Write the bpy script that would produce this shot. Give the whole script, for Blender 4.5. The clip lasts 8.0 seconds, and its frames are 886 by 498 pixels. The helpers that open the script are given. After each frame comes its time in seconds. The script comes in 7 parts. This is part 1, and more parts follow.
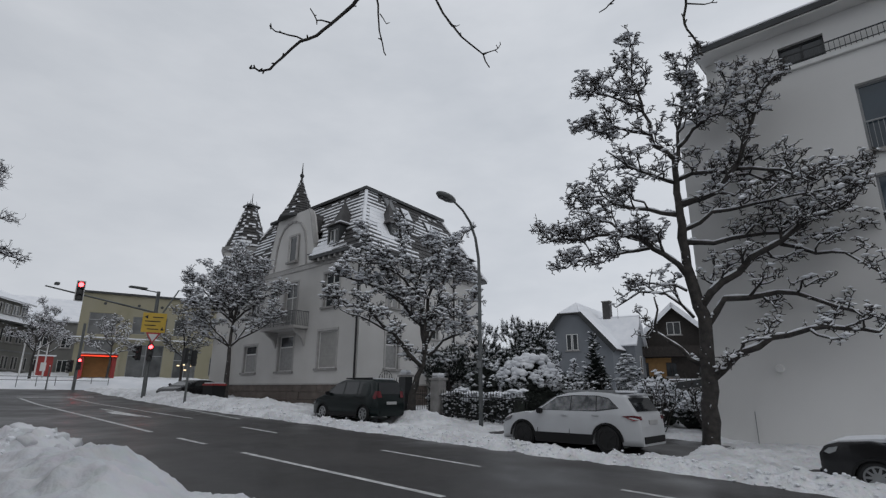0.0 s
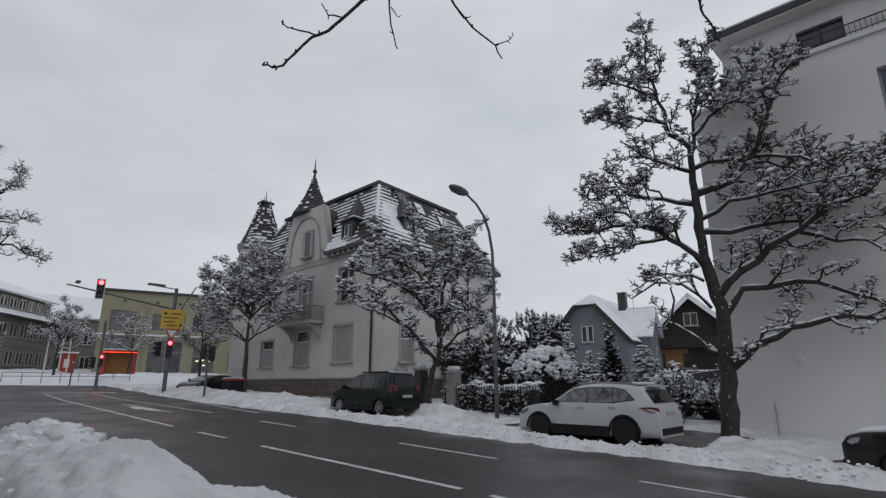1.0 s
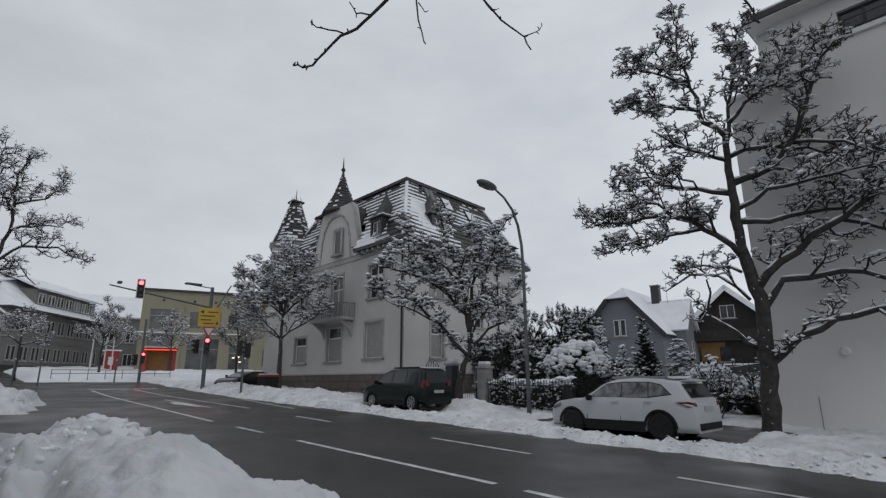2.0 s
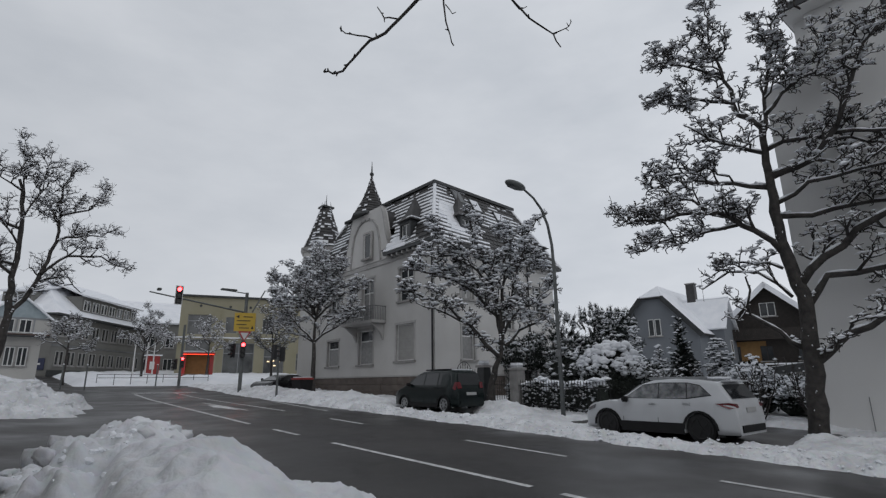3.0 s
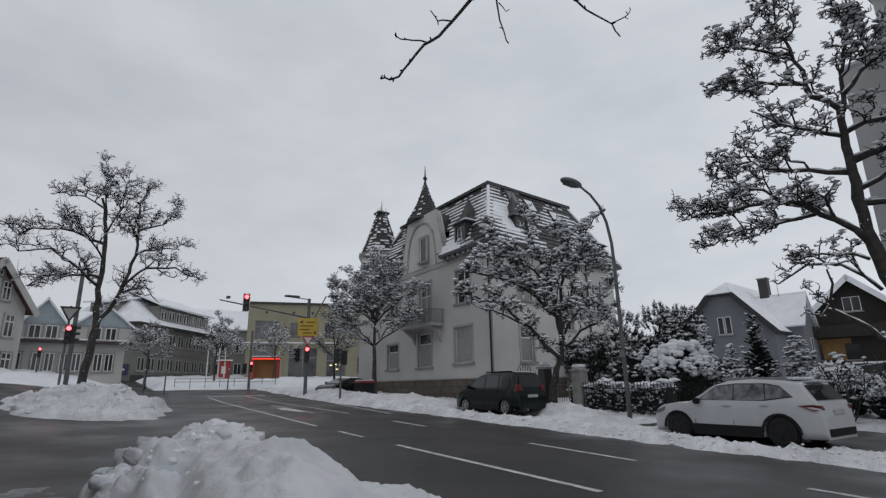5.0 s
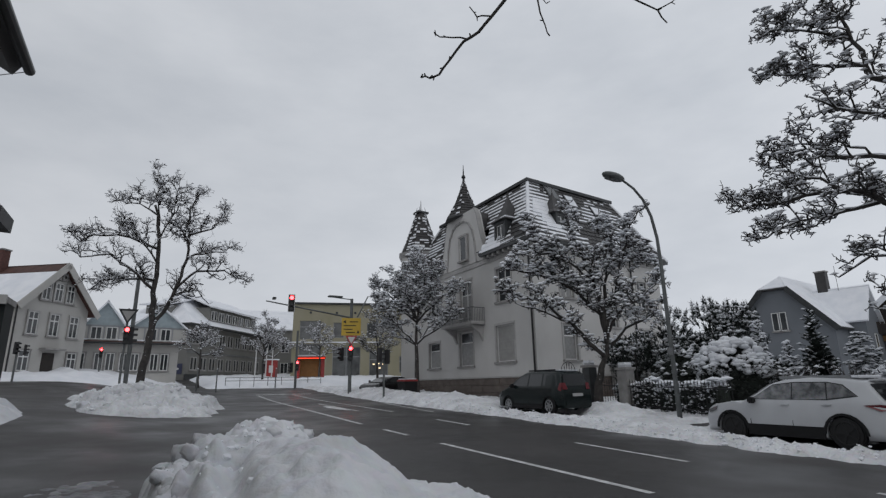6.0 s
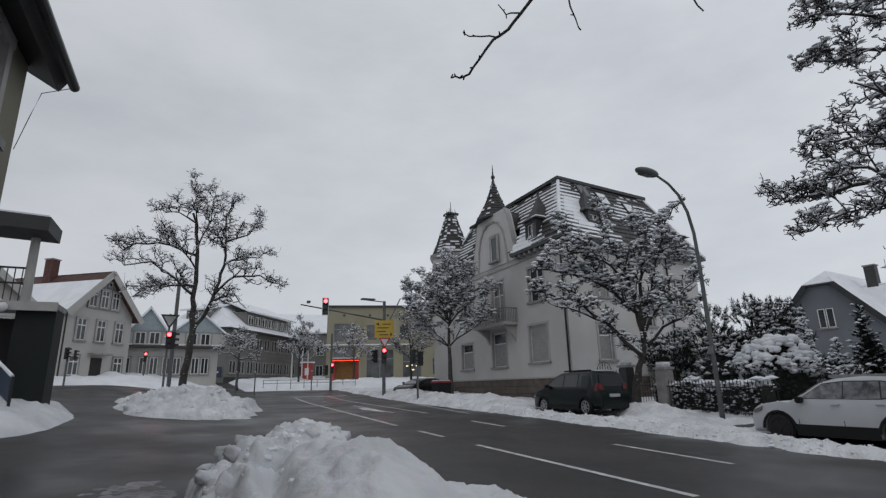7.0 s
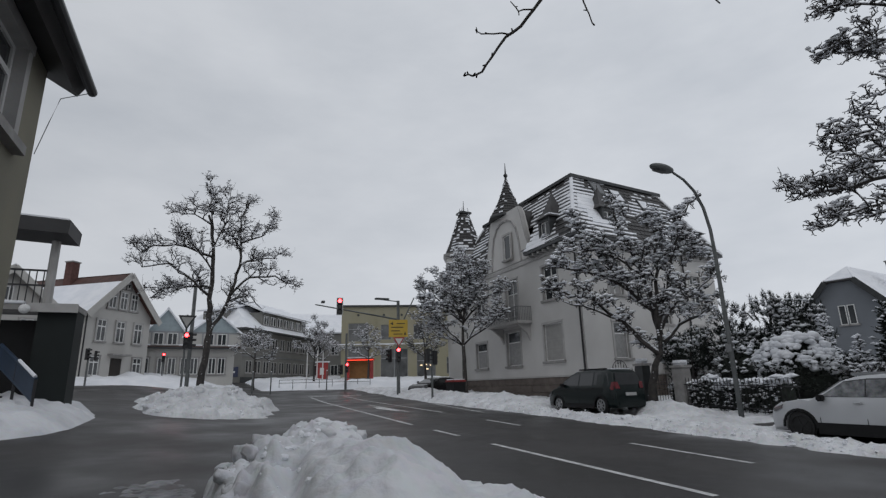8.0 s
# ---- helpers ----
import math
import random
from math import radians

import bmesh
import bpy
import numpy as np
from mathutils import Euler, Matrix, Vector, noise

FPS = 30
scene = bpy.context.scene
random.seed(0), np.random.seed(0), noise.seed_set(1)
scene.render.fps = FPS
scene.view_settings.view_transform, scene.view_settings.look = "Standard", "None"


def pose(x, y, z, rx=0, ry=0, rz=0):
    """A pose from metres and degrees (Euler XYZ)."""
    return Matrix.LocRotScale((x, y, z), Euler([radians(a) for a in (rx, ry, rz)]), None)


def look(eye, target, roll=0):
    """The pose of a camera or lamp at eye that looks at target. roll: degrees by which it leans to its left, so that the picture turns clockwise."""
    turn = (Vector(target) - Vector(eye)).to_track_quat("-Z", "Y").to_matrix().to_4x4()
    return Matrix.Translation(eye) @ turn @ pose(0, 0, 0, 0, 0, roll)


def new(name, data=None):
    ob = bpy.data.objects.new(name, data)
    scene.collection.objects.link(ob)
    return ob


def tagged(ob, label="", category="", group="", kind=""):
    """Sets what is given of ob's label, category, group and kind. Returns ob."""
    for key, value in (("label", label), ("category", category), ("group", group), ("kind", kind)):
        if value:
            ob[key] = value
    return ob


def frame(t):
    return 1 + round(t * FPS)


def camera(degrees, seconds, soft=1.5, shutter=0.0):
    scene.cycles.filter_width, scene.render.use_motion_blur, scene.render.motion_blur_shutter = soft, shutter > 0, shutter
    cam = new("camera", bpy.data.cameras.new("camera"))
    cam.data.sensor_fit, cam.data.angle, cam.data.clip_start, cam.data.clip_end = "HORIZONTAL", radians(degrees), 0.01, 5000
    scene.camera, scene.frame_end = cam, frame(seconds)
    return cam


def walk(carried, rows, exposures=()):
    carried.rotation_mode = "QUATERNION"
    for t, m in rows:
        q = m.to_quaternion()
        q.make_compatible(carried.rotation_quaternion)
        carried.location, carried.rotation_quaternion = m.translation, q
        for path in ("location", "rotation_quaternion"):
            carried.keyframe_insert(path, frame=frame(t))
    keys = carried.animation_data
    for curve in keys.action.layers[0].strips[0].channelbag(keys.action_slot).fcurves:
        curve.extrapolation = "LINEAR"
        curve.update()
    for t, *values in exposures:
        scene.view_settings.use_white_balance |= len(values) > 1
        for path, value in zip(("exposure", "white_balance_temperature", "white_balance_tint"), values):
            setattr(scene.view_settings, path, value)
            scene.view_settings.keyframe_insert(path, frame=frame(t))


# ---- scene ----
# World: +y runs along the street towards the junction, +x across it towards the villa, eye near the origin.
cam = camera(80.69, 8.0, soft=1.3)
EYE = 1.65
ROWS = [  # seconds, yaw, pitch, roll
    (0.0, -47.47, 15.21, 0.38),
    (0.5, -47.11, 14.98, 0.16),
    (1.0, -45.97, 14.49, -0.07),
    (1.5, -44.44, 14.14, -0.19),
    (3.0, -39.51, 14.25, -0.67),
    (3.5, -38.13, 14.51, -0.89),
    (4.0, -36.71, 14.67, -0.96),
    (4.5, -35.20, 14.68, -1.01),
    (6.0, -28.87, 14.52, -1.00),
    (6.5, -26.80, 14.70, -1.14),
    (7.0, -25.42, 14.73, -1.36),
    (7.5, -24.21, 14.69, -1.57),
    (8.0, -23.94, 14.67, -1.54),
]


def eye_at(yaw):
    """The eye drifts a hand's width to the left while the body turns."""
    k = 0.2 * (yaw + 47.5) / 23.56
    return -0.46 * k, 0.887 * k, EYE


walk(cam, [(t, pose(*eye_at(yaw), 90 + pitch, 0, yaw) @ pose(0, 0, 0, 0, 0, roll)) for t, yaw, pitch, roll in ROWS])

# ---------------------------------------------------------------- world and light: overcast winter day
world = bpy.data.worlds.new("overcast")
scene.world = world
world.use_nodes = True
wn, wl = world.node_tree.nodes, world.node_tree.links
sky = wn.new("ShaderNodeTexSky")
sky.sky_type, sky.sun_disc = "NISHITA", False
sky.sun_elevation, sky.sun_rotation = radians(24), radians(200)
sky.air_density, sky.dust_density = 1.0, 4.0
grey = wn.new("ShaderNodeHueSaturation")
grey.inputs["Saturation"].default_value = 0.12
grey.inputs["Value"].default_value = 0.06
tc = wn.new("ShaderNodeTexCoord")
mp = wn.new("ShaderNodeMapping")
mp.inputs["Scale"].default_value = (1.0, 1.0, 2.6)
cl = wn.new("ShaderNodeTexNoise")
cl.inputs["Scale"].default_value, cl.inputs["Detail"].default_value, cl.inputs["Roughness"].default_value = 1.9, 6.0, 0.55
ramp = wn.new("ShaderNodeValToRGB")
ramp.color_ramp.elements[0].position, ramp.color_ramp.elements[0].color = 0.34, (0.53, 0.565, 0.62, 1)
ramp.color_ramp.elements[1].position, ramp.color_ramp.elements[1].color = 0.64, (0.67, 0.70, 0.75, 1)
mixc = wn.new("ShaderNodeMix")
mixc.data_type = "RGBA"
mixc.inputs["Factor"].default_value = 0.88
wl.new(tc.outputs["Generated"], mp.inputs["Vector"])
wl.new(mp.outputs["Vector"], cl.inputs["Vector"])
wl.new(cl.outputs["Fac"], ramp.inputs["Fac"])
wl.new(sky.outputs["Color"], grey.inputs["Color"])
wl.new(grey.outputs["Color"], mixc.inputs["A"])
wl.new(ramp.outputs["Color"], mixc.inputs["B"])
# the cloud is thinner and brighter on the villa's side of the street
sep = wn.new("ShaderNodeSeparateXYZ")
glow = wn.new("ShaderNodeMapRange")
glow.inputs["From Min"].default_value, glow.inputs["From Max"].default_value = -1.0, 1.0
glow.inputs["To Min"].default_value, glow.inputs["To Max"].default_value = 0.77, 1.14
tint = wn.new("ShaderNodeVectorMath")
tint.operation = "SCALE"
wl.new(tc.outputs["Generated"], sep.inputs["Vector"])
wl.new(sep.outputs["X"], glow.inputs["Value"])
wl.new(mixc.outputs["Result"], tint.inputs[0])
wl.new(glow.outputs["Result"], tint.inputs["Scale"])
wl.new(tint.outputs["Vector"], wn["Background"].inputs["Color"])
wn["Background"].inputs["Strength"].default_value = 1.0
sun = new("sun", bpy.data.lights.new("sun", "SUN"))
sun.data.energy, sun.data.angle, sun.data.color = 0.2, radians(40), (1.0, 0.97, 0.93)
sun.matrix_world = look((0, 0, 60), (12, 26, 25))
scene.view_settings.exposure = 0.0


# ---------------------------------------------------------------- materials
def mat(name, base, rough=0.7, metal=0.0, var=0.15, scale=3.0, fine=40.0, bump=0.2, dist=0.01, tone=None, spec=0.5, rvar=0.0):
    """Principled surface with variation at two scales: broad patches towards tone and fine grain, and relief."""
    m = bpy.data.materials.new(name)
    m.use_nodes = True
    n, l = m.node_tree.nodes, m.node_tree.links
    p = n["Principled BSDF"]
    p.inputs["Metallic"].default_value = metal
    p.inputs["Specular IOR Level"].default_value = spec
    c = n.new("ShaderNodeTexCoord")
    a = n.new("ShaderNodeTexNoise")
    a.inputs["Scale"].default_value, a.inputs["Detail"].default_value = scale, 6
    b = n.new("ShaderNodeTexNoise")
    b.inputs["Scale"].default_value, b.inputs["Detail"].default_value = fine, 3
    l.new(c.outputs["Object"], a.inputs["Vector"])
    l.new(c.outputs["Object"], b.inputs["Vector"])
    tone = tone or tuple(v * (1 - 2 * var) for v in base)
    r = n.new("ShaderNodeValToRGB")
    r.color_ramp.elements[0].position, r.color_ramp.elements[1].position = 0.35, 0.65
    r.color_ramp.elements[0].color, r.color_ramp.elements[1].color = (*tone, 1), (*base, 1)
    l.new(a.outputs["Fac"], r.inputs["Fac"])
    x = n.new("ShaderNodeMix")
    x.data_type, x.blend_type = "RGBA", "OVERLAY"
    x.inputs["Factor"].default_value = var
    l.new(r.outputs["Color"], x.inputs["A"])
    l.new(b.outputs["Color"], x.inputs["B"])
    g = n.new("ShaderNodeHueSaturation")
    g.inputs["Saturation"].default_value = 0.95
    o = n.new("ShaderNodeObjectInfo")
    rm = n.new("ShaderNodeMapRange")
    rm.inputs["To Min"].default_value, rm.inputs["To Max"].default_value = 1 - var * 0.6, 1 + var * 0.6
    l.new(o.outputs["Random"], rm.inputs["Value"])
    l.new(rm.outputs["Result"], g.inputs["Value"])
    l.new(x.outputs["Result"], g.inputs["Color"])
    l.new(g.outputs["Color"], p.inputs["Base Color"])
    if rvar:
        q = n.new("ShaderNodeMapRange")
        q.inputs["From Min"].default_value, q.inputs["From Max"].default_value = 0.35, 0.65
        q.inputs["To Min"].default_value, q.inputs["To Max"].default_value = max(0.03, rough - rvar), min(1, rough + rvar)
        l.new(a.outputs["Fac"], q.inputs["Value"])
        l.new(q.outputs["Result"], p.inputs["Roughness"])
    else:
        p.inputs["Roughness"].default_value = rough
    if bump:
        k = n.new("ShaderNodeBump")
        k.inputs["Strength"].default_value, k.inputs["Distance"].default_value = bump, dist
        l.new(b.outputs["Fac"], k.inputs["Height"])
        l.new(k.outputs["Normal"], p.inputs["Normal"])
    return m


def lamp_mat(name, colour, power):
    m = bpy.data.materials.new(name)
    m.use_nodes = True
    p = m.node_tree.nodes["Principled BSDF"]
    p.inputs["Base Color"].default_value = (*colour, 1)
    p.inputs["Emission Color"].default_value = (*colour, 1)
    p.inputs["Emission Strength"].default_value = power
    return m


SNOW = mat("snow", (0.83, 0.84, 0.87), 0.75, var=0.06, scale=1.2, fine=11, bump=0.5, dist=0.022, tone=(0.74, 0.76, 0.80))
SNOW_DIRTY = mat("trodden_snow", (0.77, 0.78, 0.80), 0.8, var=0.2, scale=1.3, fine=9, bump=1.0, dist=0.07, tone=(0.56, 0.565, 0.58))
SNOW_PACKED = mat("packed_snow", (0.70, 0.71, 0.735), 0.75, var=0.14, scale=1.1, fine=8, bump=0.9, dist=0.03, tone=(0.55, 0.56, 0.585))
SLUSH = mat("grey_slush", (0.34, 0.34, 0.35), 0.45, var=0.3, scale=1.6, fine=14, bump=0.8, dist=0.03, tone=(0.11, 0.11, 0.115))
ASPHALT = mat("wet_asphalt", (0.046, 0.043, 0.042), 0.45, var=0.30, scale=0.45, fine=60, bump=0.25, dist=0.006, tone=(0.024, 0.023, 0.023), rvar=0.15, spec=0.27)
PAINT = mat("road_paint", (0.62, 0.62, 0.62), 0.6, var=0.25, scale=4, fine=50, bump=0.1, tone=(0.35, 0.35, 0.35))
PLASTER = mat("pale_plaster", (0.56, 0.55, 0.535), 0.85, var=0.06, scale=0.5, fine=30, bump=0.15, dist=0.004, tone=(0.50, 0.49, 0.475))
PLASTER_W = mat("white_render", (0.75, 0.745, 0.735), 0.9, var=0.04, scale=0.25, fine=40, bump=0.1, dist=0.003, tone=(0.68, 0.675, 0.665))
STONE = mat("sandstone_plinth", (0.135, 0.11, 0.095), 0.85, var=0.2, scale=2, fine=18, bump=0.4, dist=0.01)
STONE_G = mat("grey_stone", (0.33, 0.32, 0.31), 0.85, var=0.15, scale=3, fine=25, bump=0.3)
TRIM = mat("grey_stone_trim", (0.42, 0.41, 0.40), 0.8, var=0.08, scale=3, fine=30, bump=0.15)
WHITE = mat("white_paint", (0.72, 0.72, 0.71), 0.5, var=0.05, bump=0.05)
GLASS = mat("dark_window_glass", (0.045, 0.05, 0.055), 0.08, var=0.2, scale=0.8, bump=0.0, spec=0.6)
CURTAIN = mat("net_curtain", (0.33, 0.33, 0.325), 0.9, var=0.1, scale=6, bump=0.1)
BLIND = mat("grey_roller_shutter", (0.36, 0.355, 0.34), 0.6, var=0.06, bump=0.1)
SLATE = mat("dark_roof_tile", (0.058, 0.055, 0.055), 0.6, var=0.2, scale=2, fine=30, bump=0.3)
SLATE_R = mat("brown_roof_tile", (0.10, 0.045, 0.035), 0.7, var=0.2, scale=2, fine=30, bump=0.3)
LEAD = mat("dark_sheet_metal", (0.055, 0.058, 0.06), 0.45, metal=0.4, var=0.15, bump=0.1)
IRON = mat("black_iron", (0.02, 0.02, 0.022), 0.5, var=0.15, bump=0.1)
STEEL = mat("galvanised_steel", (0.22, 0.225, 0.23), 0.5, metal=0.3, var=0.12, scale=2, bump=0.1)
POLE = mat("grey_green_pole", (0.13, 0.14, 0.14), 0.55, var=0.15, bump=0.1)
BARK = mat("wet_bark", (0.066, 0.059, 0.054), 0.85, var=0.35, scale=6, fine=45, bump=0.9, dist=0.02, tone=(0.030, 0.027, 0.026))
CONIFER = mat("dark_conifer_needles", (0.022, 0.032, 0.024), 0.75, var=0.3, scale=3, bump=0.3)
HEDGE = mat("evergreen_leaves", (0.02, 0.028, 0.02), 0.7, var=0.3, scale=5, bump=0.3)


# ---------------------------------------------------------------- mesh helpers
def part(name, bm, material, parent=None, label=""):
    """Links a bmesh as one mesh object, under a thing or a part."""
    me = bpy.data.meshes.new(name)
    bm.to_mesh(me)
    bm.free()
    me.materials.append(material)
    ob = new(name, me)
    ob.parent = parent
    if label:
        ob["label"] = label
    return ob


def raw(name, verts, faces, material, parent=None, label="", smooth=False):
    me = bpy.data.meshes.new(name)
    me.from_pydata(verts, [], faces)
    me.materials.append(material)
    if smooth:
        me.polygons.foreach_set("use_smooth", [True] * len(me.polygons))
    me.update()
    ob = new(name, me)
    ob.parent = parent
    if label:
        ob["label"] = label
    return ob


def thing(name, at, label, category, group="", kind="", turn=0):
    ob = new(name)
    ob.matrix_world = pose(*at, 0, 0, turn)
    return tagged(ob, label, category, group, kind)


def B():
    return bmesh.new()


def box(bm, x0, x1, y0, y1, z0, z1, m=None, bevel=0.0):
    mm = Matrix.Translation(((x0 + x1) / 2, (y0 + y1) / 2, (z0 + z1) / 2)) @ Matrix.Diagonal((abs(x1 - x0), abs(y1 - y0), abs(z1 - z0), 1))
    r = bmesh.ops.create_cube(bm, size=1, matrix=(m @ mm) if m else mm)
    if bevel:
        es = list({e for v in r["verts"] for e in v.link_edges})
        bmesh.ops.bevel(bm, geom=es, offset=bevel, segments=2, affect="EDGES")
    return bm


def prism(bm, poly, d, m=None):
    """A polygon (x, z) drawn out along y from d[0] to d[1]."""
    a = [bm.verts.new((x, d[0], z)) for x, z in poly]
    b = [bm.verts.new((x, d[1], z)) for x, z in poly]
    bm.faces.new(a)
    bm.faces.new(b[::-1])
    n = len(poly)
    for i in range(n):
        bm.faces.new((a[i], b[i], b[(i + 1) % n], a[(i + 1) % n]))
    if m:
        bmesh.ops.transform(bm, matrix=m, verts=a + b)
    bmesh.ops.recalc_face_normals(bm, faces=bm.faces)
    return bm


def cone(bm, p0, p1, r0, r1, n=10):
    p0, p1 = Vector(p0), Vector(p1)
    d = p1 - p0
    m = Matrix.Translation((p0 + p1) / 2) @ d.to_track_quat("Z", "Y").to_matrix().to_4x4()
    bmesh.ops.create_cone(bm, cap_ends=True, segments=n, radius1=r0, radius2=r1, depth=d.length, matrix=m)
    return bm


def tube(V, F, pts, radii, n=6):
    """Appends a tapered tube along pts to the vertex and face lists."""
    base = len(V)
    up = Vector((0.31, 0.17, 0.93))
    for i, p in enumerate(pts):
        d = (pts[min(i + 1, len(pts) - 1)] - pts[max(i - 1, 0)])
        d = d.normalized() if d.length > 1e-6 else Vector((0, 0, 1))
        s = d.cross(up)
        s = s.normalized() if s.length > 1e-3 else Vector((1, 0, 0))
        t = s.cross(d)
        for k in range(n):
            a = 2 * math.pi * k / n
            V.append(p + (s * math.cos(a) + t * math.sin(a)) * radii[i])
    for i in range(len(pts) - 1):
        for k in range(n):
            a, b = base + i * n + k, base + i * n + (k + 1) % n
            F.append((a, b, b + n, a + n))
    F.append(tuple(base + k for k in range(n))[::-1])
    F.append(tuple(base + (len(pts) - 1) * n + k for k in range(n)))


def smooth_step(a, b, v):
    k = min(1.0, max(0.0, (v - a) / (b - a)))
    return k * k * (3 - 2 * k)


def gz(x, y):
    """Height of the sloping ground: the street climbs towards the junction, the side street more."""
    yy = min(max(y, -40), 90)
    z = 0.028 * yy + 0.018 * max(0, yy - 32)
    return z + 0.022 * max(0, min(yy, 60)) * smooth_step(3, -6, x)


# ---------------------------------------------------------------- ground, road, snow
def grid(name, xs, ys, fn, material, label, category, kind="structure", smooth=True):
    V = [(x, y, fn(x, y)) for y in ys for x in xs]
    n = len(xs)
    F = [(j * n + i, j * n + i + 1, (j + 1) * n + i + 1, (j + 1) * n + i) for j in range(len(ys) - 1) for i in range(n - 1)]
    return tagged(raw(name, V, F, material, smooth=smooth), label, category, kind=kind)


def span(a, b, step):
    n = max(1, round((b - a) / step))
    return [a + (b - a) * i / n for i in range(n + 1)]


def fbm(x, y, s, seed=0.0):
    return noise.fractal(Vector((x * s, y * s, seed)), 0.9, 2.1, 4)


FAR_X = [-900, -400, -200, -120, -80, -60]
grid("ground", FAR_X + span(-50, 60, 1.0) + [80, 120, 200, 400, 900], [-900, -400, -200, -100, -60] + span(-40, 100, 1.0) + [130, 200, 400, 900], gz,
     ASPHALT, "wet dark asphalt of the street and junction", "ground")


def bump(x, y, cx, cy, rx, ry, p=2.0):
    return max(0.0, 1 - (abs((x - cx) / rx) ** p + abs((y - cy) / ry) ** p)) ** 0.75


def lumps(x, y, s, seed):
    """Rounded clods: distance to the nearest cell centre."""
    d = noise.voronoi(Vector((x * s, y * s, seed)), distance_metric="DISTANCE", exponent=2.5)[0]
    return 0.42 * max(0.0, 1 - (d[0] / 0.62) ** 2)


def blocks(x, y, s, seed):
    """Broken slabs of ploughed snow: each cell has its own height, with a crack round it."""
    d, c = noise.voronoi(Vector((x * s + 0.35 * noise.noise(Vector((x * 2, y * 2, seed))), y * s, seed)), distance_metric="DISTANCE", exponent=2.5)
    return noise.cell(c[0] * 7.3) * 0.35 * min(1.0, (d[1] - d[0]) / 0.3) - 0.6 * max(0.0, 1 - (d[1] - d[0]) / 0.22) + 0.3


def pave_h(x, y):
    """Snow on the far pavement and gardens: a lumpy ridge along the kerb, trodden snow behind it."""
    edge = 11.05 + 0.28 * fbm(3.1, y, 0.45) + 0.16 * fbm(9.3, y, 1.7)
    rise = smooth_step(edge - 0.08, edge + 0.45, x)
    ridge = math.exp(-((x - edge - 0.75) / 0.55) ** 2)
    h = -0.12 + rise * 0.22 + ridge * (0.04 + 0.07 * fbm(x, y, 0.8, 2.0)) + rise * (0.08 * fbm(x, y, 1.6, 5.0) + 0.055 * fbm(x, y, 5.0, 1.0) + 0.10 * ridge * lumps(x, y, 3.0, 4.0) + 0.10 * lumps(x, y, 4.0, 6.0) + (0.03 + 0.06 * ridge) * blocks(x, y, 2.6, 2.0))
    # bank of cleared snow between the trees
    h += 0.40 * math.exp(-((x - 14.8) / 1.0) ** 2 - ((y - 14.6) / 1.5) ** 2) + 0.10 * math.exp(-((x - 15.0) / 1.0) ** 2 - ((y - 3.6) / 1.8) ** 2)
    h += 0.40 * math.exp(-((x - 12.6) / 0.9) ** 2 - ((y - 29) / 6) ** 2) + 0.30 * math.exp(-((x - 13.6) / 1.2) ** 2 - ((y - 33.5) / 2.2) ** 2) + 0.35 * math.exp(-((x - 13.0) / 1.2) ** 2 - ((y - 22.5) / 2.5) ** 2)
    # wheel tracks and the cleared drive behind the white car
    for cy, cx in ((16.6, 13.45), (6.9, 13.4), (0.3, 13.5)):
        h -= 0.16 * smooth_step(1.25, 0.75, abs(x - cx)) * smooth_step(2.7, 2.0, abs(y - cy))
    h -= 0.12 * smooth_step(1.5, 0.9, abs(x - 13.6)) * smooth_step(2.6, 1.6, abs(y))
    h -= 0.30 * smooth_step(0.95, 0.55, abs(y - 10.6)) * smooth_step(13.6, 14.6, x) * smooth_step(19, 18, x)
    h -= 0.34 * smooth_step(1.0, 0.45, abs(y - 5.35 - 0.16 * (x - 13))) * smooth_step(14.0, 14.6, x) * smooth_step(18.6, 17.6, x)
    # trodden down round the trees, the lamp and the parked cars
    for cx, cy, r, k in ((16.8, 4.95, 1.3, 0.16), (16.0, 12.7, 1.0, 0.14), (16.1, 16.6, 1.2, 0.10)):
        h -= k * math.exp(-((x - cx) ** 2 + (y - cy) ** 2) / r ** 2)
    for cx, cy, l, k in ((13.2, 7.4, 2.5, 0.20), (13.3, 17.3, 2.5, 0.16)):
        h -= k * smooth_step(1.3, 0.7, abs(x - cx)) * smooth_step(l, l - 0.7, abs(y - cy))
    return gz(x, y) + max(h, -0.13)


grid("pavement_snow", span(10.6, 20, 0.10) + [22, 26, 32, 45, 80, 200], [-120, -60, -30] + span(-16, 40, 0.12) + span(41, 46, 1.0), pave_h,
     SNOW_DIRTY, "lumpy trodden snow on the far pavement", "snow", kind="structure")


def junction_h(x, y):
    e = 47.0 + 0.6 * fbm(x, 2.0, 0.3) - 0.10 * (x - 4)
    r = smooth_step(e - 0.3, e + 1.0, y) * smooth_step(3.4, 5.0, x)
    return gz(x, y) - 0.15 + r * (0.5 + 0.25 * fbm(x, y, 0.5, 3.0) + 0.5 * math.exp(-((x - 13.5) / 2.5) ** 2 - ((y - 48) / 3) ** 2))


grid("junction_snow", span(2, 30, 0.4), span(42, 70, 0.4) + [80, 120], junction_h, SNOW, "ploughed snow bank beyond the junction", "snow")


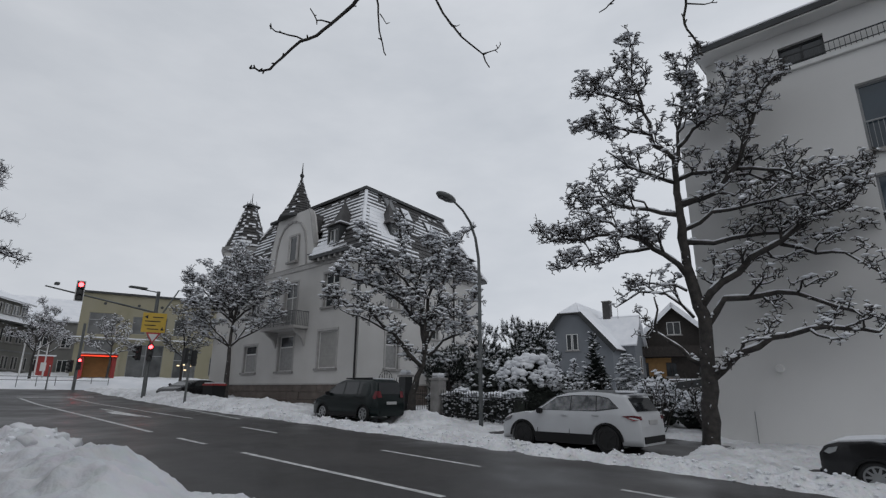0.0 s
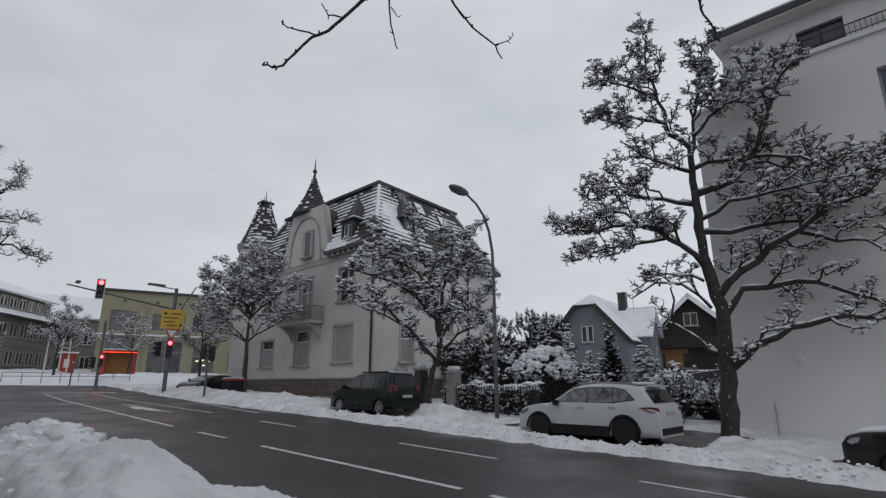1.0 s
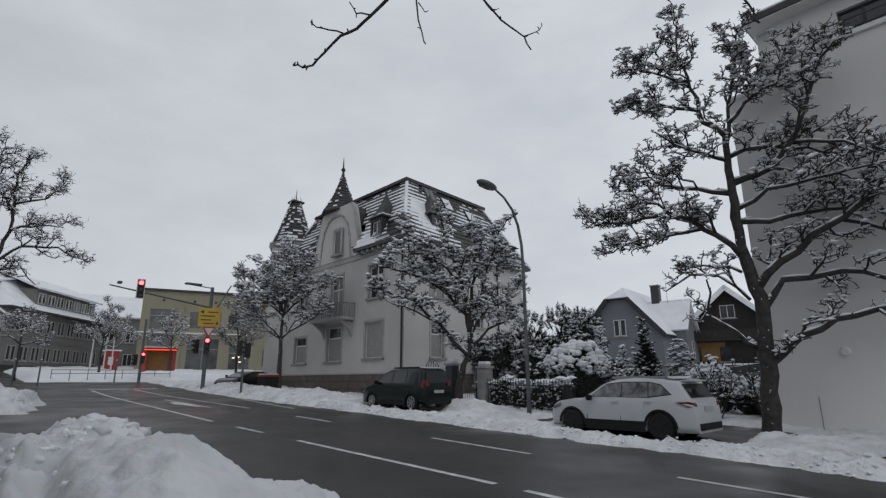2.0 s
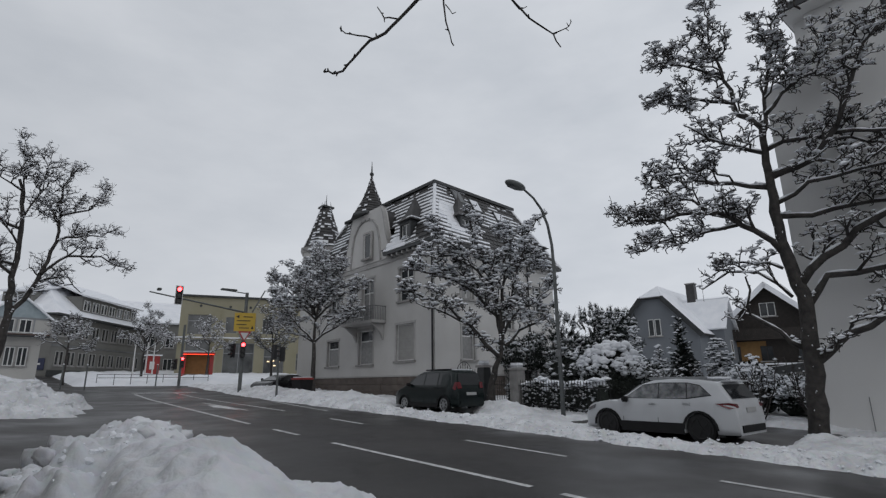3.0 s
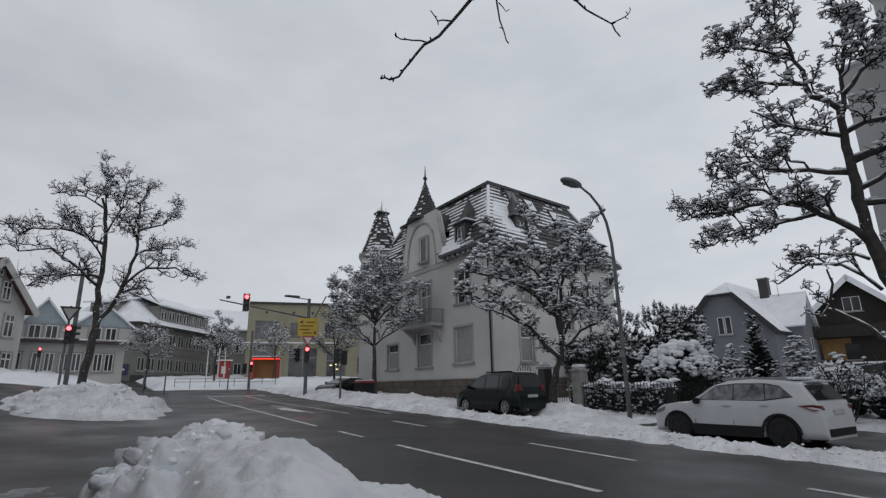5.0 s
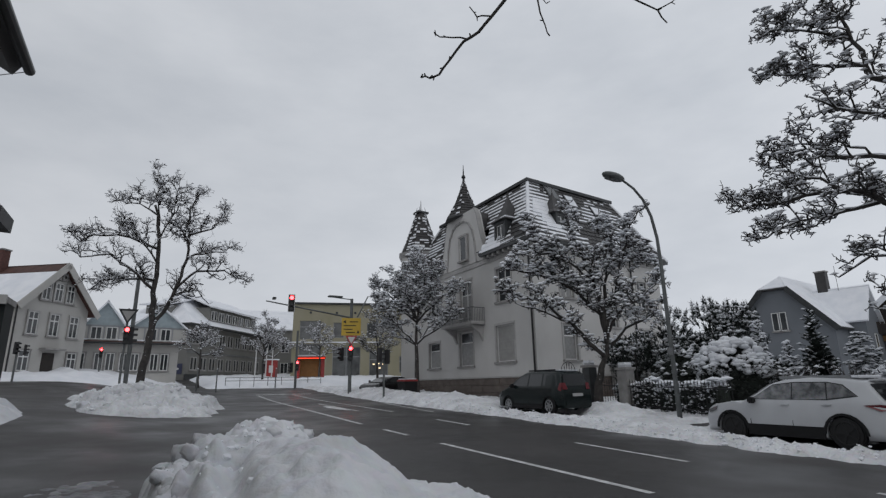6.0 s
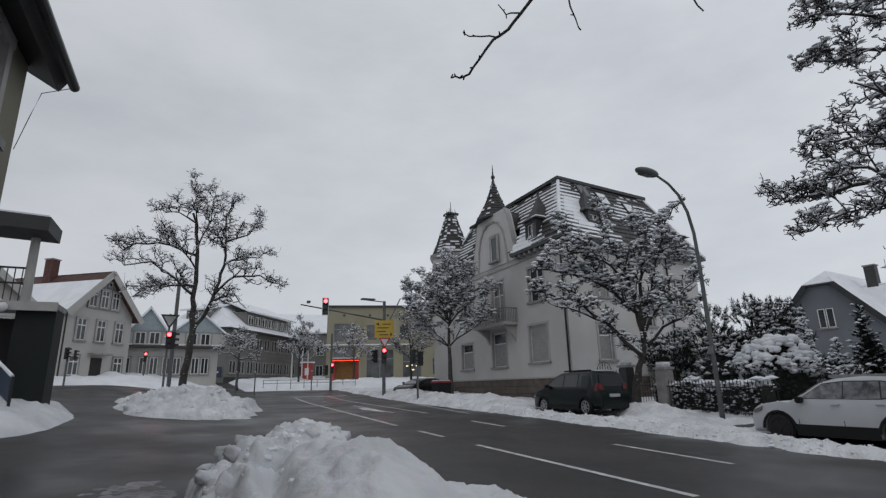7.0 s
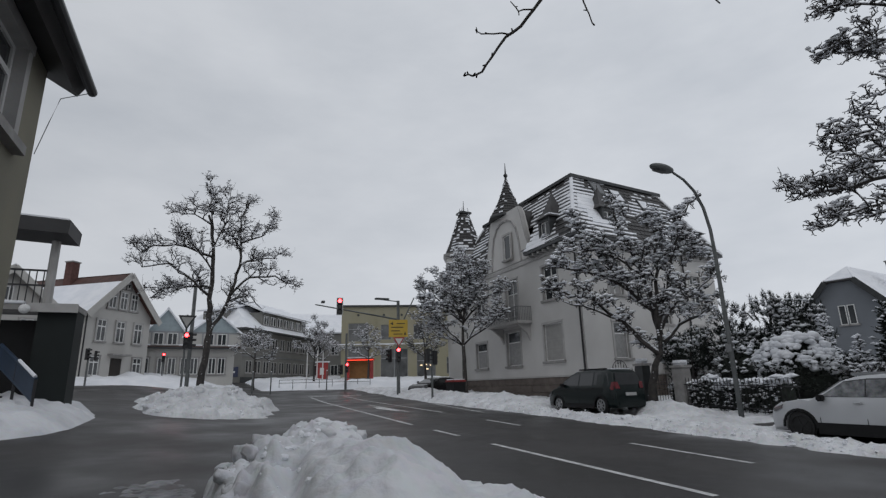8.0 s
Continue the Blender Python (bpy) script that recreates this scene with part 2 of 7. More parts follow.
def left_h(x, y):
    e = -4.0 - 0.02 * (y - 40) + 0.5 * fbm(1.0, y, 0.35)
    front = 41.5 + 0.5 * fbm(x, 1.0, 0.4)
    r = smooth_step(front - 0.4, front + 0.9, y) * smooth_step(3.2, 1.4, x)
    return gz(x, y) - 0.15 + r * (0.55 + 0.3 * fbm(x, y, 0.55, 7.0) - 0.2 * smooth_step(-2, 1, x))


grid("left_snow", span(-45, 4, 0.45), span(39, 60, 0.4) + [90, 140], left_h, SNOW, "ploughed snow along the side street", "snow")


def island_h(x, y):
    x, y = x + 0.55 * fbm(x, y, 0.35, 5.0), y + 0.6 * fbm(x, y, 0.4, 9.0)
    a = max(1.05 * bump(x, y, 0.0, 25.6, 2.9, 4.3), 0.62 * bump(x, y, -0.4, 30.0, 2.8, 6.0), 1.0 * bump(x, y, 0.9, 24.0, 1.9, 2.3))
    edge = min(1.0, a * 3)
    return gz(x, y) - 0.10 + a * 0.98 + edge * (0.26 * fbm(x, y, 0.9, 4.0) + 0.34 * lumps(x, y, 1.1, 1.0) + 0.12 * lumps(x, y, 3.6, 2.0) + 0.13 * blocks(x, y, 2.2, 3.0) + 0.09 * fbm(x, y, 4.0, 1.0) - 0.13)


island_bank = grid("snowbank", span(-4.2, 4.0, 0.07), span(20.6, 37, 0.09), island_h, SNOW_DIRTY, "ploughed lumpy snow on the traffic island", "snowbank", kind="")


def bank_h(x, y):
    """The heap of ploughed snow in front of the eye: a smooth near mound, broken blocks behind, a long tail to the street side."""
    f = x / max(y, 0.1)
    near = 1.05 * bump(x, y, 1.17, 4.9, 1.40, 2.5, 2.0)
    tail = 0.78 * bump(x, y, 1.7, 4.45, 1.62, 2.3, 1.7)
    wall = 1.0 * bump(x, y, 1.26, 7.3, 1.05, 1.6, 2.6)
    left = 0.86 * bump(x, y, 0.66, 6.2, 0.80, 2.6, 2.4)
    a = max(near, tail, wall, left)
    blocky = smooth_step(5.0, 6.6, y + 2.2 * (0.7 - x))
    n = 0.09 * fbm(x, y, 1.3, 8.0) + 0.05 * lumps(x, y, 3.0, 9.0) + blocky * (0.40 * lumps(x, y, 2.0, 3.0) + 0.06 * blocks(x, y, 3.4, 5.0) + 0.22 * lumps(x, y, 5.0, 6.0) + 0.10 * lumps(x, y, 11.0, 2.0) + 0.12 * fbm(x, y, 3.0, 1.5) - 0.16) + 0.025 * fbm(x, y, 6.0, 2.0) + 0.05 * fbm(x, y, 2.6, 4.0)
    n -= 0.20 * math.exp(-((x - 0.60 - 0.15 * (y - 5) - 0.12 * noise.noise(Vector((0, y * 1.4, 3)))) / 0.11) ** 2) * smooth_step(6.7, 5.8, y)
    n -= 0.12 * math.exp(-((x - 0.28 - 0.10 * (y - 5)) / 0.07) ** 2) * smooth_step(6.2, 5.2, y)
    n += 0.07 * fbm(x, y, 1.9, 12.0) + 0.05 * max(0.0, fbm(x, y, 3.7, 21.0))
    return gz(x, y) - 0.06 + a * 1.02 + min(1.0, a * 4) * n


near_bank = grid("snowbank", span(-0.6, 4.2, 0.03), span(1.6, 9.4, 0.035), bank_h, SNOW_PACKED, "large ploughed snowbank beside the footway", "snowbank", kind="")


def slush_h(x, y):
    a = smooth_step(1.0, 0.3, abs(x + 0.75 - 0.3 * fbm(1, y, 1.2)) / 1.1) * smooth_step(1.0, 0.6, abs(y - 8.2) / 2.2)
    return gz(x, y) - 0.05 + a * 0.060 + a * (0.045 * fbm(x, y, 1.9, 6.0) + 0.03 * fbm(x, y, 6.5, 2.0)) - 0.008


grid("slush", span(-2.4, 1.0, 0.04), span(5.6, 10.8, 0.045), slush_h, SLUSH, "thin melting slush on the asphalt", "slush", kind="stuff")


def porch_snow_h(x, y):
    a = max(bump(x, y, -6.6, 19.2, 3.3, 4.6, 3.0), 0.9 * bump(x, y, -8.5, 15.0, 4, 5))
    return gz(x, y) - 0.05 + 0.72 * a + min(1, a * 3) * (0.12 * fbm(x, y, 1.3, 9.0) + 0.16 * lumps(x, y, 2.2, 5.0) + 0.06 * fbm(x, y, 4.5, 3.0))


grid("porch_snow", span(-13, -3, 0.14), span(10.0, 23.4, 0.15), porch_snow_h, SNOW_PACKED, "shovelled snow in front of the steps", "snow")


def marking(pts, w, name="road_marking", label="worn white line on the road"):
    """A painted band along pts, laid 4 mm over the asphalt, following its slope."""
    V, F = [], []
    for i, (x, y) in enumerate(pts):
        a, b = pts[max(i - 1, 0)], pts[min(i + 1, len(pts) - 1)]
        d = Vector((b[0] - a[0], b[1] - a[1])).normalized()
        for s in (-w / 2, w / 2):
            px, py = x + d.y * s, y - d.x * s
            V.append((px, py, road_z(px, py) + 0.005))
    for i in range(len(pts) - 1):
        F.append((2 * i, 2 * i + 1, 2 * i + 3, 2 * i + 2))
    return tagged(raw(name, V, F, PAINT), label, "road marking", "road markings", "structure")


def road_z(x, y):
    """The ground sheet as it is meshed in one-metre squares."""
    x0, y0 = math.floor(x), math.floor(y)
    u, v = x - x0, y - y0
    a, b, c, d = gz(x0, y0), gz(x0 + 1, y0), gz(x0 + 1, y0 + 1), gz(x0, y0 + 1)
    return max(a * (1 - u) * (1 - v) + b * u * (1 - v) + c * u * v + d * (1 - u) * v, a + (b - a) * u + (c - b) * v, a + (c - d) * u + (d - a) * v)


def line_pts(x0, y0, x1, y1):
    n = max(2, int(abs(y1 - y0) / 0.5) + 1)
    return [(x0 - 0.1 + (x1 - x0) * i / n, y0 + 0.12 + (y1 - y0) * i / n) for i in range(n + 1)]


marking(line_pts(6.22, 5.45, 6.12, 11.3), 0.13)
marking(line_pts(6.25, -6.0, 6.22, 4.9), 0.13)
marking(line_pts(6.10, 13.1, 6.08, 14.7), 0.13)
marking(line_pts(6.06, 16.5, 6.3, 36.5), 0.14)
for y0, y1 in ((-9.6, -6.6), (1.0, 3.95), (6.85, 9.85), (14.5, 16.7)):
    marking(line_pts(8.84, y0, 8.86, y1), 0.12)
marking(line_pts(8.95, 20.7, 8.6, 37.0), 0.12)
marking(line_pts(10.3, 19.6, 10.9, 26.5), 0.12)
marking(line_pts(7.85, 21.8, 7.75, 27.6), 0.12)
marking(line_pts(6.3, 37.4, 10.0, 37.4), 0.4, label="worn white stop line on the road")
V = [(7.45, 22.6), (7.6, 22.4), (7.75, 24.2), (7.74, 25.6), (7.3, 25.7), (7.15, 24.4), (7.3, 23.6)]
tagged(raw("road_marking", [(x, y, road_z(x, y) + 0.006) for x, y in V], [tuple(range(7))], PAINT), "worn white arrow on the road", "road marking", "road markings", "structure")


# ---------------------------------------------------------------- building kit: local x to the right as seen from outside, y inwards, z up
def face(ox, oy, turn):
    return pose(ox, oy, 0, 0, 0, turn)


def wall(parent, name, m, u0, u1, z0, z1, holes, thick, material, label="", outline=None):
    """A wall with real openings; holes are (u0, u1, z0, z1)."""
    us = sorted({u0, u1, *[h[0] for h in holes], *[h[1] for h in holes]})
    zs = sorted({z0, z1, *[h[2] for h in holes], *[h[3] for h in holes]})
    bm = B()
    for i in range(len(us) - 1):
        for j in range(len(zs) - 1):
            cu, cz = (us[i] + us[i + 1]) / 2, (zs[j] + zs[j + 1]) / 2
            if not any(h[0] < cu < h[1] and h[2] < cz < h[3] for h in holes):
                box(bm, us[i], us[i + 1], 0, thick, zs[j], zs[j + 1])
    bmesh.ops.remove_doubles(bm, verts=bm.verts, dist=0.0005)
    bmesh.ops.transform(bm, matrix=m, verts=bm.verts)
    return part(name, bm, material, parent, label)


def window(parent, m, u0, u1, z0, z1, kind="cross", frame_mat=None, surround=TRIM, sill=True, glass=None, deep=0.14, trim=0.13, curtain=False, label=""):
    """A window: frame with its bars, pane, stone surround and sill."""
    fm = frame_mat or WHITE
    bm, f = B(), 0.065
    d0, d1 = deep, deep + 0.06
    cu, tz = (u0 + u1) / 2, z0 + (z1 - z0) * 0.68
    us, zs = [u0, u0 + f, u1 - f, u1], [z0, z0 + f, z1 - f, z1]
    if kind in ("cross", "double"):
        us = us[:2] + [cu - 0.035, cu + 0.035] + us[2:]
    if kind in ("cross", "top"):
        zs = zs[:2] + [tz - 0.04, tz + 0.04] + zs[2:]
    for i in range(len(us) - 1):
        for j in range(len(zs) - 1):
            if i % 2 == 0 or j % 2 == 0:
                box(bm, us[i], us[i + 1], d0, d1, zs[j], zs[j + 1])
    bmesh.ops.remove_doubles(bm, verts=bm.verts, dist=0.0005)
    bmesh.ops.transform(bm, matrix=m, verts=bm.verts)
    w = part("window", bm, fm, parent, label)
    bm = box(B(), u0 + 0.02, u1 - 0.02, d0 + 0.03, d0 + 0.045, z0 + 0.02, z1 - 0.02, m)
    part("pane", bm, glass or GLASS, w)
    if curtain:
        bm = box(B(), u0 + 0.05, u1 - 0.05, d0 + 0.022, d0 + 0.028, z0 + 0.05, tz - 0.05, m)
        part("curtain", bm, CURTAIN, w, "pale net curtain behind the glass")
    if surround:
        bm = B()
        g = 0.006
        box(bm, u0 - trim, u0 + g, min(-0.03, deep - 0.03), deep + 0.05, z0, z1), box(bm, u1 - g, u1 + trim, min(-0.03, deep - 0.03), deep + 0.05, z0, z1)
        box(bm, u0 - trim - 0.02, u1 + trim + 0.02, min(-0.045, deep - 0.045), deep + 0.052, z1 - g, z1 + trim)
        bmesh.ops.transform(bm, matrix=m, verts=bm.verts)
        part("surround", bm, surround, w)
    if sill:
        bm = box(B(), u0 - trim - 0.05, u1 + trim + 0.05, -0.13, deep + 0.054, z0 - 0.12, z0 + 0.007, m)
        part("sill", bm, STONE_G, w)
    return w


def quad_grid(q, u, v):
    """A point of the quad bl, br, tr, tl."""
    a = q[0].lerp(q[1], u)
    b = q[3].lerp(q[2], u)
    return a.lerp(b, v)


def roof_tiles(parent, quad, courses, tile, snow_at, seed=0, material=None, skip=None):
    """Courses of separate tiles on a slope, with snow lying in bands on them and in fuller patches."""
    q = [Vector(p) for p in quad]
    rnd = random.Random(seed)
    nrm = (q[1] - q[0]).cross(q[3] - q[0]).normalized()
    V, F, SV, SF = [], [], [], []

    def slab(VV, FF, u0, u1, v0, v1, t0, t1):
        b = len(VV)
        for u, v, t in ((u0, v0, t0), (u1, v0, t0), (u1, v1, t1), (u0, v1, t1)):
            p = quad_grid(q, u, v)
            VV.extend((p, p + nrm * t))
        FF.extend(((b + 1, b + 3, b + 5, b + 7), (b, b + 2, b + 3, b + 1), (b + 2, b + 4, b + 5, b + 3), (b + 6, b, b + 1, b + 7)))

    for j in range(courses):
        v0, v1 = j / courses, (j + 1) / courses
        length = (quad_grid(q, 1, v0) - quad_grid(q, 0, v0)).length
        n = max(3, round(length / tile))
        for i in range(n):
            u0, u1 = i / n, (i + 1) / n
            if skip and skip(quad_grid(q, (u0 + u1) / 2, (v0 + v1) / 2)):
                continue
            lift = 0.05 + rnd.uniform(-0.006, 0.01)
            slab(V, F, u0 + 0.03 / n, u1 - 0.03 / n, v0, v1, lift, 0.015)
            p = quad_grid(q, (u0 + u1) / 2, (v0 + v1) / 2)
            s = snow_at(p) + rnd.uniform(-0.12, 0.12)
            if s > 0.85:
                slab(SV, SF, u0, u1, v0, v1, 0.10, 0.09)
            elif s > 0.18:
                k = min(0.92, 0.25 + s * 0.65)
                slab(SV, SF, u0, u1, v0 + (v1 - v0) * (1 - k), v1, 0.062 + 0.02 * s, 0.045)
    t = raw("roof_tiles", V, F, material or SLATE, parent)
    t["kind"] = "stuff"
    if SV:
        s = raw("roof_snow", SV, SF, SNOW, parent, "snow lying in bands on the tiles")
        s["kind"] = "stuff"
    return t


def ngon(bm, pts):
    return bm.faces.new([bm.verts.new(p) for p in pts])


def slab_poly(bm, pts, t):
    """A flat polygon given thickness t downwards along its normal."""
    vs = [Vector(p) for p in pts]
    n = (vs[1] - vs[0]).cross(vs[2] - vs[0]).normalized()
    if n.z < 0:
        n = -n
    a = [bm.verts.new(p) for p in vs]
    b = [bm.verts.new(p - n * t) for p in vs]
    bm.faces.new(a)
    bm.faces.new(b[::-1])
    k = len(vs)
    for i in range(k):
        bm.faces.new((a[i], b[i], b[(i + 1) % k], a[(i + 1) % k]))
    bmesh.ops.recalc_face_normals(bm, faces=bm.faces)
    return bm


def gutter_pipe(parent, p0, p1, r=0.055):
    return part("downpipe", cone(B(), p0, p1, r, r, 8), IRON, parent, "dark rainwater downpipe")


def clods(name, label, places, material, seed):
    """Loose rounded lumps of ploughed snow, too many to count."""
    rnd = random.Random(seed)
    bm = B()
    bmesh.ops.create_icosphere(bm, subdivisions=1, radius=1)
    bm.verts.ensure_lookup_table()
    vs, fs = [v.co.copy() for v in bm.verts], [tuple(v.index for v in f.verts) for f in bm.faces]
    bm.free()
    V, F = [], []
    for x, y, z, s in places(rnd):
        b, q = len(V), Euler((rnd.uniform(0, 6), rnd.uniform(0, 6), rnd.uniform(0, 6))).to_matrix()
        sc = Vector((rnd.uniform(0.7, 1.3), rnd.uniform(0.7, 1.3), rnd.uniform(0.5, 0.9))) * s
        for v in vs:
            p = q @ v
            k = rnd.uniform(0.85, 1.1)
            V.append((x + p.x * sc.x * k, y + p.y * sc.y * k, z + p.z * sc.z * k))
        F.extend(tuple(b + i for i in f) for f in fs)
    return tagged(raw(name, V, F, material), label, "snow clods", kind="stuff")


def kerb_places(rnd):
    for _ in range(1300):
        y = rnd.uniform(-6, 40)
        x = 11.2 + abs(rnd.gauss(0, 0.5)) + 0.28 * fbm(3.1, y, 0.45)
        yield x, y, pave_h(x, y) + 0.01, rnd.uniform(0.012, 0.042) * rnd.choice((1, 1, 1, 1.6))
    for _ in range(400):
        x, y = rnd.uniform(11.5, 17), rnd.uniform(-4, 6)
        yield x, y, pave_h(x, y), rnd.uniform(0.010, 0.03)


def heap_places(rnd):
    for _ in range(420):
        x, y = rnd.uniform(-2.8, 2.9), rnd.uniform(21.3, 29)
        z = island_h(x, y)
        if z > gz(x, y) + 0.04:
            yield x, y, z - 0.02, rnd.uniform(0.02, 0.055) * rnd.choice((1, 1, 1.8))
    n = 0
    while n < 300:
        x, y = rnd.uniform(0.1, 2.2), rnd.uniform(4.2, 8.6)
        z = bank_h(x, y)
        blocky = smooth_step(5.0, 6.4, y + 2.2 * (0.9 - x))
        if z > gz(x, y) + 0.1 and rnd.random() < blocky:
            n += 1
            yield x, y, z - 0.01, rnd.choice((0.012, 0.02, 0.025, 0.035, 0.05)) * rnd.uniform(0.7, 1.2)


clods("snow_clods", "loose clods along the ploughed kerb", kerb_places, SNOW, 1)
clods("snow_clods", "loose clods on the ploughed snow", heap_places, SNOW, 2)


def snow_block(parent, x, y, z, size, rnd):
    """A broken block of packed snow, worn round at the edges."""
    bm = B()
    bmesh.ops.create_cube(bm, size=1.0)
    bmesh.ops.subdivide_edges(bm, edges=bm.edges, cuts=4, use_grid_fill=True)
    q = Euler((rnd.uniform(-0.5, 0.5), rnd.uniform(-0.5, 0.5), rnd.uniform(0, 3))).to_matrix()
    sc = Vector((rnd.uniform(0.8, 1.3), rnd.uniform(0.7, 1.1), rnd.uniform(0.6, 0.9))) * size
    off = Vector((rnd.uniform(0, 50), 0, 0))
    for v in bm.verts:
        d = v.co.normalized()
        p = v.co.lerp(d * 0.56, 0.45) * (1 + 0.22 * noise.fractal(v.co * 2.4 + off, 0.9, 2.1, 3))
        v.co = Vector((x, y, z)) + q @ Vector((p.x * sc.x, p.y * sc.y, p.z * sc.z))
    for f in bm.faces:
        f.smooth = True
    return part("snow_block", bm, SNOW_PACKED, parent)


rnd = random.Random(77)
for x, y, s in ((0.62, 7.9, 0.30), (0.86, 8.1, 0.26), (1.12, 8.2, 0.30), (1.42, 8.0, 0.24), (0.40, 7.4, 0.24), (0.22, 6.9, 0.22), (0.75, 7.4, 0.20), (1.66, 7.8, 0.20), (0.5, 6.9, 0.18), (0.14, 6.2, 0.18), (0.3, 6.5, 0.14),
                (1.32, 7.35, 0.24), (1.56, 7.3, 0.22), (1.75, 7.2, 0.19), (1.92, 7.05, 0.16), (1.1, 7.2, 0.2), (0.95, 7.7, 0.16), (1.3, 7.7, 0.15), (1.85, 7.5, 0.16), (0.2, 5.7, 0.15), (0.12, 5.2, 0.13)):
    snow_block(near_bank, x, y, bank_h(x, y) - 0.02, s, rnd)
for k in range(46):
    y = rnd.uniform(5.2, 8.1)
    x = rnd.uniform(-0.05, 0.55) if k % 2 else rnd.uniform(0.2, 1.9)
    if y > 6.5 or x < 0.5:
        snow_block(near_bank, x, y, bank_h(x, y) - 0.05, rnd.uniform(0.09, 0.22), rnd)
for k in range(34):
    x, y = rnd.uniform(-2.2, 2.4), rnd.uniform(21.9, 26.5)
    if island_h(x, y) > gz(x, y) + 0.15:
        snow_block(island_bank, x, y, island_h(x, y) - 0.03, rnd.uniform(0.16, 0.36), rnd)


# ---------------------------------------------------------------- the villa
villa = thing("villa", (18, 22.7, 0.5), "pale plastered old villa with mansard roof and spires", "house")
VX, VY, VX1, VY1, VZ = 18.0, 22.7, 29.3, 38.2, 9.4
inv = villa.matrix_world.inverted()
FRONT = inv @ pose(VX, VY1, 0, 0, 0, -90)      # u runs from the tower end (0) to the corner (15.5)
RIGHT = inv @ pose(VX, VY, 0, 0, 0, 0)         # u runs from the corner away from the street
L = VY1 - VY


def fu(y):
    return VY1 - y


fw = [(fu(35.3), fu(33.6), 2.75, 4.55), (fu(30.85), fu(29.1), 2.75, 4.95), (fu(26.45), fu(24.65), 2.85, 5.0), (fu(30.6), fu(29.1), 5.42, 8.35), (fu(26.2), fu(24.7), 6.4, 8.45), (fu(35.2), fu(33.7), 6.4, 8.4)]
rw = [(2.05, 3.1, 2.85, 4.85), (2.05, 3.1, 6.4, 8.4), (5.45, 6.7, 4.86, 6.6), (8.85, 9.8, 6.1, 8.0), (8.85, 9.8, 2.9, 4.8)]
wall(villa, "wall", FRONT, 0, L, 1.95, VZ, fw, 0.4, PLASTER)
wall(villa, "wall", RIGHT, 0.4, VX1 - VX, 1.95, VZ, rw, 0.4, PLASTER)
part("wall", box(B(), VX + 0.4, VX1, VY1 - 0.4, VY1, 0.3, VZ, inv), PLASTER, villa)
part("wall", box(B(), VX1 - 0.4, VX1, VY + 0.4, VY1 - 0.4, 0.3, VZ, inv), PLASTER, villa)
for k, (a, b, z0, z1) in enumerate(fw):
    if k == 2:
        w = window(villa, FRONT, a, b, z0, z1, "none", deep=0.10, glass=BLIND, label="window closed by a grey roller shutter")
        for i in range(24):
            z = z0 + 0.07 + i * (z1 - z0 - 0.14) / 24
            part("slat", box(B(), a + 0.07, b - 0.07, 0.105, 0.122, z, z + 0.075, FRONT), BLIND, w)
    else:
        window(villa, FRONT, a, b, z0, z1, "top" if k < 2 else "cross", curtain=(k in (0, 1, 3)))
for k, (a, b, z0, z1) in enumerate(rw):
    window(villa, RIGHT, a, b, z0, z1, "cross" if k else "top", curtain=(k < 2))
# sandstone plinth in courses
for j in range(4):
    for m, length, off in ((FRONT, L, 0.0), (RIGHT, VX1 - VX, 0.0)):
        u = 0.0
        rnd = random.Random(j * 7 + int(length))
        while u < length - 0.05:
            e = min(length, u + rnd.uniform(0.9, 1.5))
            part("plinth_stone", box(B(), u + 0.008, e - 0.008, -0.07 - rnd.uniform(0, 0.012), 0.398, 1.95 - 0.42 * (j + 1) + 0.008, 1.95 - 0.42 * j - 0.008, m), STONE, villa)
            u = e
part("plinth_cap", box(B(), -0.11, L + 0.11, -0.11, 0.1, 1.95, 2.03, FRONT), TRIM, villa)
part("plinth_cap", box(B(), 0.101, VX1 - VX, -0.11, 0.1, 1.95, 2.03, RIGHT), TRIM, villa)
part("string_course", box(B(), 0, L + 0.05, -0.06, 0.05, 9.05, 9.25, FRONT), TRIM, villa)
part("string_course", box(B(), 0.051, VX1 - VX, -0.06, 0.05, 9.05, 9.25, RIGHT), TRIM, villa)
# eaves
GY, GW = 30.2, 2.95
part("eave", box(B(), VX + 0.1, VX1 + 0.5, VY - 0.55, VY1 + 0.3, VZ, VZ + 0.16, inv), LEAD, villa, "dark projecting eaves")
part("eave", box(B(), VX - 0.55, VX + 0.099, VY - 0.55, GY - GW, VZ, VZ + 0.16, inv), LEAD, villa)
part("eave", box(B(), VX - 0.55, VX + 0.099, GY + GW, VY1 + 0.3, VZ, VZ + 0.16, inv), LEAD, villa)
for i in range(8):
    part("eave_bracket", box(B(), VX - 0.45, VX - 0.002, VY + 0.35 + i * 0.55, VY + 0.50 + i * 0.55, VZ - 0.17, VZ - 0.001, inv), TRIM, villa)
for i in range(18):
    part("eave_bracket", box(B(), VX + 0.35 + i * 0.62, VX + 0.50 + i * 0.62, VY - 0.45, VY - 0.002, VZ - 0.17, VZ - 0.001, inv), TRIM, villa)
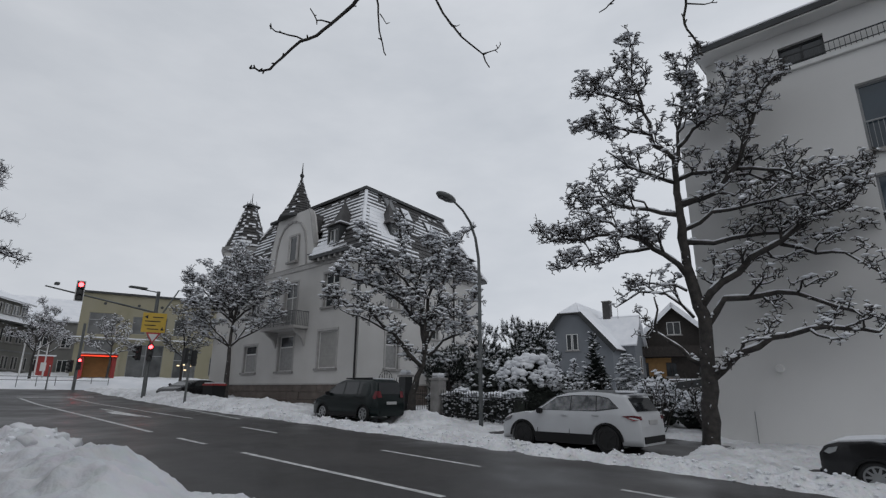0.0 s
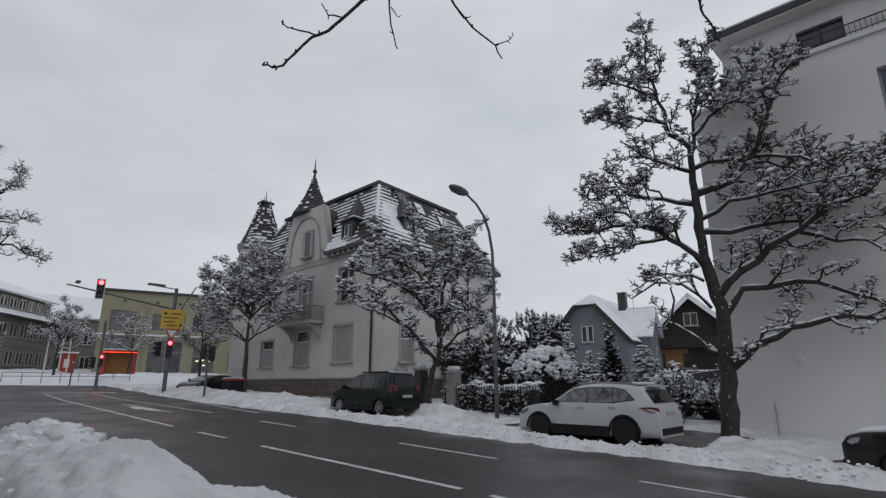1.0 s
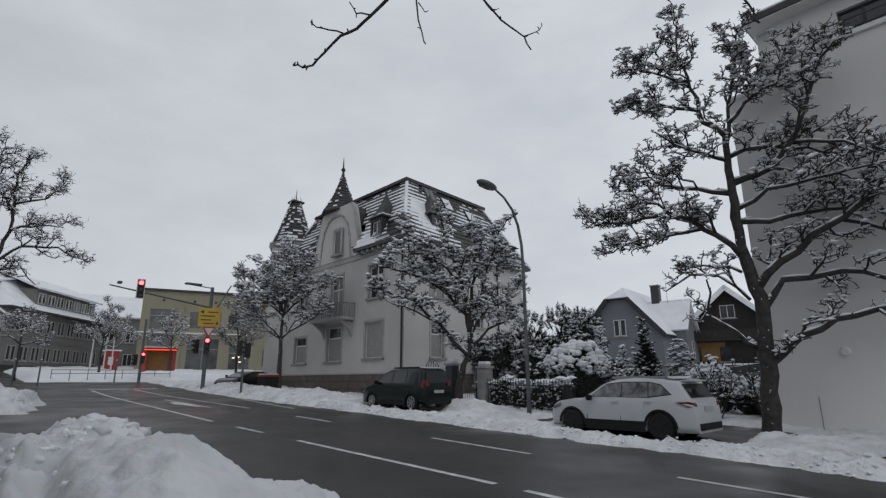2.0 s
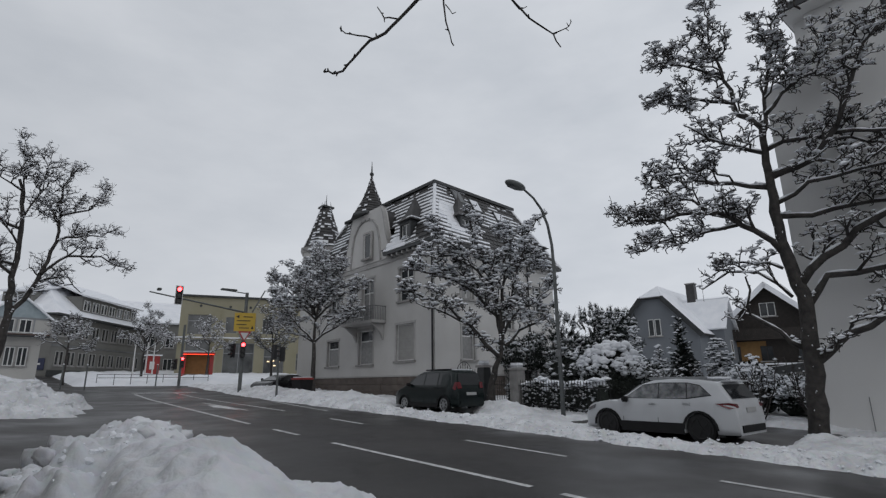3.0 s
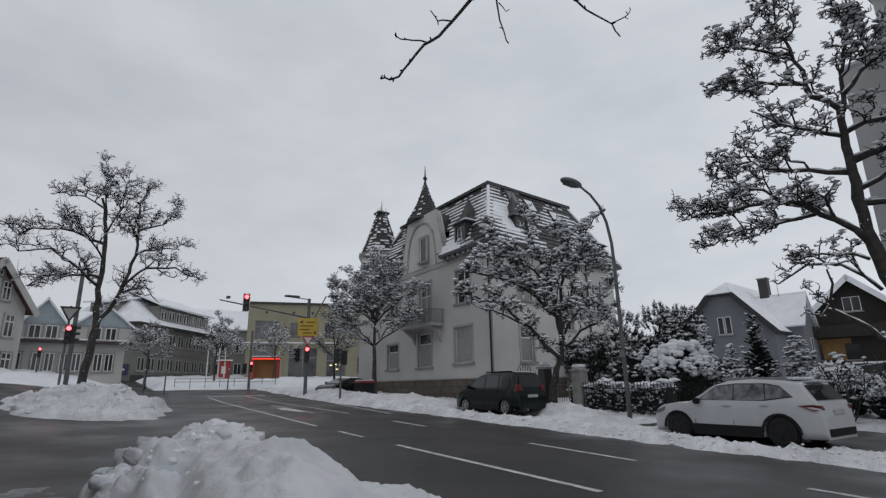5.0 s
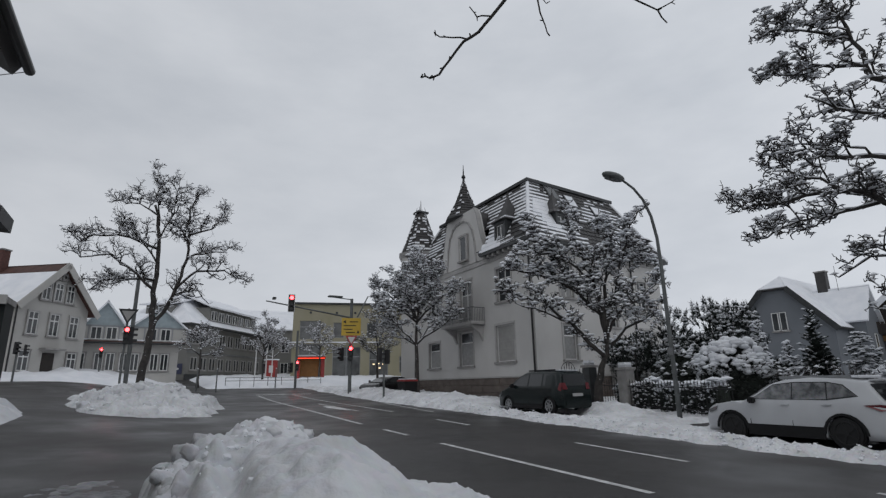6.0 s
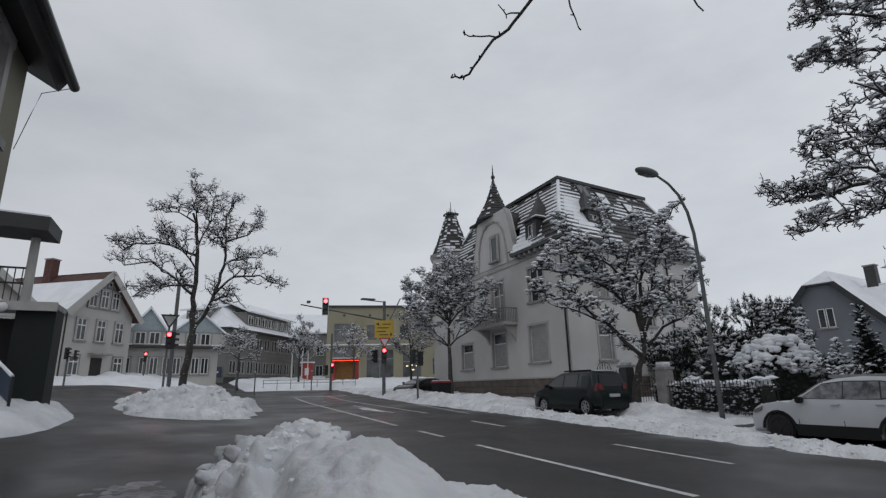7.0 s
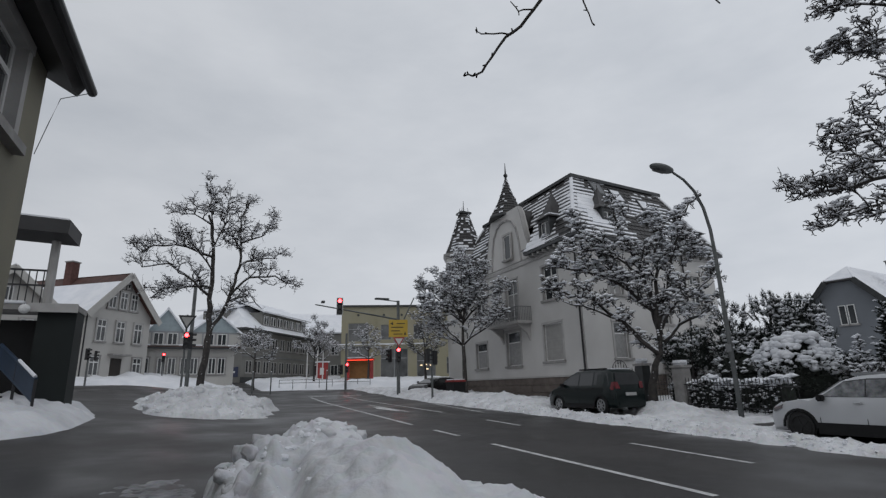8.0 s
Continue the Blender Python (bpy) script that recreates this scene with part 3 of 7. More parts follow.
# mansard slopes
EZ, TZ = VZ + 0.16, 14.35
e = [Vector((VX - 0.5, VY1 + 0.3, EZ)), Vector((VX - 0.5, VY - 0.5, EZ)), Vector((VX1 + 0.5, VY - 0.5, EZ)), Vector((VX1 + 0.5, VY1 + 0.3, EZ))]
t = [Vector((20.0, 36.6, TZ)), Vector((20.0, 25.05, TZ)), Vector((27.6, 25.05, TZ)), Vector((27.6, 36.6, TZ))]
loc = [inv @ p for p in e], [inv @ p for p in t]
bm = B()
lv = [bm.verts.new(p + Vector((0.58 if k in (0, 1) else 0, 0, 0))) for k, p in enumerate(loc[0])]
tv = [bm.verts.new(p) for p in loc[1]]
for i in range(4):
    bm.faces.new((lv[i], lv[(i + 1) % 4], tv[(i + 1) % 4], tv[i]))
bm.faces.new(tv[::-1])
bm.faces.new(lv)
bmesh.ops.recalc_face_normals(bm, faces=bm.faces)
part("roof", bm, SLATE, villa, "dark tiled mansard roof")


def villa_snow(p):
    w = villa.matrix_world @ p
    s = 0.20 + 0.55 * noise.noise(Vector((w.x * 0.45, w.y * 0.45, w.z * 0.6)))
    s += 0.9 * math.exp(-((w.y - 26.6) / 1.6) ** 2 - ((w.z - 10.2) / 1.3) ** 2) if w.x < 20.2 else 0
    s += 0.8 * math.exp(-((w.x - 20.3) / 1.6) ** 2 - ((w.z - 11.8) / 1.6) ** 2) if w.y < 25.2 else 0
    return s


def in_gable(p):
    w = villa.matrix_world @ p
    return w.x < 18.45 and abs(w.y - GY) < GW + 0.05


roof_tiles(villa, (loc[0][0], loc[0][1], loc[1][1], loc[1][0]), 15, 0.34, villa_snow, 1, skip=in_gable)
roof_tiles(villa, (loc[0][1], loc[0][2], loc[1][2], loc[1][1]), 15, 0.34, villa_snow, 2)
for a in range(3):
    part("hip_ridge", cone(B(), loc[0][a], loc[1][a], 0.13, 0.11, 8), SNOW, villa, "snow-covered hip tiles")
bm = B()
box(bm, 19.8, 20.15, 25.2, 36.8, TZ - 0.05, TZ + 0.16, inv), box(bm, 19.8, 27.8, 24.85, 25.2, TZ - 0.05, TZ + 0.16, inv), box(bm, 27.45, 27.8, 25.2, 36.8, TZ - 0.05, TZ + 0.16, inv)
part("roof_rim", bm, LEAD, villa, "dark sheet metal rim round the flat roof")
part("flat_roof_snow", box(B(), 20.16, 27.44, 25.21, 36.6, TZ + 0.01, TZ + 0.13, inv), SNOW, villa)
bm = box(B(), 21.4, 22.0, 25.9, 26.5, TZ, TZ + 0.5, inv)
box(bm, 21.35, 22.05, 25.85, 26.55, TZ + 0.5, TZ + 0.58, inv)
part("chimney", bm, LEAD, villa)
part("vent_pipe", cone(B(), inv @ Vector((20.7, 32.2, TZ)), inv @ Vector((20.7, 32.2, TZ + 0.6)), 0.09, 0.09), LEAD, villa)
bm = B()
for i in range(14):
    y = VY - 0.42 + i * 0.4
    box(bm, VX - 0.42, VX - 0.38, y, y + 0.03, EZ, EZ + 0.28, inv)
box(bm, VX - 0.43, VX - 0.37, VY - 0.45, VY + 5.0, EZ + 0.24, EZ + 0.29, inv)
part("snow_guard", bm, LEAD, villa)
part("eave_snow", box(B(), VX - 0.52, VX - 0.2, VY - 0.5, VY + 4.2, EZ + 0.005, EZ + 0.13, inv, 0.05), SNOW, villa)

# curved gable with its spire
half_prof = [(GW, 9.38), (GW - 0.10, 9.9), (GW - 0.34, 10.6), (GW - 0.58, 11.3), (GW - 0.76, 12.0), (GW - 0.95, 12.7), (GW - 1.2, 13.15)]
prof = [(-x, z) for x, z in half_prof] + half_prof[::-1]
m = inv @ pose(VX - 0.06, GY, 0, 0, 0, -90)
part("gable_wall", prism(B(), prof, (0, 0.45), m), PLASTER, villa, "curved plastered front gable")
part("gable_body", prism(B(), [(x * 0.93, z - 0.12) for x, z in prof], (0.45, 3.6), m), SLATE, villa)
for (x0, z0), (x1, z1) in zip(prof[:-1], prof[1:]):
    if z0 < 13.1 or z1 < 13.1:
        a, b = Vector((x0, 0.14, z0)), Vector((x1, 0.14, z1))
        d = (b - a)
        q = Matrix.Translation((a + b) / 2) @ d.to_track_quat("X", "Z").to_matrix().to_4x4()
        part("coping", box(B(), -d.length / 2 - 0.02, d.length / 2 + 0.02, -0.15, 0.16, -0.02, 0.05, m @ q), TRIM, villa, "pale stone gable coping")
arch = [(-1.95, 9.45), (-1.75, 10.9), (-1.5, 11.7), (-1.0, 12.3), (-0.5, 12.52), (0, 12.58), (0.5, 12.52), (1.0, 12.3), (1.5, 11.7), (1.75, 10.9), (1.95, 9.45)]
bm = B()
for (x0, z0), (x1, z1) in zip(arch[:-1], arch[1:]):
    a, b = Vector((x0, -0.03, z0)), Vector((x1, -0.03, z1))
    d = b - a
    q = Matrix.Translation((a + b) / 2) @ d.to_track_quat("X", "Z").to_matrix().to_4x4()
    box(bm, -d.length / 2 - 0.04, d.length / 2 + 0.04, -0.05, 0.05, -0.07, 0.07, m @ q)
part("gable_arch", bm, TRIM, villa, "grey moulded arch round the gable window")
window(villa, inv @ pose(VX - 0.22, GY, 0, 0, 0, -90), 0.05, 0.88, 9.75, 11.45, "none", deep=0.02, trim=0.13)


def spire(parent, c, r, z0, z1, n, flare, label, snow=0.5, stop=1.0, seed=3):
    """A pointed tiled roof: flared foot, concave sides in courses, ball and needle."""
    V, F, SV, SF = [], [], [], []
    rnd = random.Random(seed)
    rows = 14
    ring = []
    for j in range(rows + 1):
        k = j / rows
        rr = r * ((1 - k * stop) * (1 - flare) + flare * (1 - k * stop) ** 2.6) + 0.03
        ring.append((rr, z0 + (z1 - z0) * k))
    for j in range(rows):
        (ra, za), (rb, zb) = ring[j], ring[j + 1]
        for i in range(n):
            for sub in range(3):
                a0 = 2 * math.pi * (i + sub / 3) / n
                a1 = 2 * math.pi * (i + (sub + 1) / 3) / n

                def pt(a, rr, z, base=2 * math.pi / n):
                    i0 = math.floor(a / base + 1e-6)
                    f = a / base - i0
                    p = Vector((math.cos(i0 * base), math.sin(i0 * base), 0)).lerp(Vector((math.cos((i0 + 1) * base), math.sin((i0 + 1) * base), 0)), f)
                    return inv @ Vector((c[0] + p.x * rr, c[1] + p.y * rr, z))
                b = len(V)
                V.extend((pt(a0, ra + 0.05, za), pt(a1 - 0.01, ra + 0.05, za), pt(a1 - 0.01, rb, zb), pt(a0, rb, zb), pt(a0, ra, za), pt(a1 - 0.01, ra, za)))
                F.extend(((b, b + 1, b + 2, b + 3), (b + 4, b + 5, b + 1, b)))
                if rnd.random() < snow * (1.1 - 0.5 * j / rows):
                    b = len(SV)
                    k = rnd.uniform(0.3, 0.75)
                    rm, zm = ra + (rb - ra) * (1 - k), za + (zb - za) * (1 - k)
                    SV.extend((pt(a0, rm + 0.09, zm), pt(a1 - 0.01, rm + 0.09, zm), pt(a1 - 0.01, rb + 0.07, zb), pt(a0, rb + 0.07, zb), pt(a0, rm, zm), pt(a1 - 0.01, rm, zm)))
                    SF.extend(((b, b + 1, b + 2, b + 3), (b + 4, b + 5, b + 1, b)))
    s = raw("spire", V, F, SLATE, parent, label)
    o = raw("spire_snow", SV, SF, SNOW, s)
    o["kind"] = "stuff"
    part("spire_foot", cone(B(), inv @ Vector((c[0], c[1], z0 - 0.12)), inv @ Vector((c[0], c[1], z0)), r + 0.12, r + 0.08, n), LEAD, s)
    return s


s = spire(villa, (VX + 0.75, 30.95), 1.36, 13.15, 16.3, 8, 0.38, "dark flared slate spire over the gable", 0.14)
bm = cone(B(), inv @ Vector((VX + 0.75, 30.95, 16.0)), inv @ Vector((VX + 0.75, 30.95, 17.5)), 0.10, 0.015, 8)
bmesh.ops.create_icosphere(bm, subdivisions=2, radius=0.16, matrix=inv @ pose(VX + 0.75, 30.95, 16.5))
part("finial", bm, LEAD, s, "ball and needle finial")

# corner tower
TC = (VX + 0.9, 38.4)
tw = part("tower", cone(B(), inv @ Vector((*TC, 0.5)), inv @ Vector((*TC, 11.9)), 1.75, 1.75, 8), PLASTER, villa, "pale octagonal corner tower")
part("tower_cornice", cone(B(), inv @ Vector((*TC, 11.75)), inv @ Vector((*TC, 12.15)), 1.8, 1.98, 8), TRIM, tw)
for a in (200, 245):
    mm = inv @ pose(*TC, 0, 0, 0, a - 180 + 22.5 - 112.5) @ pose(0, -1.66, 0)
    window(tw, mm, -0.36, 0.36, 9.7, 11.3, "cross", deep=-0.02, trim=0.09)
s = spire(villa, TC, 1.7, 12.2, 15.9, 8, 0.15, "steep dark tower roof dusted with snow", 0.48, 0.74, 5)
bm = box(B(), TC[0] - 0.5, TC[0] + 0.5, TC[1] - 0.5, TC[1] + 0.5, 15.85, 16.0, inv)
for dx in (-0.3, 0.3):
    for dy in (-0.3, 0.3):
        cone(bm, inv @ Vector((TC[0] + dx, TC[1] + dy, 16.0)), inv @ Vector((TC[0] + dx * 0.8, TC[1] + dy * 0.8, 16.45)), 0.03, 0.01, 6)
cone(bm, inv @ Vector((*TC, 16.0)), inv @ Vector((*TC, 17.1)), 0.05, 0.015, 6)
part("finial", bm, LEAD, s, "iron crest on the tower")


def dormer(m, w, h, roof, label):
    """A dormer window with a pointed, flared roof; local y inwards."""
    bm = B()
    box(bm, -w / 2, -w / 2 + 0.14, 0, 1.7, 0, h), box(bm, w / 2 - 0.14, w / 2, 0, 1.7, 0, h)
    box(bm, -w / 2 + 0.14, w / 2 - 0.14, 0, 0.3, h - 0.2, h), box(bm, -w / 2 + 0.14, w / 2 - 0.14, 0, 0.3, 0, 0.15)
    bmesh.ops.transform(bm, matrix=m, verts=bm.verts)
    d = part("dormer", bm, LEAD, villa, label)
    window(d, m, -w / 2 + 0.15, w / 2 - 0.15, 0.15, h - 0.2, "double", surround=None, sill=False, deep=0.1)
    bm = B()
    k = w / 2 + 0.22
    rings = [(k, 0.0), (k * 0.60, roof * 0.20), (k * 0.34, roof * 0.52), (0.02, roof)]
    prev = None
    for rr, dz in rings:
        vs = [bm.verts.new((sx * rr, 0.75 + sy * rr * 1.2, h + dz)) for sx, sy in ((-1, -1), (1, -1), (1, 1), (-1, 1))]
        if prev:
            for i in range(4):
                bm.faces.new((prev[i], prev[(i + 1) % 4], vs[(i + 1) % 4], vs[i]))
        else:
            bm.faces.new(vs[::-1])
        prev = vs
    cone(bm, (0, 0.75, h + roof - 0.05), (0, 0.75, h + roof + 0.35), 0.03, 0.01, 6)
    bmesh.ops.transform(bm, matrix=m, verts=bm.verts)
    part("dormer_roof", bm, SLATE, d)
    bm = box(B(), k * 0.2, k * 0.95, -0.1, 1.5, h + 0.05, h + 0.2, m @ pose(0, 0, 0), 0.06)
    part("dormer_snow", bm, SNOW, d)
    return d


dormer(inv @ pose(VX - 0.30, 25.2, 10.0, 0, 0, -90), 1.15, 1.25, 1.75, "dark dormer window with pointed roof")
dormer(inv @ pose(20.75, VY + 0.15, 10.9, 0, 0, 0), 0.95, 0.75, 1.55, "dark dormer window with pointed roof")
dormer(inv @ pose(27.3, VY - 0.5, 9.62, 0, 0, 0), 1.3, 1.15, 0.5, "dark dormer window with low snowy roof")
# skylights in the right slope
for ux, vz in ((0.24, 0.84), (0.42, 0.78), (0.66, 0.68)):
    q = (loc[0][1], loc[0][2], loc[1][2], loc[1][1])
    p, px, pz = quad_grid(q, ux, vz), quad_grid(q, ux + 0.05, vz), quad_grid(q, ux, vz + 0.05)
    xa, za = (px - p).normalized(), (pz - p)
    za = (za - xa * za.dot(xa)).normalized()
    mm = Matrix.Translation(p) @ Matrix((xa, za, xa.cross(za))).transposed().to_4x4()
    sk = part("skylight", box(B(), -0.45, 0.45, -0.6, 0.6, 0.0, 0.13, mm), LEAD, villa, "roof window in a metal frame")
    part("pane", box(B(), -0.36, 0.36, -0.5, 0.5, 0.132, 0.145, mm), GLASS if ux < 0.4 else SNOW, sk)
# balcony
b0, b1 = fu(31.5), fu(27.6)
bal = part("balcony", box(B(), b0, b1, -1.05, -0.002, 5.22, 5.42, FRONT, 0.03), TRIM, villa, "stone balcony slab with iron railing")
bm = B()
for u in (b0 + 0.05, b1 - 0.05):
    for k in range(9):
        box(bm, u - 0.012, u + 0.012, -1.0 + k * 0.12, -0.976 + k * 0.12, 5.42, 6.25)
for k in range(int((b1 - b0) / 0.13)):
    u = b0 + 0.05 + k * 0.13
    box(bm, u - 0.012, u + 0.012, -1.01, -0.985, 5.42, 6.25)
    if k % 3 == 1:
        cone(bm, (u, -0.998, 5.7), (u, -0.998, 5.95), 0.06, 0.06, 8)
box(bm, b0, b1, -1.03, -0.97, 6.25, 6.30), box(bm, b0, b0 + 0.06, -0.969, -0.02, 6.25, 6.30), box(bm, b1 - 0.06, b1, -0.969, -0.02, 6.25, 6.30)
box(bm, b0, b1, -1.02, -0.98, 5.55, 5.58), box(bm, b0, b1, -1.02, -0.98, 6.05, 6.08)
bmesh.ops.transform(bm, matrix=FRONT, verts=bm.verts)
part("railing", bm, STEEL, bal, "ornate grey iron railing")
for u in (b0 + 0.3, b1 - 0.35):
    bm = prism(B(), [(-0.9, 5.2), (0, 5.2), (0, 4.2), (-0.25, 4.7)], (u - 0.1, u + 0.1), FRONT @ Matrix(((0, 1, 0, 0), (1, 0, 0, 0), (0, 0, 1, 0), (0, 0, 0, 1))))
    part("bracket", bm, TRIM, bal)
gutter_pipe(villa, inv @ Vector((VX - 0.10, VY + 0.12, 1.2)), inv @ Vector((VX - 0.10, VY + 0.12, VZ)))
gutter_pipe(villa, inv @ Vector((VX + 8.3, VY - 0.10, 1.2)), inv @ Vector((VX + 8.3, VY - 0.10, VZ)))
# stone entrance stair block on the garden side
an = part("porch", box(B(), 23.6, 26.4, 21.6, 22.69, 0.3, 2.7, inv), STONE_G, villa, "grey rubble stone entrance porch")
part("coping", box(B(), 23.5, 26.5, 21.5, 22.69, 2.7, 2.82, inv), SNOW, an)


# the garden front stands a little out of square with the street front
done = set()
for ob in villa.children_recursive:
    if ob.type == "MESH" and ob.data.name not in done:
        done.add(ob.data.name)
        for v in ob.data.vertices:
            if v.co.x > 0:
                v.co.y += 0.12 * v.co.x
                v.co.x *= 1.07
        ob.data.update()


# ---------------------------------------------------------------- the pale apartment block
block = thing("apartment_block", (18.6, 4.3, 0.1), "plain pale rendered apartment block with dark eaves", "building")
binv = block.matrix_world.inverted()
SIDE = binv @ pose(18.6, 4.3, 0, 0, 0, -90)
bw = [(4.05, 6.3, 8.45, 10.65), (4.05, 6.3, 5.2, 7.75), (4.05, 6.3, 1.9, 4.3), (9.0, 11.2, 8.45, 10.65), (9.0, 11.2, 5.2, 7.75), (9.0, 11.2, 1.9, 4.3)]
wall(block, "wall", SIDE, -1.05, 20, -0.6, 11.0, bw, 0.4, PLASTER_W)
part("parapet", box(B(), 0, 20, 0, 0.4, 11.0, 11.75, SIDE), PLASTER_W, block)
part("wall", box(B(), 19.0, 31, 4.95, 5.35, -0.6, 11.0, binv), PLASTER_W, block)
part("attic_end_wall", box(B(), 19.02, 31, 3.9, 4.297, 11.0, 13.3, binv), PLASTER_W, block)
part("terrace_snow", box(B(), 18.55, 31, 4.31, 5.4, 11.002, 11.2, binv, 0.05), SNOW, block)
part("wall", box(B(), 18.6, 31, -16.1, -15.7, -0.6, 11.75, binv), PLASTER_W, block)
part("wall", box(B(), 30.6, 31, -15.7, 3.9, -0.6, 13.3, binv), PLASTER_W, block)
BLUEGLASS = mat("blue_window_glass", (0.05, 0.075, 0.10), 0.06, var=0.15, scale=0.6, bump=0, spec=0.7)
GREYFRAME = mat("grey_window_frame", (0.28, 0.29, 0.30), 0.45, var=0.05, bump=0.03)
for a, b, z0, z1 in bw:
    w = window(block, SIDE, a, b, z0, z1, "none", frame_mat=GREYFRAME, surround=None, sill=True, glass=BLUEGLASS, deep=0.16)
    bm = B()
    box(bm, a + 0.07, b - 0.07, 0.1, 0.13, z0 + 0.95, z0 + 1.0)
    for k in range(18):
        u = a + 0.1 + k * (b - a - 0.2) / 17
        box(bm, u - 0.008, u + 0.008, 0.105, 0.125, z0 + 0.05, z0 + 0.95)
    bmesh.ops.transform(bm, matrix=SIDE, verts=bm.verts)
    part("guard_rail", bm, GREYFRAME, w)
tops = [(2.3, 3.55, 12.0, 12.8), (6.5, 8.7, 12.0, 13.0)]
wall(block, "attic_wall", binv @ pose(18.72, 4.298, 0, 0, 0, -90), 0.4, 20, 11.75, 13.35, tops, 0.3, PLASTER_W)
for a, b, z0, z1 in tops:
    window(block, binv @ pose(18.72, 4.298, 0, 0, 0, -90), a, b, z0, z1, "double", frame_mat=LEAD, surround=None, sill=False)
part("ledge", box(B(), -0.03, 20.03, -0.10, 0.5, 11.752, 11.93, SIDE, 0.02), WHITE, block, "white terrace ledge")
bm = B()
box(bm, 1.4, 20, -0.05, -0.02, 12.32, 12.36), box(bm, 1.4, 20, -0.05, -0.02, 12.02, 12.04)
for k in range(140):
    u = 1.4 + k * 0.133
    box(bm, u - 0.008, u + 0.008, -0.045, -0.025, 11.93, 12.32)
bmesh.ops.transform(bm, matrix=SIDE, verts=bm.verts)
part("terrace_railing", bm, LEAD, block, "thin dark terrace railing")
part("roof", box(B(), 18.1, 31.4, -16.5, 4.45, 13.36, 13.56, binv), LEAD, block, "dark flat eaves")
part("soffit", box(B(), 18.15, 31.3, -16.4, 4.4, 13.30, 13.357, binv), PLASTER_W, block)
part("roof_snow", box(B(), 18.13, 31.3, -16.4, 4.42, 13.562, 13.70, binv, 0.05), SNOW, block)
part("wall_lamp", cone(B(), SIDE @ Vector((0.95, 0.0, 2.35)), SIDE @ Vector((0.95, -0.12, 2.35)), 0.13, 0.10, 14), PLASTER_W, block, "round fitting on the wall")
part("lightning_cable", cone(B(), SIDE @ Vector((0.12, -0.04, 0.0)), SIDE @ Vector((0.12, -0.04, 1.1)), 0.010, 0.010, 6), STEEL, block)


# ---------------------------------------------------------------- gabled houses
def gabled(name, x, y, turn, w, d, z0, eave, ridge, walls, roofm, label, over=0.5, snow=True, clip=0.0, rake=WHITE):
    """A house whose gable looks along local -y; the ridge runs along local y. Returns the thing; its local origin is the middle of the gable's foot."""
    h = thing(name, (x, y, z0), label, "house", turn=turn)
    zt = ridge - z0
    ze = eave - z0
    cw = w / 2 * (clip / max(zt - ze, 0.1))
    poly = [(-w / 2, -1.5), (w / 2, -1.5), (w / 2, ze)]
    poly += [(cw, zt - clip), (-cw, zt - clip)] if clip else [(0, zt)]
    poly += [(-w / 2, ze)]
    part("gable_wall", prism(B(), poly, (0, 0.35)), walls, h)
    part("gable_wall", prism(B(), poly, (d - 0.35, d)), walls, h)
    part("side_wall", box(B(), -w / 2, -w / 2 + 0.35, 0.35, d - 0.35, -1.5, ze), walls, h)
    part("side_wall", box(B(), w / 2 - 0.35, w / 2, 0.35, d - 0.35, -1.5, ze), walls, h)
    s = (zt - ze) / (w / 2)
    for sg in (-1, 1):
        xa, za = sg * (w / 2 + over), ze - s * over
        bm = B()
        f0 = -over
        if clip:
            slab_poly(bm, [(xa, f0, za + 0.2), (xa, d + over, za + 0.2), (0, d + over, zt + 0.2), (0, 1.6 * cw, zt + 0.2), (sg * cw, f0, zt - clip + 0.2)], 0.2)
        else:
            slab_poly(bm, [(xa, f0, za + 0.2), (xa, d + over, za + 0.2), (0, d + over, zt + 0.2), (0, f0, zt + 0.2)], 0.2)
        r = part("roof", bm, roofm, h)
        if snow:
            bm = B()
            k = 0.09
            if clip:
                slab_poly(bm, [(xa, f0, za + 0.2 + k), (xa, d + over, za + 0.2 + k), (0, d + over, zt + 0.2 + k), (0, 1.6 * cw, zt + 0.2 + k), (sg * cw, f0, zt - clip + 0.2 + k)], k - 0.004)
            else:
                slab_poly(bm, [(xa, f0 + 0.05, za + 0.2 + k), (xa, d + over - 0.05, za + 0.2 + k), (sg * 0.9 if not snow is True else 0, d + over - 0.05, zt + 0.2 + k - (s * 0.9 if not snow is True else 0)), (sg * 0.9 if not snow is True else 0, f0 + 0.05, zt + 0.2 + k - (s * 0.9 if not snow is True else 0))], k - 0.004)
            part("roof_snow", bm, SNOW, r)
        bm = B()
        a, b = Vector((xa, f0 - 0.03, za + 0.08)), Vector((sg * cw, f0 - 0.03, zt - clip + 0.08))
        dd = b - a
        q = Matrix.Translation((a + b) / 2) @ dd.to_track_quat("X", "Z").to_matrix().to_4x4()
        box(bm, -dd.length / 2, dd.length / 2, -0.03, 0.03, -0.32, 0.17, q)
        part("bargeboard", bm, rake, h)
    if clip:
        bm = slab_poly(B(), [(-cw - 0.1, -over, zt - clip + 0.12), (cw + 0.1, -over, zt - clip + 0.12), (0, 1.6 * cw, zt + 0.22)], 0.15)
        r = part("hip_roof", bm, roofm, h)
        bm = slab_poly(B(), [(-cw, -over, zt - clip + 0.2), (cw, -over, zt - clip + 0.2), (0, 1.6 * cw, zt + 0.3)], 0.07)
        part("roof_snow", bm, SNOW, r)
    return h


def simple_window(h, m, u0, u1, z0, z1, kind="cross", frame_mat=None, surround=TRIM):
    return window(h, m, u0, u1, z0, z1, kind, frame_mat=frame_mat, surround=surround, deep=-0.075, trim=0.1)


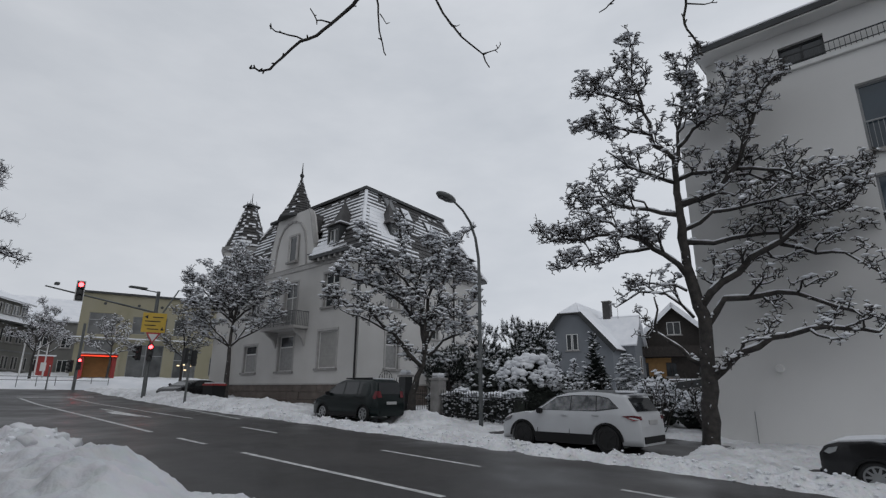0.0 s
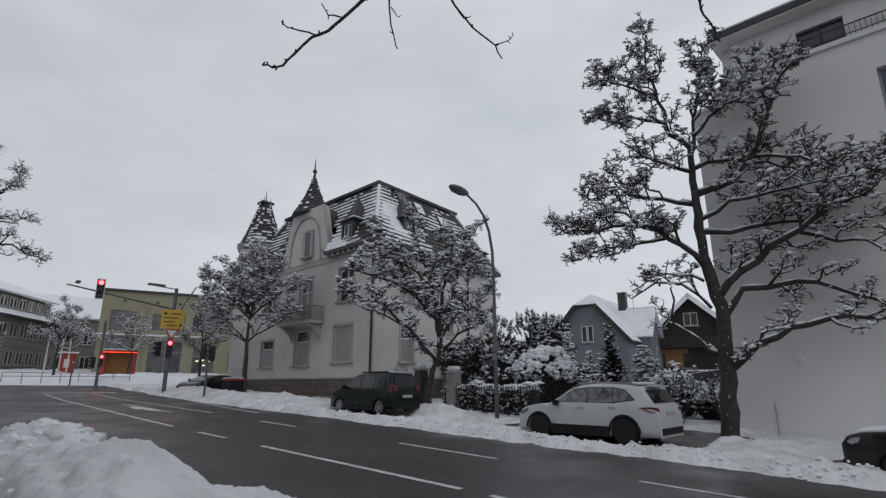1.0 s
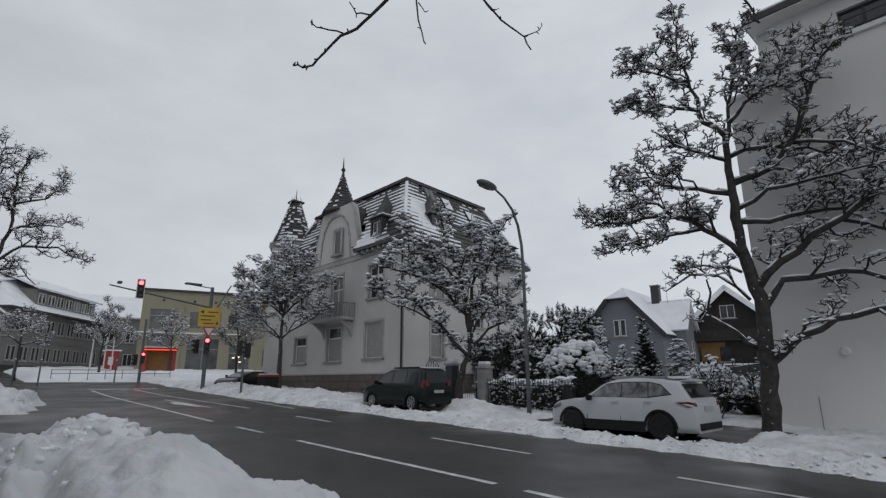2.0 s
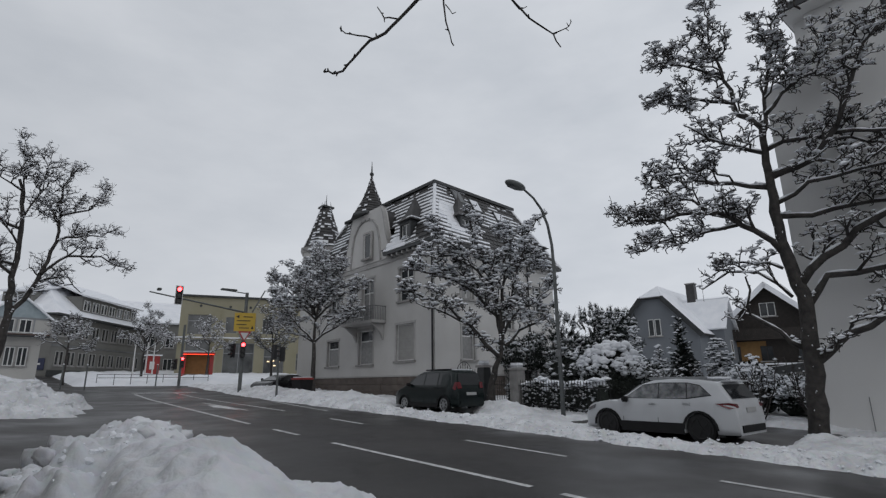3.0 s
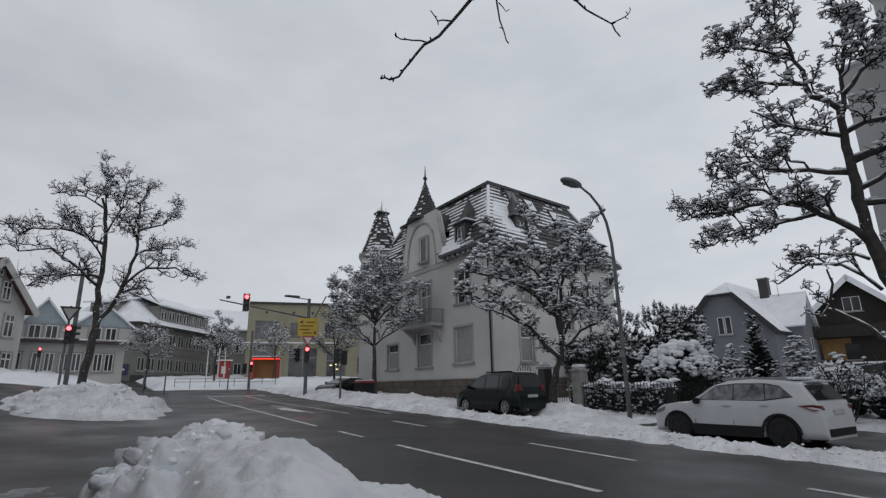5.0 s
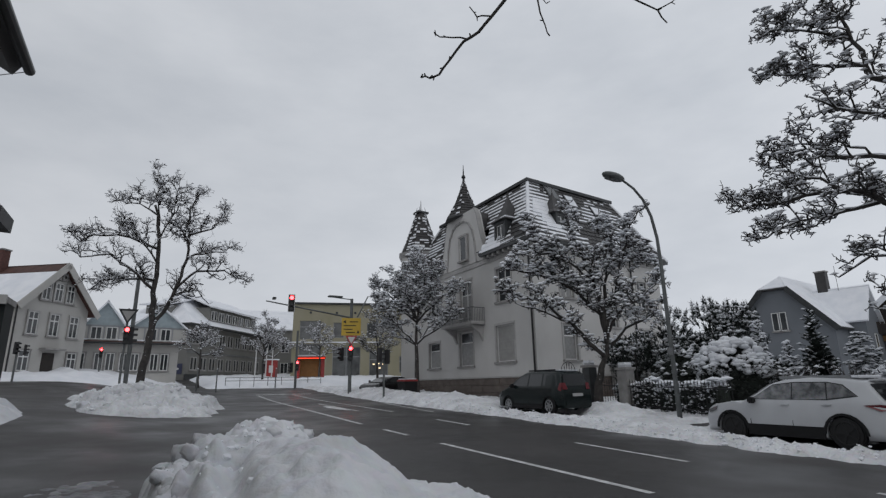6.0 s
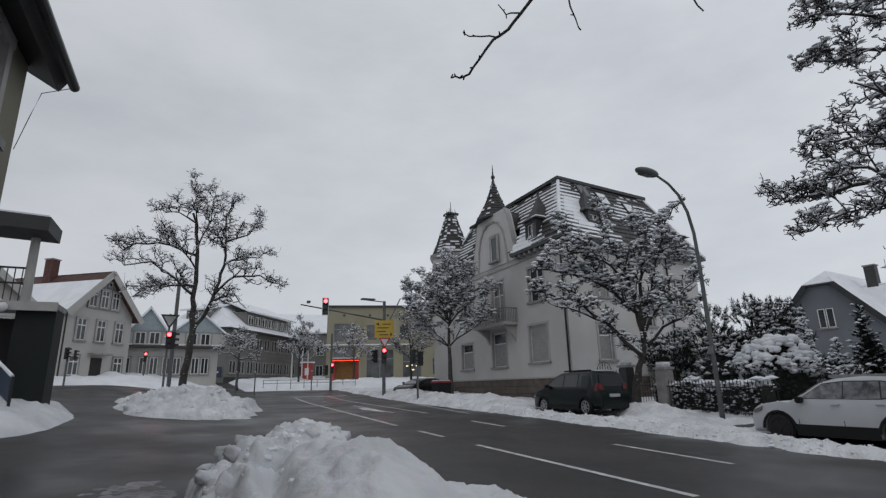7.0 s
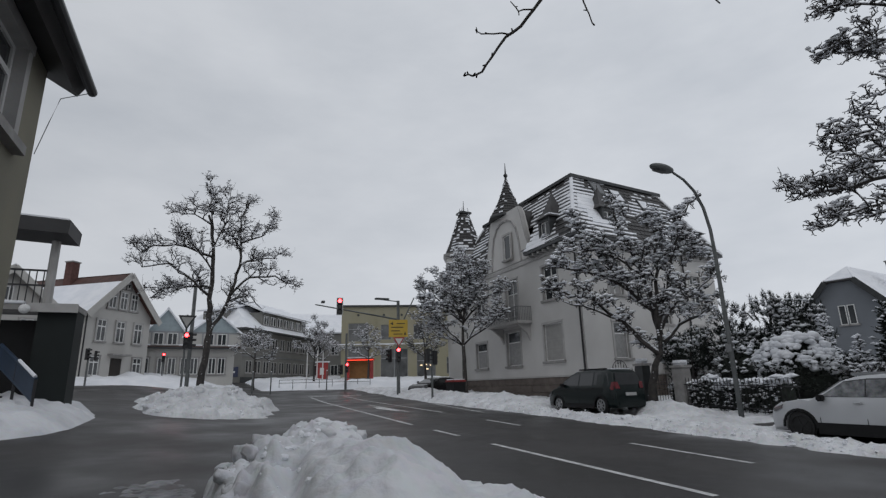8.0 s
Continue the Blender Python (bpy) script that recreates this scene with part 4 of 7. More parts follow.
OFFWHITE = mat("cream_plaster", (0.48, 0.47, 0.445), 0.85, var=0.06, scale=0.6, fine=30, bump=0.1, tone=(0.42, 0.41, 0.39))
GREYGREEN = mat("grey_green_plaster", (0.195, 0.192, 0.178), 0.85, var=0.08, scale=0.5, fine=30, bump=0.1)
BLUEGREY = mat("blue_grey_plaster", (0.17, 0.185, 0.205), 0.85, var=0.06, scale=0.5, fine=30, bump=0.1)
OCHRE = mat("ochre_plaster", (0.27, 0.15, 0.05), 0.85, var=0.08, bump=0.1)
DARKWOOD = mat("dark_stained_boards", (0.030, 0.023, 0.019), 0.7, var=0.2, scale=4, bump=0.3)
YELLOW = mat("pale_yellow_render", (0.30, 0.278, 0.20), 0.85, var=0.05, scale=0.4, bump=0.1, tone=(0.27, 0.25, 0.165))
PALEBLUE = mat("pale_blue_boards", (0.36, 0.43, 0.46), 0.7, var=0.08, bump=0.1)
BRICK = mat("dark_red_brick", (0.12, 0.05, 0.04), 0.85, var=0.2, scale=5, bump=0.3)
REDPAINT = mat("red_panel", (0.33, 0.028, 0.025), 0.4, var=0.08, bump=0.03)

# white house at the side street
wh = gabled("gabled_house", -6.7, 47.5, 53.6, 6.0, 13, 2.2, 7.75, 10.75, OFFWHITE, SLATE_R, "white plastered gabled house with snowy brown roof", 0.55, snow="part", rake=OFFWHITE)
I4 = Matrix.Identity(4)
for u in (-1.75, 0.0, 1.75):
    simple_window(wh, I4, u - 0.4, u + 0.4, 3.3, 4.9, "cross")
for u in (-1.05, 0.0, 1.05):
    simple_window(wh, I4, u - 0.34, u + 0.34, 5.85, 7.2, "cross")
for u in (-0.35, 0.35):
    simple_window(wh, I4, u - 0.16, u + 0.16, 7.55, 8.05 - 0.1, "none")
for u in (-2.0, 2.0):
    simple_window(wh, I4, u - 0.42, u + 0.42, 0.8, 2.2, "cross", surround=STONE_G)
dr = part("door", box(B(), -0.5, 0.5, -0.04, 0.05, 0.0, 2.1), DARKWOOD, wh, "brown house door with canopy")
part("canopy", box(B(), -0.9, 0.9, -0.6, -0.041, 2.3, 2.42), STONE_G, dr)
LS = pose(-3.0, 0, 0, 0, 0, -90)
for u in (-10.5, -8.0, -5.5, -3.0, -1.4):
    simple_window(wh, LS, u - 0.45, u + 0.45, 3.2, 4.8, "cross")
    simple_window(wh, LS, u - 0.45, u + 0.45, 0.8, 2.2, "cross", surround=STONE_G)
gutter_pipe(wh, (-3.13, -0.1, 0), (-3.13, -0.1, 5.4))
ch = part("chimney", box(B(), -0.75, -0.1, 4.6, 5.3, 6.8, 9.9), BRICK, wh, "red brick chimney")
part("chimney_cap", box(B(), -0.81, -0.04, 4.54, 5.36, 9.9, 10.0), STONE_G, ch)
wing = gabled("gabled_house", -13.4, 45.4, 30, 6.4, 8, 2.3, 7.6, 10.5, OFFWHITE, SLATE_R, "white gabled wing of a house with snow on its roof", 0.5, rake=OFFWHITE)
for u in (-1.3, 1.3):
    simple_window(wing, I4, u - 0.4, u + 0.4, 3.3, 4.7, "cross")
    simple_window(wing, I4, u - 0.4, u + 0.4, 0.8, 2.2, "cross")
simple_window(wing, I4, -0.25, 0.25, 5.9, 6.9, "double")

# low half-timbered house
low = thing("timbered_house", (-2.4, 53.0, 2.2), "low pale half-timbered house with snowy roof", "house", turn=8)
part("front_wall", box(B(), -4.6, 4.4, 0, 0.35, -1.5, 3.35), OFFWHITE, low)
part("side_wall", box(B(), 4.05, 4.4, 0.35, 9, -1.5, 3.35), OFFWHITE, low)
part("side_wall", box(B(), -4.6, -4.25, 0.35, 9, -1.5, 3.35), OFFWHITE, low)
part("roof", slab_poly(B(), [(-5.0, -0.5, 3.4), (4.8, -0.5, 3.4), (4.8, 4.6, 6.4), (-5.0, 4.6, 6.4)], 0.2), SLATE_R, low)
part("roof_snow", slab_poly(B(), [(-5.0, -0.4, 3.53), (4.8, -0.4, 3.53), (4.8, 4.6, 6.5), (-5.0, 4.6, 6.5)], 0.09), SNOW, low)
part("back_roof", slab_poly(B(), [(-5.0, 4.601, 6.4), (4.8, 4.601, 6.4), (4.8, 9.6, 3.4), (-5.0, 9.6, 3.4)], 0.2), SLATE_R, low)
part("gutter", cone(B(), (-5, -0.55, 3.28), (4.8, -0.55, 3.28), 0.08, 0.08, 8), LEAD, low)
for u in (-3.7, -2.9, -1.6, -0.8, 0.2, 1.0, 2.5, 3.3):
    simple_window(low, I4, u - 0.32, u + 0.32, 1.0, 2.45, "double", surround=STONE_G)
for gx, gw, apex in ((-1.5, 3.5, 6.7), (2.6, 5.0, 6.5)):
    part("dormer_gable", prism(B(), [(gx - gw / 2, 3.36), (gx + gw / 2, 3.36), (gx + gw / 2, 4.4), (gx, apex), (gx - gw / 2, 4.4)], (-0.25, 3.4)), OFFWHITE, low)
    part("boarding", prism(B(), [(gx - gw / 2 + 0.1, 4.75), (gx + gw / 2 - 0.1, 4.75), (gx, apex - 0.1)], (-0.30, -0.251)), PALEBLUE, low, "pale blue boarded gable top")
    for sg in (-1, 1):
        sl = (apex - 4.4) / (gw / 2)
        part("dormer_roof", slab_poly(B(), [(gx + sg * (gw / 2 + 0.35), -0.6, 4.4 - 0.35 * sl + 0.14), (gx, -0.6, apex + 0.14), (gx, 3.6, apex + 0.14), (gx + sg * (gw / 2 + 0.35), 3.6, 4.4 - 0.35 * sl + 0.14)], 0.13), SNOW, low, "snow-covered dormer roof")
    for du in (-0.55, 0.55):
        simple_window(low, pose(0, -0.27, 0), gx + du - 0.4, gx + du + 0.4, 3.55, 4.6, "double", surround=None)
    for du in (-gw / 2 + 0.06, -1.1, 0, 1.1, gw / 2 - 0.06):
        part("timber_post", box(B(), gx + du - 0.05, gx + du + 0.05, -0.275, -0.252, 3.4, 4.6), GREYFRAME, low)
    part("timber_rail", box(B(), gx - gw / 2, gx + gw / 2, -0.28, -0.2521, 4.602, 4.75), GREYFRAME, low)

# long grey-green school building
sc = thing("long_building", (3.4, 69.5, 2.6), "long grey-green two-storey building with snowy hipped roof", "building", turn=54)
SH, SL, SW = 6.6, 19.0, 9.0
part("front_wall", box(B(), 0, SL, 0, 0.35, -1.5, SH), GREYGREEN, sc)
part("end_wall", box(B(), 0, 0.35, 0.35, SW, -1.5, SH), GREYGREEN, sc)
part("end_wall", box(B(), SL - 0.35, SL, 0.35, SW, -1.5, SH), GREYGREEN, sc)
part("band", box(B(), -0.04, SL + 0.04, -0.05, -0.001, 3.2, 3.4), STEEL, sc)
part("plinth", box(B(), -0.05, SL + 0.05, -0.06, -0.002, -1.5, 0.7), LEAD, sc)
for i in range(9):
    for z0 in (1.2, 4.3):
        u = 1.5 + i * 2.0
        for du in (-0.36, 0.36):
            simple_window(sc, I4, u + du - 0.28, u + du + 0.28, z0, z0 + 1.5, "none", surround=None, frame_mat=TRIM)
EN = pose(0, 0, 0, 0, 0, -90)
for u in (-6.5, -4.2, -1.8):
    for z0 in (1.2, 4.3):
        simple_window(sc, EN, u - 0.4, u + 0.4, z0, z0 + 1.5, "double", surround=None)
bm = B()
k = [(-0.8, -0.8, SH), (SL + 0.8, -0.8, SH), (SL + 0.8, SW + 0.8, SH), (-0.8, SW + 0.8, SH), (4.0, SW / 2, SH + 4.6), (SL - 4, SW / 2, SH + 4.6)]
v = [bm.verts.new(p) for p in k]
for f in ((0, 1, 5, 4), (1, 2, 5), (2, 3, 4, 5), (3, 0, 4), (3, 2, 1, 0)):
    bm.faces.new([v[i] for i in f])
part("roof", bm, SNOW, sc, "hipped roof under snow")
part("eave", box(B(), -0.85, SL + 0.85, -0.85, SW + 0.85, SH - 0.2, SH - 0.004), LEAD, sc)
dm = part("dormer_band", box(B(), 4.2, SL - 2.5, 0.1, 4.0, SH + 0.3, SH + 2.5), GREYGREEN, sc, "long dormer with a row of windows")
part("dormer_roof", slab_poly(B(), [(3.6, -0.6, SH + 2.55), (SL - 2, -0.6, SH + 2.55), (SL - 2, 4.4, SH + 4.7), (3.6, 4.4, SH + 4.7)], 0.2), SNOW, dm)
for i in range(7):
    u = 5.2 + i * 1.75
    for du in (-0.34, 0.34):
        simple_window(dm, pose(0, 0.1, 0), u + du - 0.28, u + du + 0.28, SH + 0.9, SH + 2.1, "none", surround=None)
d2 = part("end_dormer", box(B(), 0.2, 3.0, 3.0, 6.0, SH + 0.2, SH + 2.5), GREYGREEN, sc)
part("dormer_roof", slab_poly(B(), [(-0.5, 2.5, SH + 2.5), (4.2, 2.5, SH + 3.7), (4.2, 6.5, SH + 3.7), (-0.5, 6.5, SH + 2.5)], 0.2), SNOW, d2)
for u in (-5.2, -3.8):
    simple_window(d2, EN @ pose(0, 0.2, 0), u - 0.4, u + 0.4, SH + 0.9, SH + 2.1, "double", surround=None)
SIGNBLUE = mat("dark_blue_sign", (0.02, 0.025, 0.07), 0.4, var=0.05, bump=0)
sg = part("name_board", box(B(), 0.3, 0.34, -4.2, -0.6, 1.0, 2.2, pose(-0.4, 4.5, -0.3)), SIGNBLUE, sc, "dark blue board with a pale line of writing")
part("writing_bar", box(B(), 0.285, 0.299, -3.8, -1.1, 1.5, 1.7, pose(-0.4, 4.5, -0.3)), WHITE, sg)

# pale patches in this glass colour stand in for reflections
REFLECTIONGLASS = mat("painted_reflection_glass", (0.12, 0.125, 0.125), 0.12, var=0.3, scale=0.7, bump=0.0, spec=0.7, tone=(0.05, 0.053, 0.055))
# yellow public building with a glazed left part
yb = thing("public_building", (15.6, 69.5, 2.4), "pale yellow flat-roofed building with large windows", "building", turn=-16)
YH, YL = 9.8, 26.0
yw = [(0.9, 3.6, 5.2, 7.6), (0.9, 3.6, 0.3, 4.6), (5.2, 6.6, 5.4, 7.4), (7.4, 8.8, 5.4, 7.4), (9.6, 11.0, 5.4, 7.4), (5.2, 8.8, 0.3, 4.2), (10.0, 12.5, 0.3, 3.6), (14.5, 16.0, 5.0, 7.0), (17.5, 19.0, 5.0, 7.0), (14.0, 20.0, 0.8, 3.0)]
wall(yb, "front_wall", I4, 0, YL, -1.5, YH, yw, 0.4, YELLOW)
part("end_wall", box(B(), 0, 0.4, 0.401, 14, -1.5, YH), YELLOW, yb)
part("end_wall", box(B(), YL - 0.4, YL, 0.401, 14, -1.5, YH), YELLOW, yb)
part("roof", box(B(), -0.3, YL + 0.3, -0.3, 14.3, YH, YH + 0.22), LEAD, yb, "thin dark flat roof edge")
for a, b, z0, z1 in yw:
    window(yb, I4, a, b, z0, z1, "cross" if b - a > 2 else "none", frame_mat=GREYFRAME, surround=None, sill=False, deep=0.2, glass=REFLECTIONGLASS)
for u in (2.2, 5.6, 8.0, 10.6, 13.0):
    part("vent", cone(B(), (u, -0.06, 8.7), (u, 0.0, 8.7), 0.16, 0.16, 10), LEAD, yb)
part("pier", box(B(), 3.9, 4.5, -0.25, -0.001, -1.5, 8.0), YELLOW, yb)
part("canopy", box(B(), -0.5, 12.0, -0.8, -0.26, 4.72, 4.84), SNOW, yb, "snow-covered canopy")

# grey terrace far down the cross street
ft = thing("far_terrace", (9.5, 92.0, 2.6), "grey terrace houses far down the street", "building", turn=-6)
part("front_wall", box(B(), 0, 26, 0, 0.4, -1.5, 8.5), GREYGREEN, ft)
part("roof", slab_poly(B(), [(-0.5, -0.5, 8.4), (26.5, -0.5, 8.4), (26.5, 5.5, 12.2), (-0.5, 5.5, 12.2)], 0.25), SNOW, ft)
part("end_wall", prism(B(), [(0.41, -1.5), (11, -1.5), (11, 8.5), (5.5, 12.0), (0.41, 8.5)], (0, 0.4), Matrix(((0, 1, 0, 0), (1, 0, 0, 0), (0, 0, 1, 0), (0, 0, 0, 1)))), GREYGREEN, ft)
for i in range(9):
    for z0 in (1.2, 4.6):
        simple_window(ft, I4, 1.2 + i * 2.7, 2.4 + i * 2.7, z0, z0 + 1.7, "double", surround=None)


# ---------------------------------------------------------------- trees
OCTA = [(1, 0, 0), (0, 1, 0), (-1, 0, 0), (0, -1, 0), (0, 0, 1), (0, 0, -0.6)]
OCTF = [(0, 1, 4), (1, 2, 4), (2, 3, 4), (3, 0, 4), (1, 0, 5), (2, 1, 5), (3, 2, 5), (0, 3, 5)]


def blob(V, F, p, rx, ry, rz, rnd):
    b, a = len(V), rnd.uniform(0, 1.5)
    c, s = math.cos(a), math.sin(a)
    for x, y, z in OCTA:
        k = rnd.uniform(0.8, 1.2)
        V.append((p.x + (x * c - y * s) * rx * k, p.y + (x * s + y * c) * ry * k, p.z + z * rz * k))
    F.extend(tuple(b + i for i in f) for f in OCTF)


class Wood:
    """Collects the wood and the snow of one tree."""

    def __init__(self, seed, snow=1.0, clump=1.0, twig=1.0, lump=1.0, fork=0.8):
        self.r = random.Random(seed)
        self.V, self.F, self.TV, self.TF, self.SV, self.SF = [], [], [], [], [], []
        self.snow, self.clump, self.twig = snow, clump, twig
        self.thick, self.crook, self.lump = 0.008 + 0.0125 * clump, 0.35 + 0.3 * clump, lump
        self.fork = fork

    def rv(self):
        return Vector((self.r.gauss(0, 1), self.r.gauss(0, 1), self.r.gauss(0, 1)))

    def path(self, a, b, n, wild, sag):
        """A crooked way from a to b."""
        out, side = [a.copy()], self.rv() * wild * 0.5
        for i in range(1, n + 1):
            k = i / n
            p = a.lerp(b, k) + side * math.sin(math.pi * k) + Vector((0, 0, sag * math.sin(math.pi * k)))
            if i < n:
                p += self.rv() * wild * 0.22
            out.append(p)
        return out

    def limb(self, pts, r0, r1, n=7, fine=False):
        V, F = (self.TV, self.TF) if fine else (self.V, self.F)
        radii = [r0 + (r1 - r0) * (i / (len(pts) - 1)) ** 0.8 for i in range(len(pts))]
        tube(V, F, pts, radii, n)
        for i in range(len(pts) - 1):
            d = pts[i + 1] - pts[i]
            if d.length < 1e-4 or abs(d.normalized().z) > 0.86 or self.r.random() > self.snow:
                continue
            ra, rb = max(radii[i], 0.012), max(radii[i + 1], 0.012)
            up = Vector((0, 0, 1))
            tube(self.SV, self.SF, [pts[i] + up * (ra * 0.80 + 0.006), pts[i].lerp(pts[i + 1], 0.5) + up * ((ra + rb) * 0.42 + 0.010), pts[i + 1] + up * (rb * 0.80 + 0.006)],
                 [ra * 0.38 + 0.005, ra * 0.50 + 0.015, rb * 0.38 + 0.005], 5)
        return radii

    def twigs(self, p, d, size, count):
        """A knot of short contorted twigs with snow lying on it."""
        r0 = self.thick
        for _ in range(max(1, int(count * self.twig + self.r.random()))):
            e = (d * 0.5 + self.rv() * 0.65 + Vector((0, 0, 0.15))).normalized()
            ln = size * self.r.uniform(0.6, 1.2)
            pts, q = [p], p
            for k in range(3):
                e = (e + self.rv() * self.crook + Vector((0, 0, 0.10))).normalized()
                q = q + e * ln / 3
                pts.append(q)
                if k and self.r.random() < 0.75 * self.clump + 0.2:
                    t2 = q + (self.rv() * 0.7 + Vector((0, 0, 0.25))).normalized() * ln * 0.42
                    tube(self.TV, self.TF, [q, t2], [r0 * 0.75, r0 * 0.5], 3)
            tube(self.TV, self.TF, pts, [r0, r0 * 0.9, r0 * 0.75, r0 * 0.5], 4 if self.clump > 0.5 else 3)
            if self.r.random() < self.snow * min(0.66, 0.08 + 0.34 * self.lump):
                s = self.r.uniform(0.03, 0.085) * self.lump
                blob(self.SV, self.SF, pts[2] + Vector((0, 0, s * 0.45 + r0)), s * 1.6, s * 1.2, s * 0.75, self.r)

    def bough(self, pts, r0, depth, spread, size):
        """A limb with boughs, branchlets and sprays on it."""
        radii = self.limb(pts, r0, max(0.012, r0 * 0.30), 7 if depth > 1 else 5)
        n = len(pts) - 1
        for i in range(1, n + 1):
            d = (pts[i] - pts[i - 1]).normalized()
            if depth <= 0:
                self.twigs(pts[i], d, size, 1.5)
                continue
            for s in range(2):
                if self.r.random() < (self.fork if i > n * 0.2 else 0.35):
                    out = d.cross(Vector((0, 0, 1)))
                    out = out.normalized() if out.length > 0.1 else self.rv().normalized()
                    out = out * (1 if (i + s) % 2 else -1)
                    e = (d * 0.6 + out * self.r.uniform(0.4, 1.0) + Vector((0, 0, self.r.uniform(-0.15, 0.75))) + self.rv() * 0.22).normalized()
                    ln = spread * (1.15 - 0.55 * i / n) * self.r.uniform(0.6, 1.15)
                    sub = self.path(pts[i], pts[i] + e * ln, 5 if depth > 1 else 3, ln * 0.26, ln * 0.06)
                    self.bough(sub, radii[i] * 0.5 + 0.010, depth - 1, spread * 0.46, size)
            if i > n * 0.4:
                self.twigs(pts[i], d, size, 0.7)

    def finish(self, tree, label_crown):
        raw("trunk", self.V, self.F, BARK, tree, smooth=True)
        c = raw("crown", self.TV, self.TF, BARK, tree, label_crown)
        c["kind"] = "stuff"
        s = raw("snow", self.SV, self.SF, SNOW, tree, "fresh snow lying along the boughs")
        s["kind"] = "stuff"


def tree(at, trunk, r, limbs, seed, label, spread=1.5, size=0.3, depth=2, snow=0.9, clump=1.0, twig=1.0, lift=0.0, lump=1.0, patches=0, fork=0.8):
    """trunk: points over the foot; limbs: (trunk point number, end over the foot, radius)."""
    t = thing("tree", at, label, "tree", "street trees")
    w = Wood(seed, snow, clump, twig, lump, fork)
    tp = [Vector(p) for p in trunk]
    fine = []
    for a, b in zip(tp[:-1], tp[1:]):
        fine += [a, a.lerp(b, 0.5) + w.rv() * 0.03]
    fine.append(tp[-1])
    radii = [r * 1.35] + [r * (1 - 0.62 * i / (len(fine) - 1)) for i in range(1, len(fine))]
    tube(w.V, w.F, fine, radii, 12)
    for _ in range(patches):
        k = w.r.random()
        i = min(len(fine) - 2, int(k * (len(fine) - 1) * 0.6))
        a = w.r.uniform(1.7, 4.6)
        c = fine[i].lerp(fine[i + 1], w.r.random()) + Vector((math.cos(a), math.sin(a), 0)) * radii[i + 1] * 0.97
        blob(w.SV, w.SF, c, w.r.uniform(0.012, 0.03), w.r.uniform(0.012, 0.03), w.r.uniform(0.02, 0.09), w.r)
    for i, end, lr in limbs:
        a, b = tp[i], Vector(end)
        ln = (b - a).length
        w.bough(w.path(a, b, max(5, int(ln / 0.5)), ln * 0.13, lift * ln), lr, depth, spread, size)
    w.finish(t, "bare twiggy crown carrying snow")
    return t


def gtree(x, y, *args, dz=0.0, **kw):
    return tree((x, y, gz(x, y) + dz), *args, **kw)


def limbed_tree(at, turn, trunk, r, limbs, seed, label, spread, size, snow, clump, twig, lump, patches, depth=2):
    """A tree grown along limbs traced to fit the camera's view: local x across, y in guessed depth. limbs: radius,
    depth at the tip, how densely it forks, points (across, height).
    """
    t = thing("tree", at, label, "tree", "street trees", turn=turn)
    w = Wood(seed, snow, clump, twig, lump)

    def crooked(pts, wild):
        out = [pts[0]]
        for a, b in zip(pts[:-1], pts[1:]):
            n = max(2, round((b - a).length / 0.42))
            out += [a.lerp(b, k / n) + w.rv() * wild * (0.4 if k == n else 1) for k in range(1, n + 1)]
        return out

    tp = crooked([Vector((u, 0, z)) for u, z in trunk], 0.022)
    radii = [r * (1 - 0.68 * i / (len(tp) - 1)) * w.r.uniform(0.95, 1.06) for i in range(len(tp))]
    radii[0] = r * 1.5
    tube(w.V, w.F, tp, radii, 14)
    for k, v in enumerate(w.V):
        w.V[k] = v + (v - Vector((0, 0, v.z))).normalized() * 0.03 * noise.noise(Vector((v.x * 9, v.y * 9, v.z * 3.5)))
    for _ in range(patches):
        i = int(w.r.random() ** 1.6 * (len(tp) - 2) * 0.7)
        a = w.r.uniform(2.6, 5.2)
        c = tp[i].lerp(tp[i + 1], w.r.random()) + Vector((math.cos(a), math.sin(a), 0)) * radii[i + 1] * 1.02
        blob(w.SV, w.SF, c, w.r.uniform(0.006, 0.018), w.r.uniform(0.006, 0.018), w.r.uniform(0.010, 0.05), w.r)
    for lr, tip, fork, pts in limbs:
        if lr > 0.075:
            # snow caught in the crotch of each stout limb
            e = Vector((pts[1][0] - pts[0][0], 0, pts[1][1] - pts[0][1])).normalized()
            for k in range(3):
                blob(w.SV, w.SF, Vector((pts[0][0], -lr * 0.6, pts[0][1])) + e * (0.12 + 0.1 * k) + Vector((0, 0, lr)), 0.07, 0.06, 0.05, w.r)
        w.fork, n = fork, len(pts) - 1
        w.bough(crooked([Vector((u, tip * (k / n) ** 1.2, z)) for k, (u, z) in enumerate(pts)], 0.05), lr, depth, spread, size)
    w.finish(t, "bare twiggy crown carrying snow")
    return t


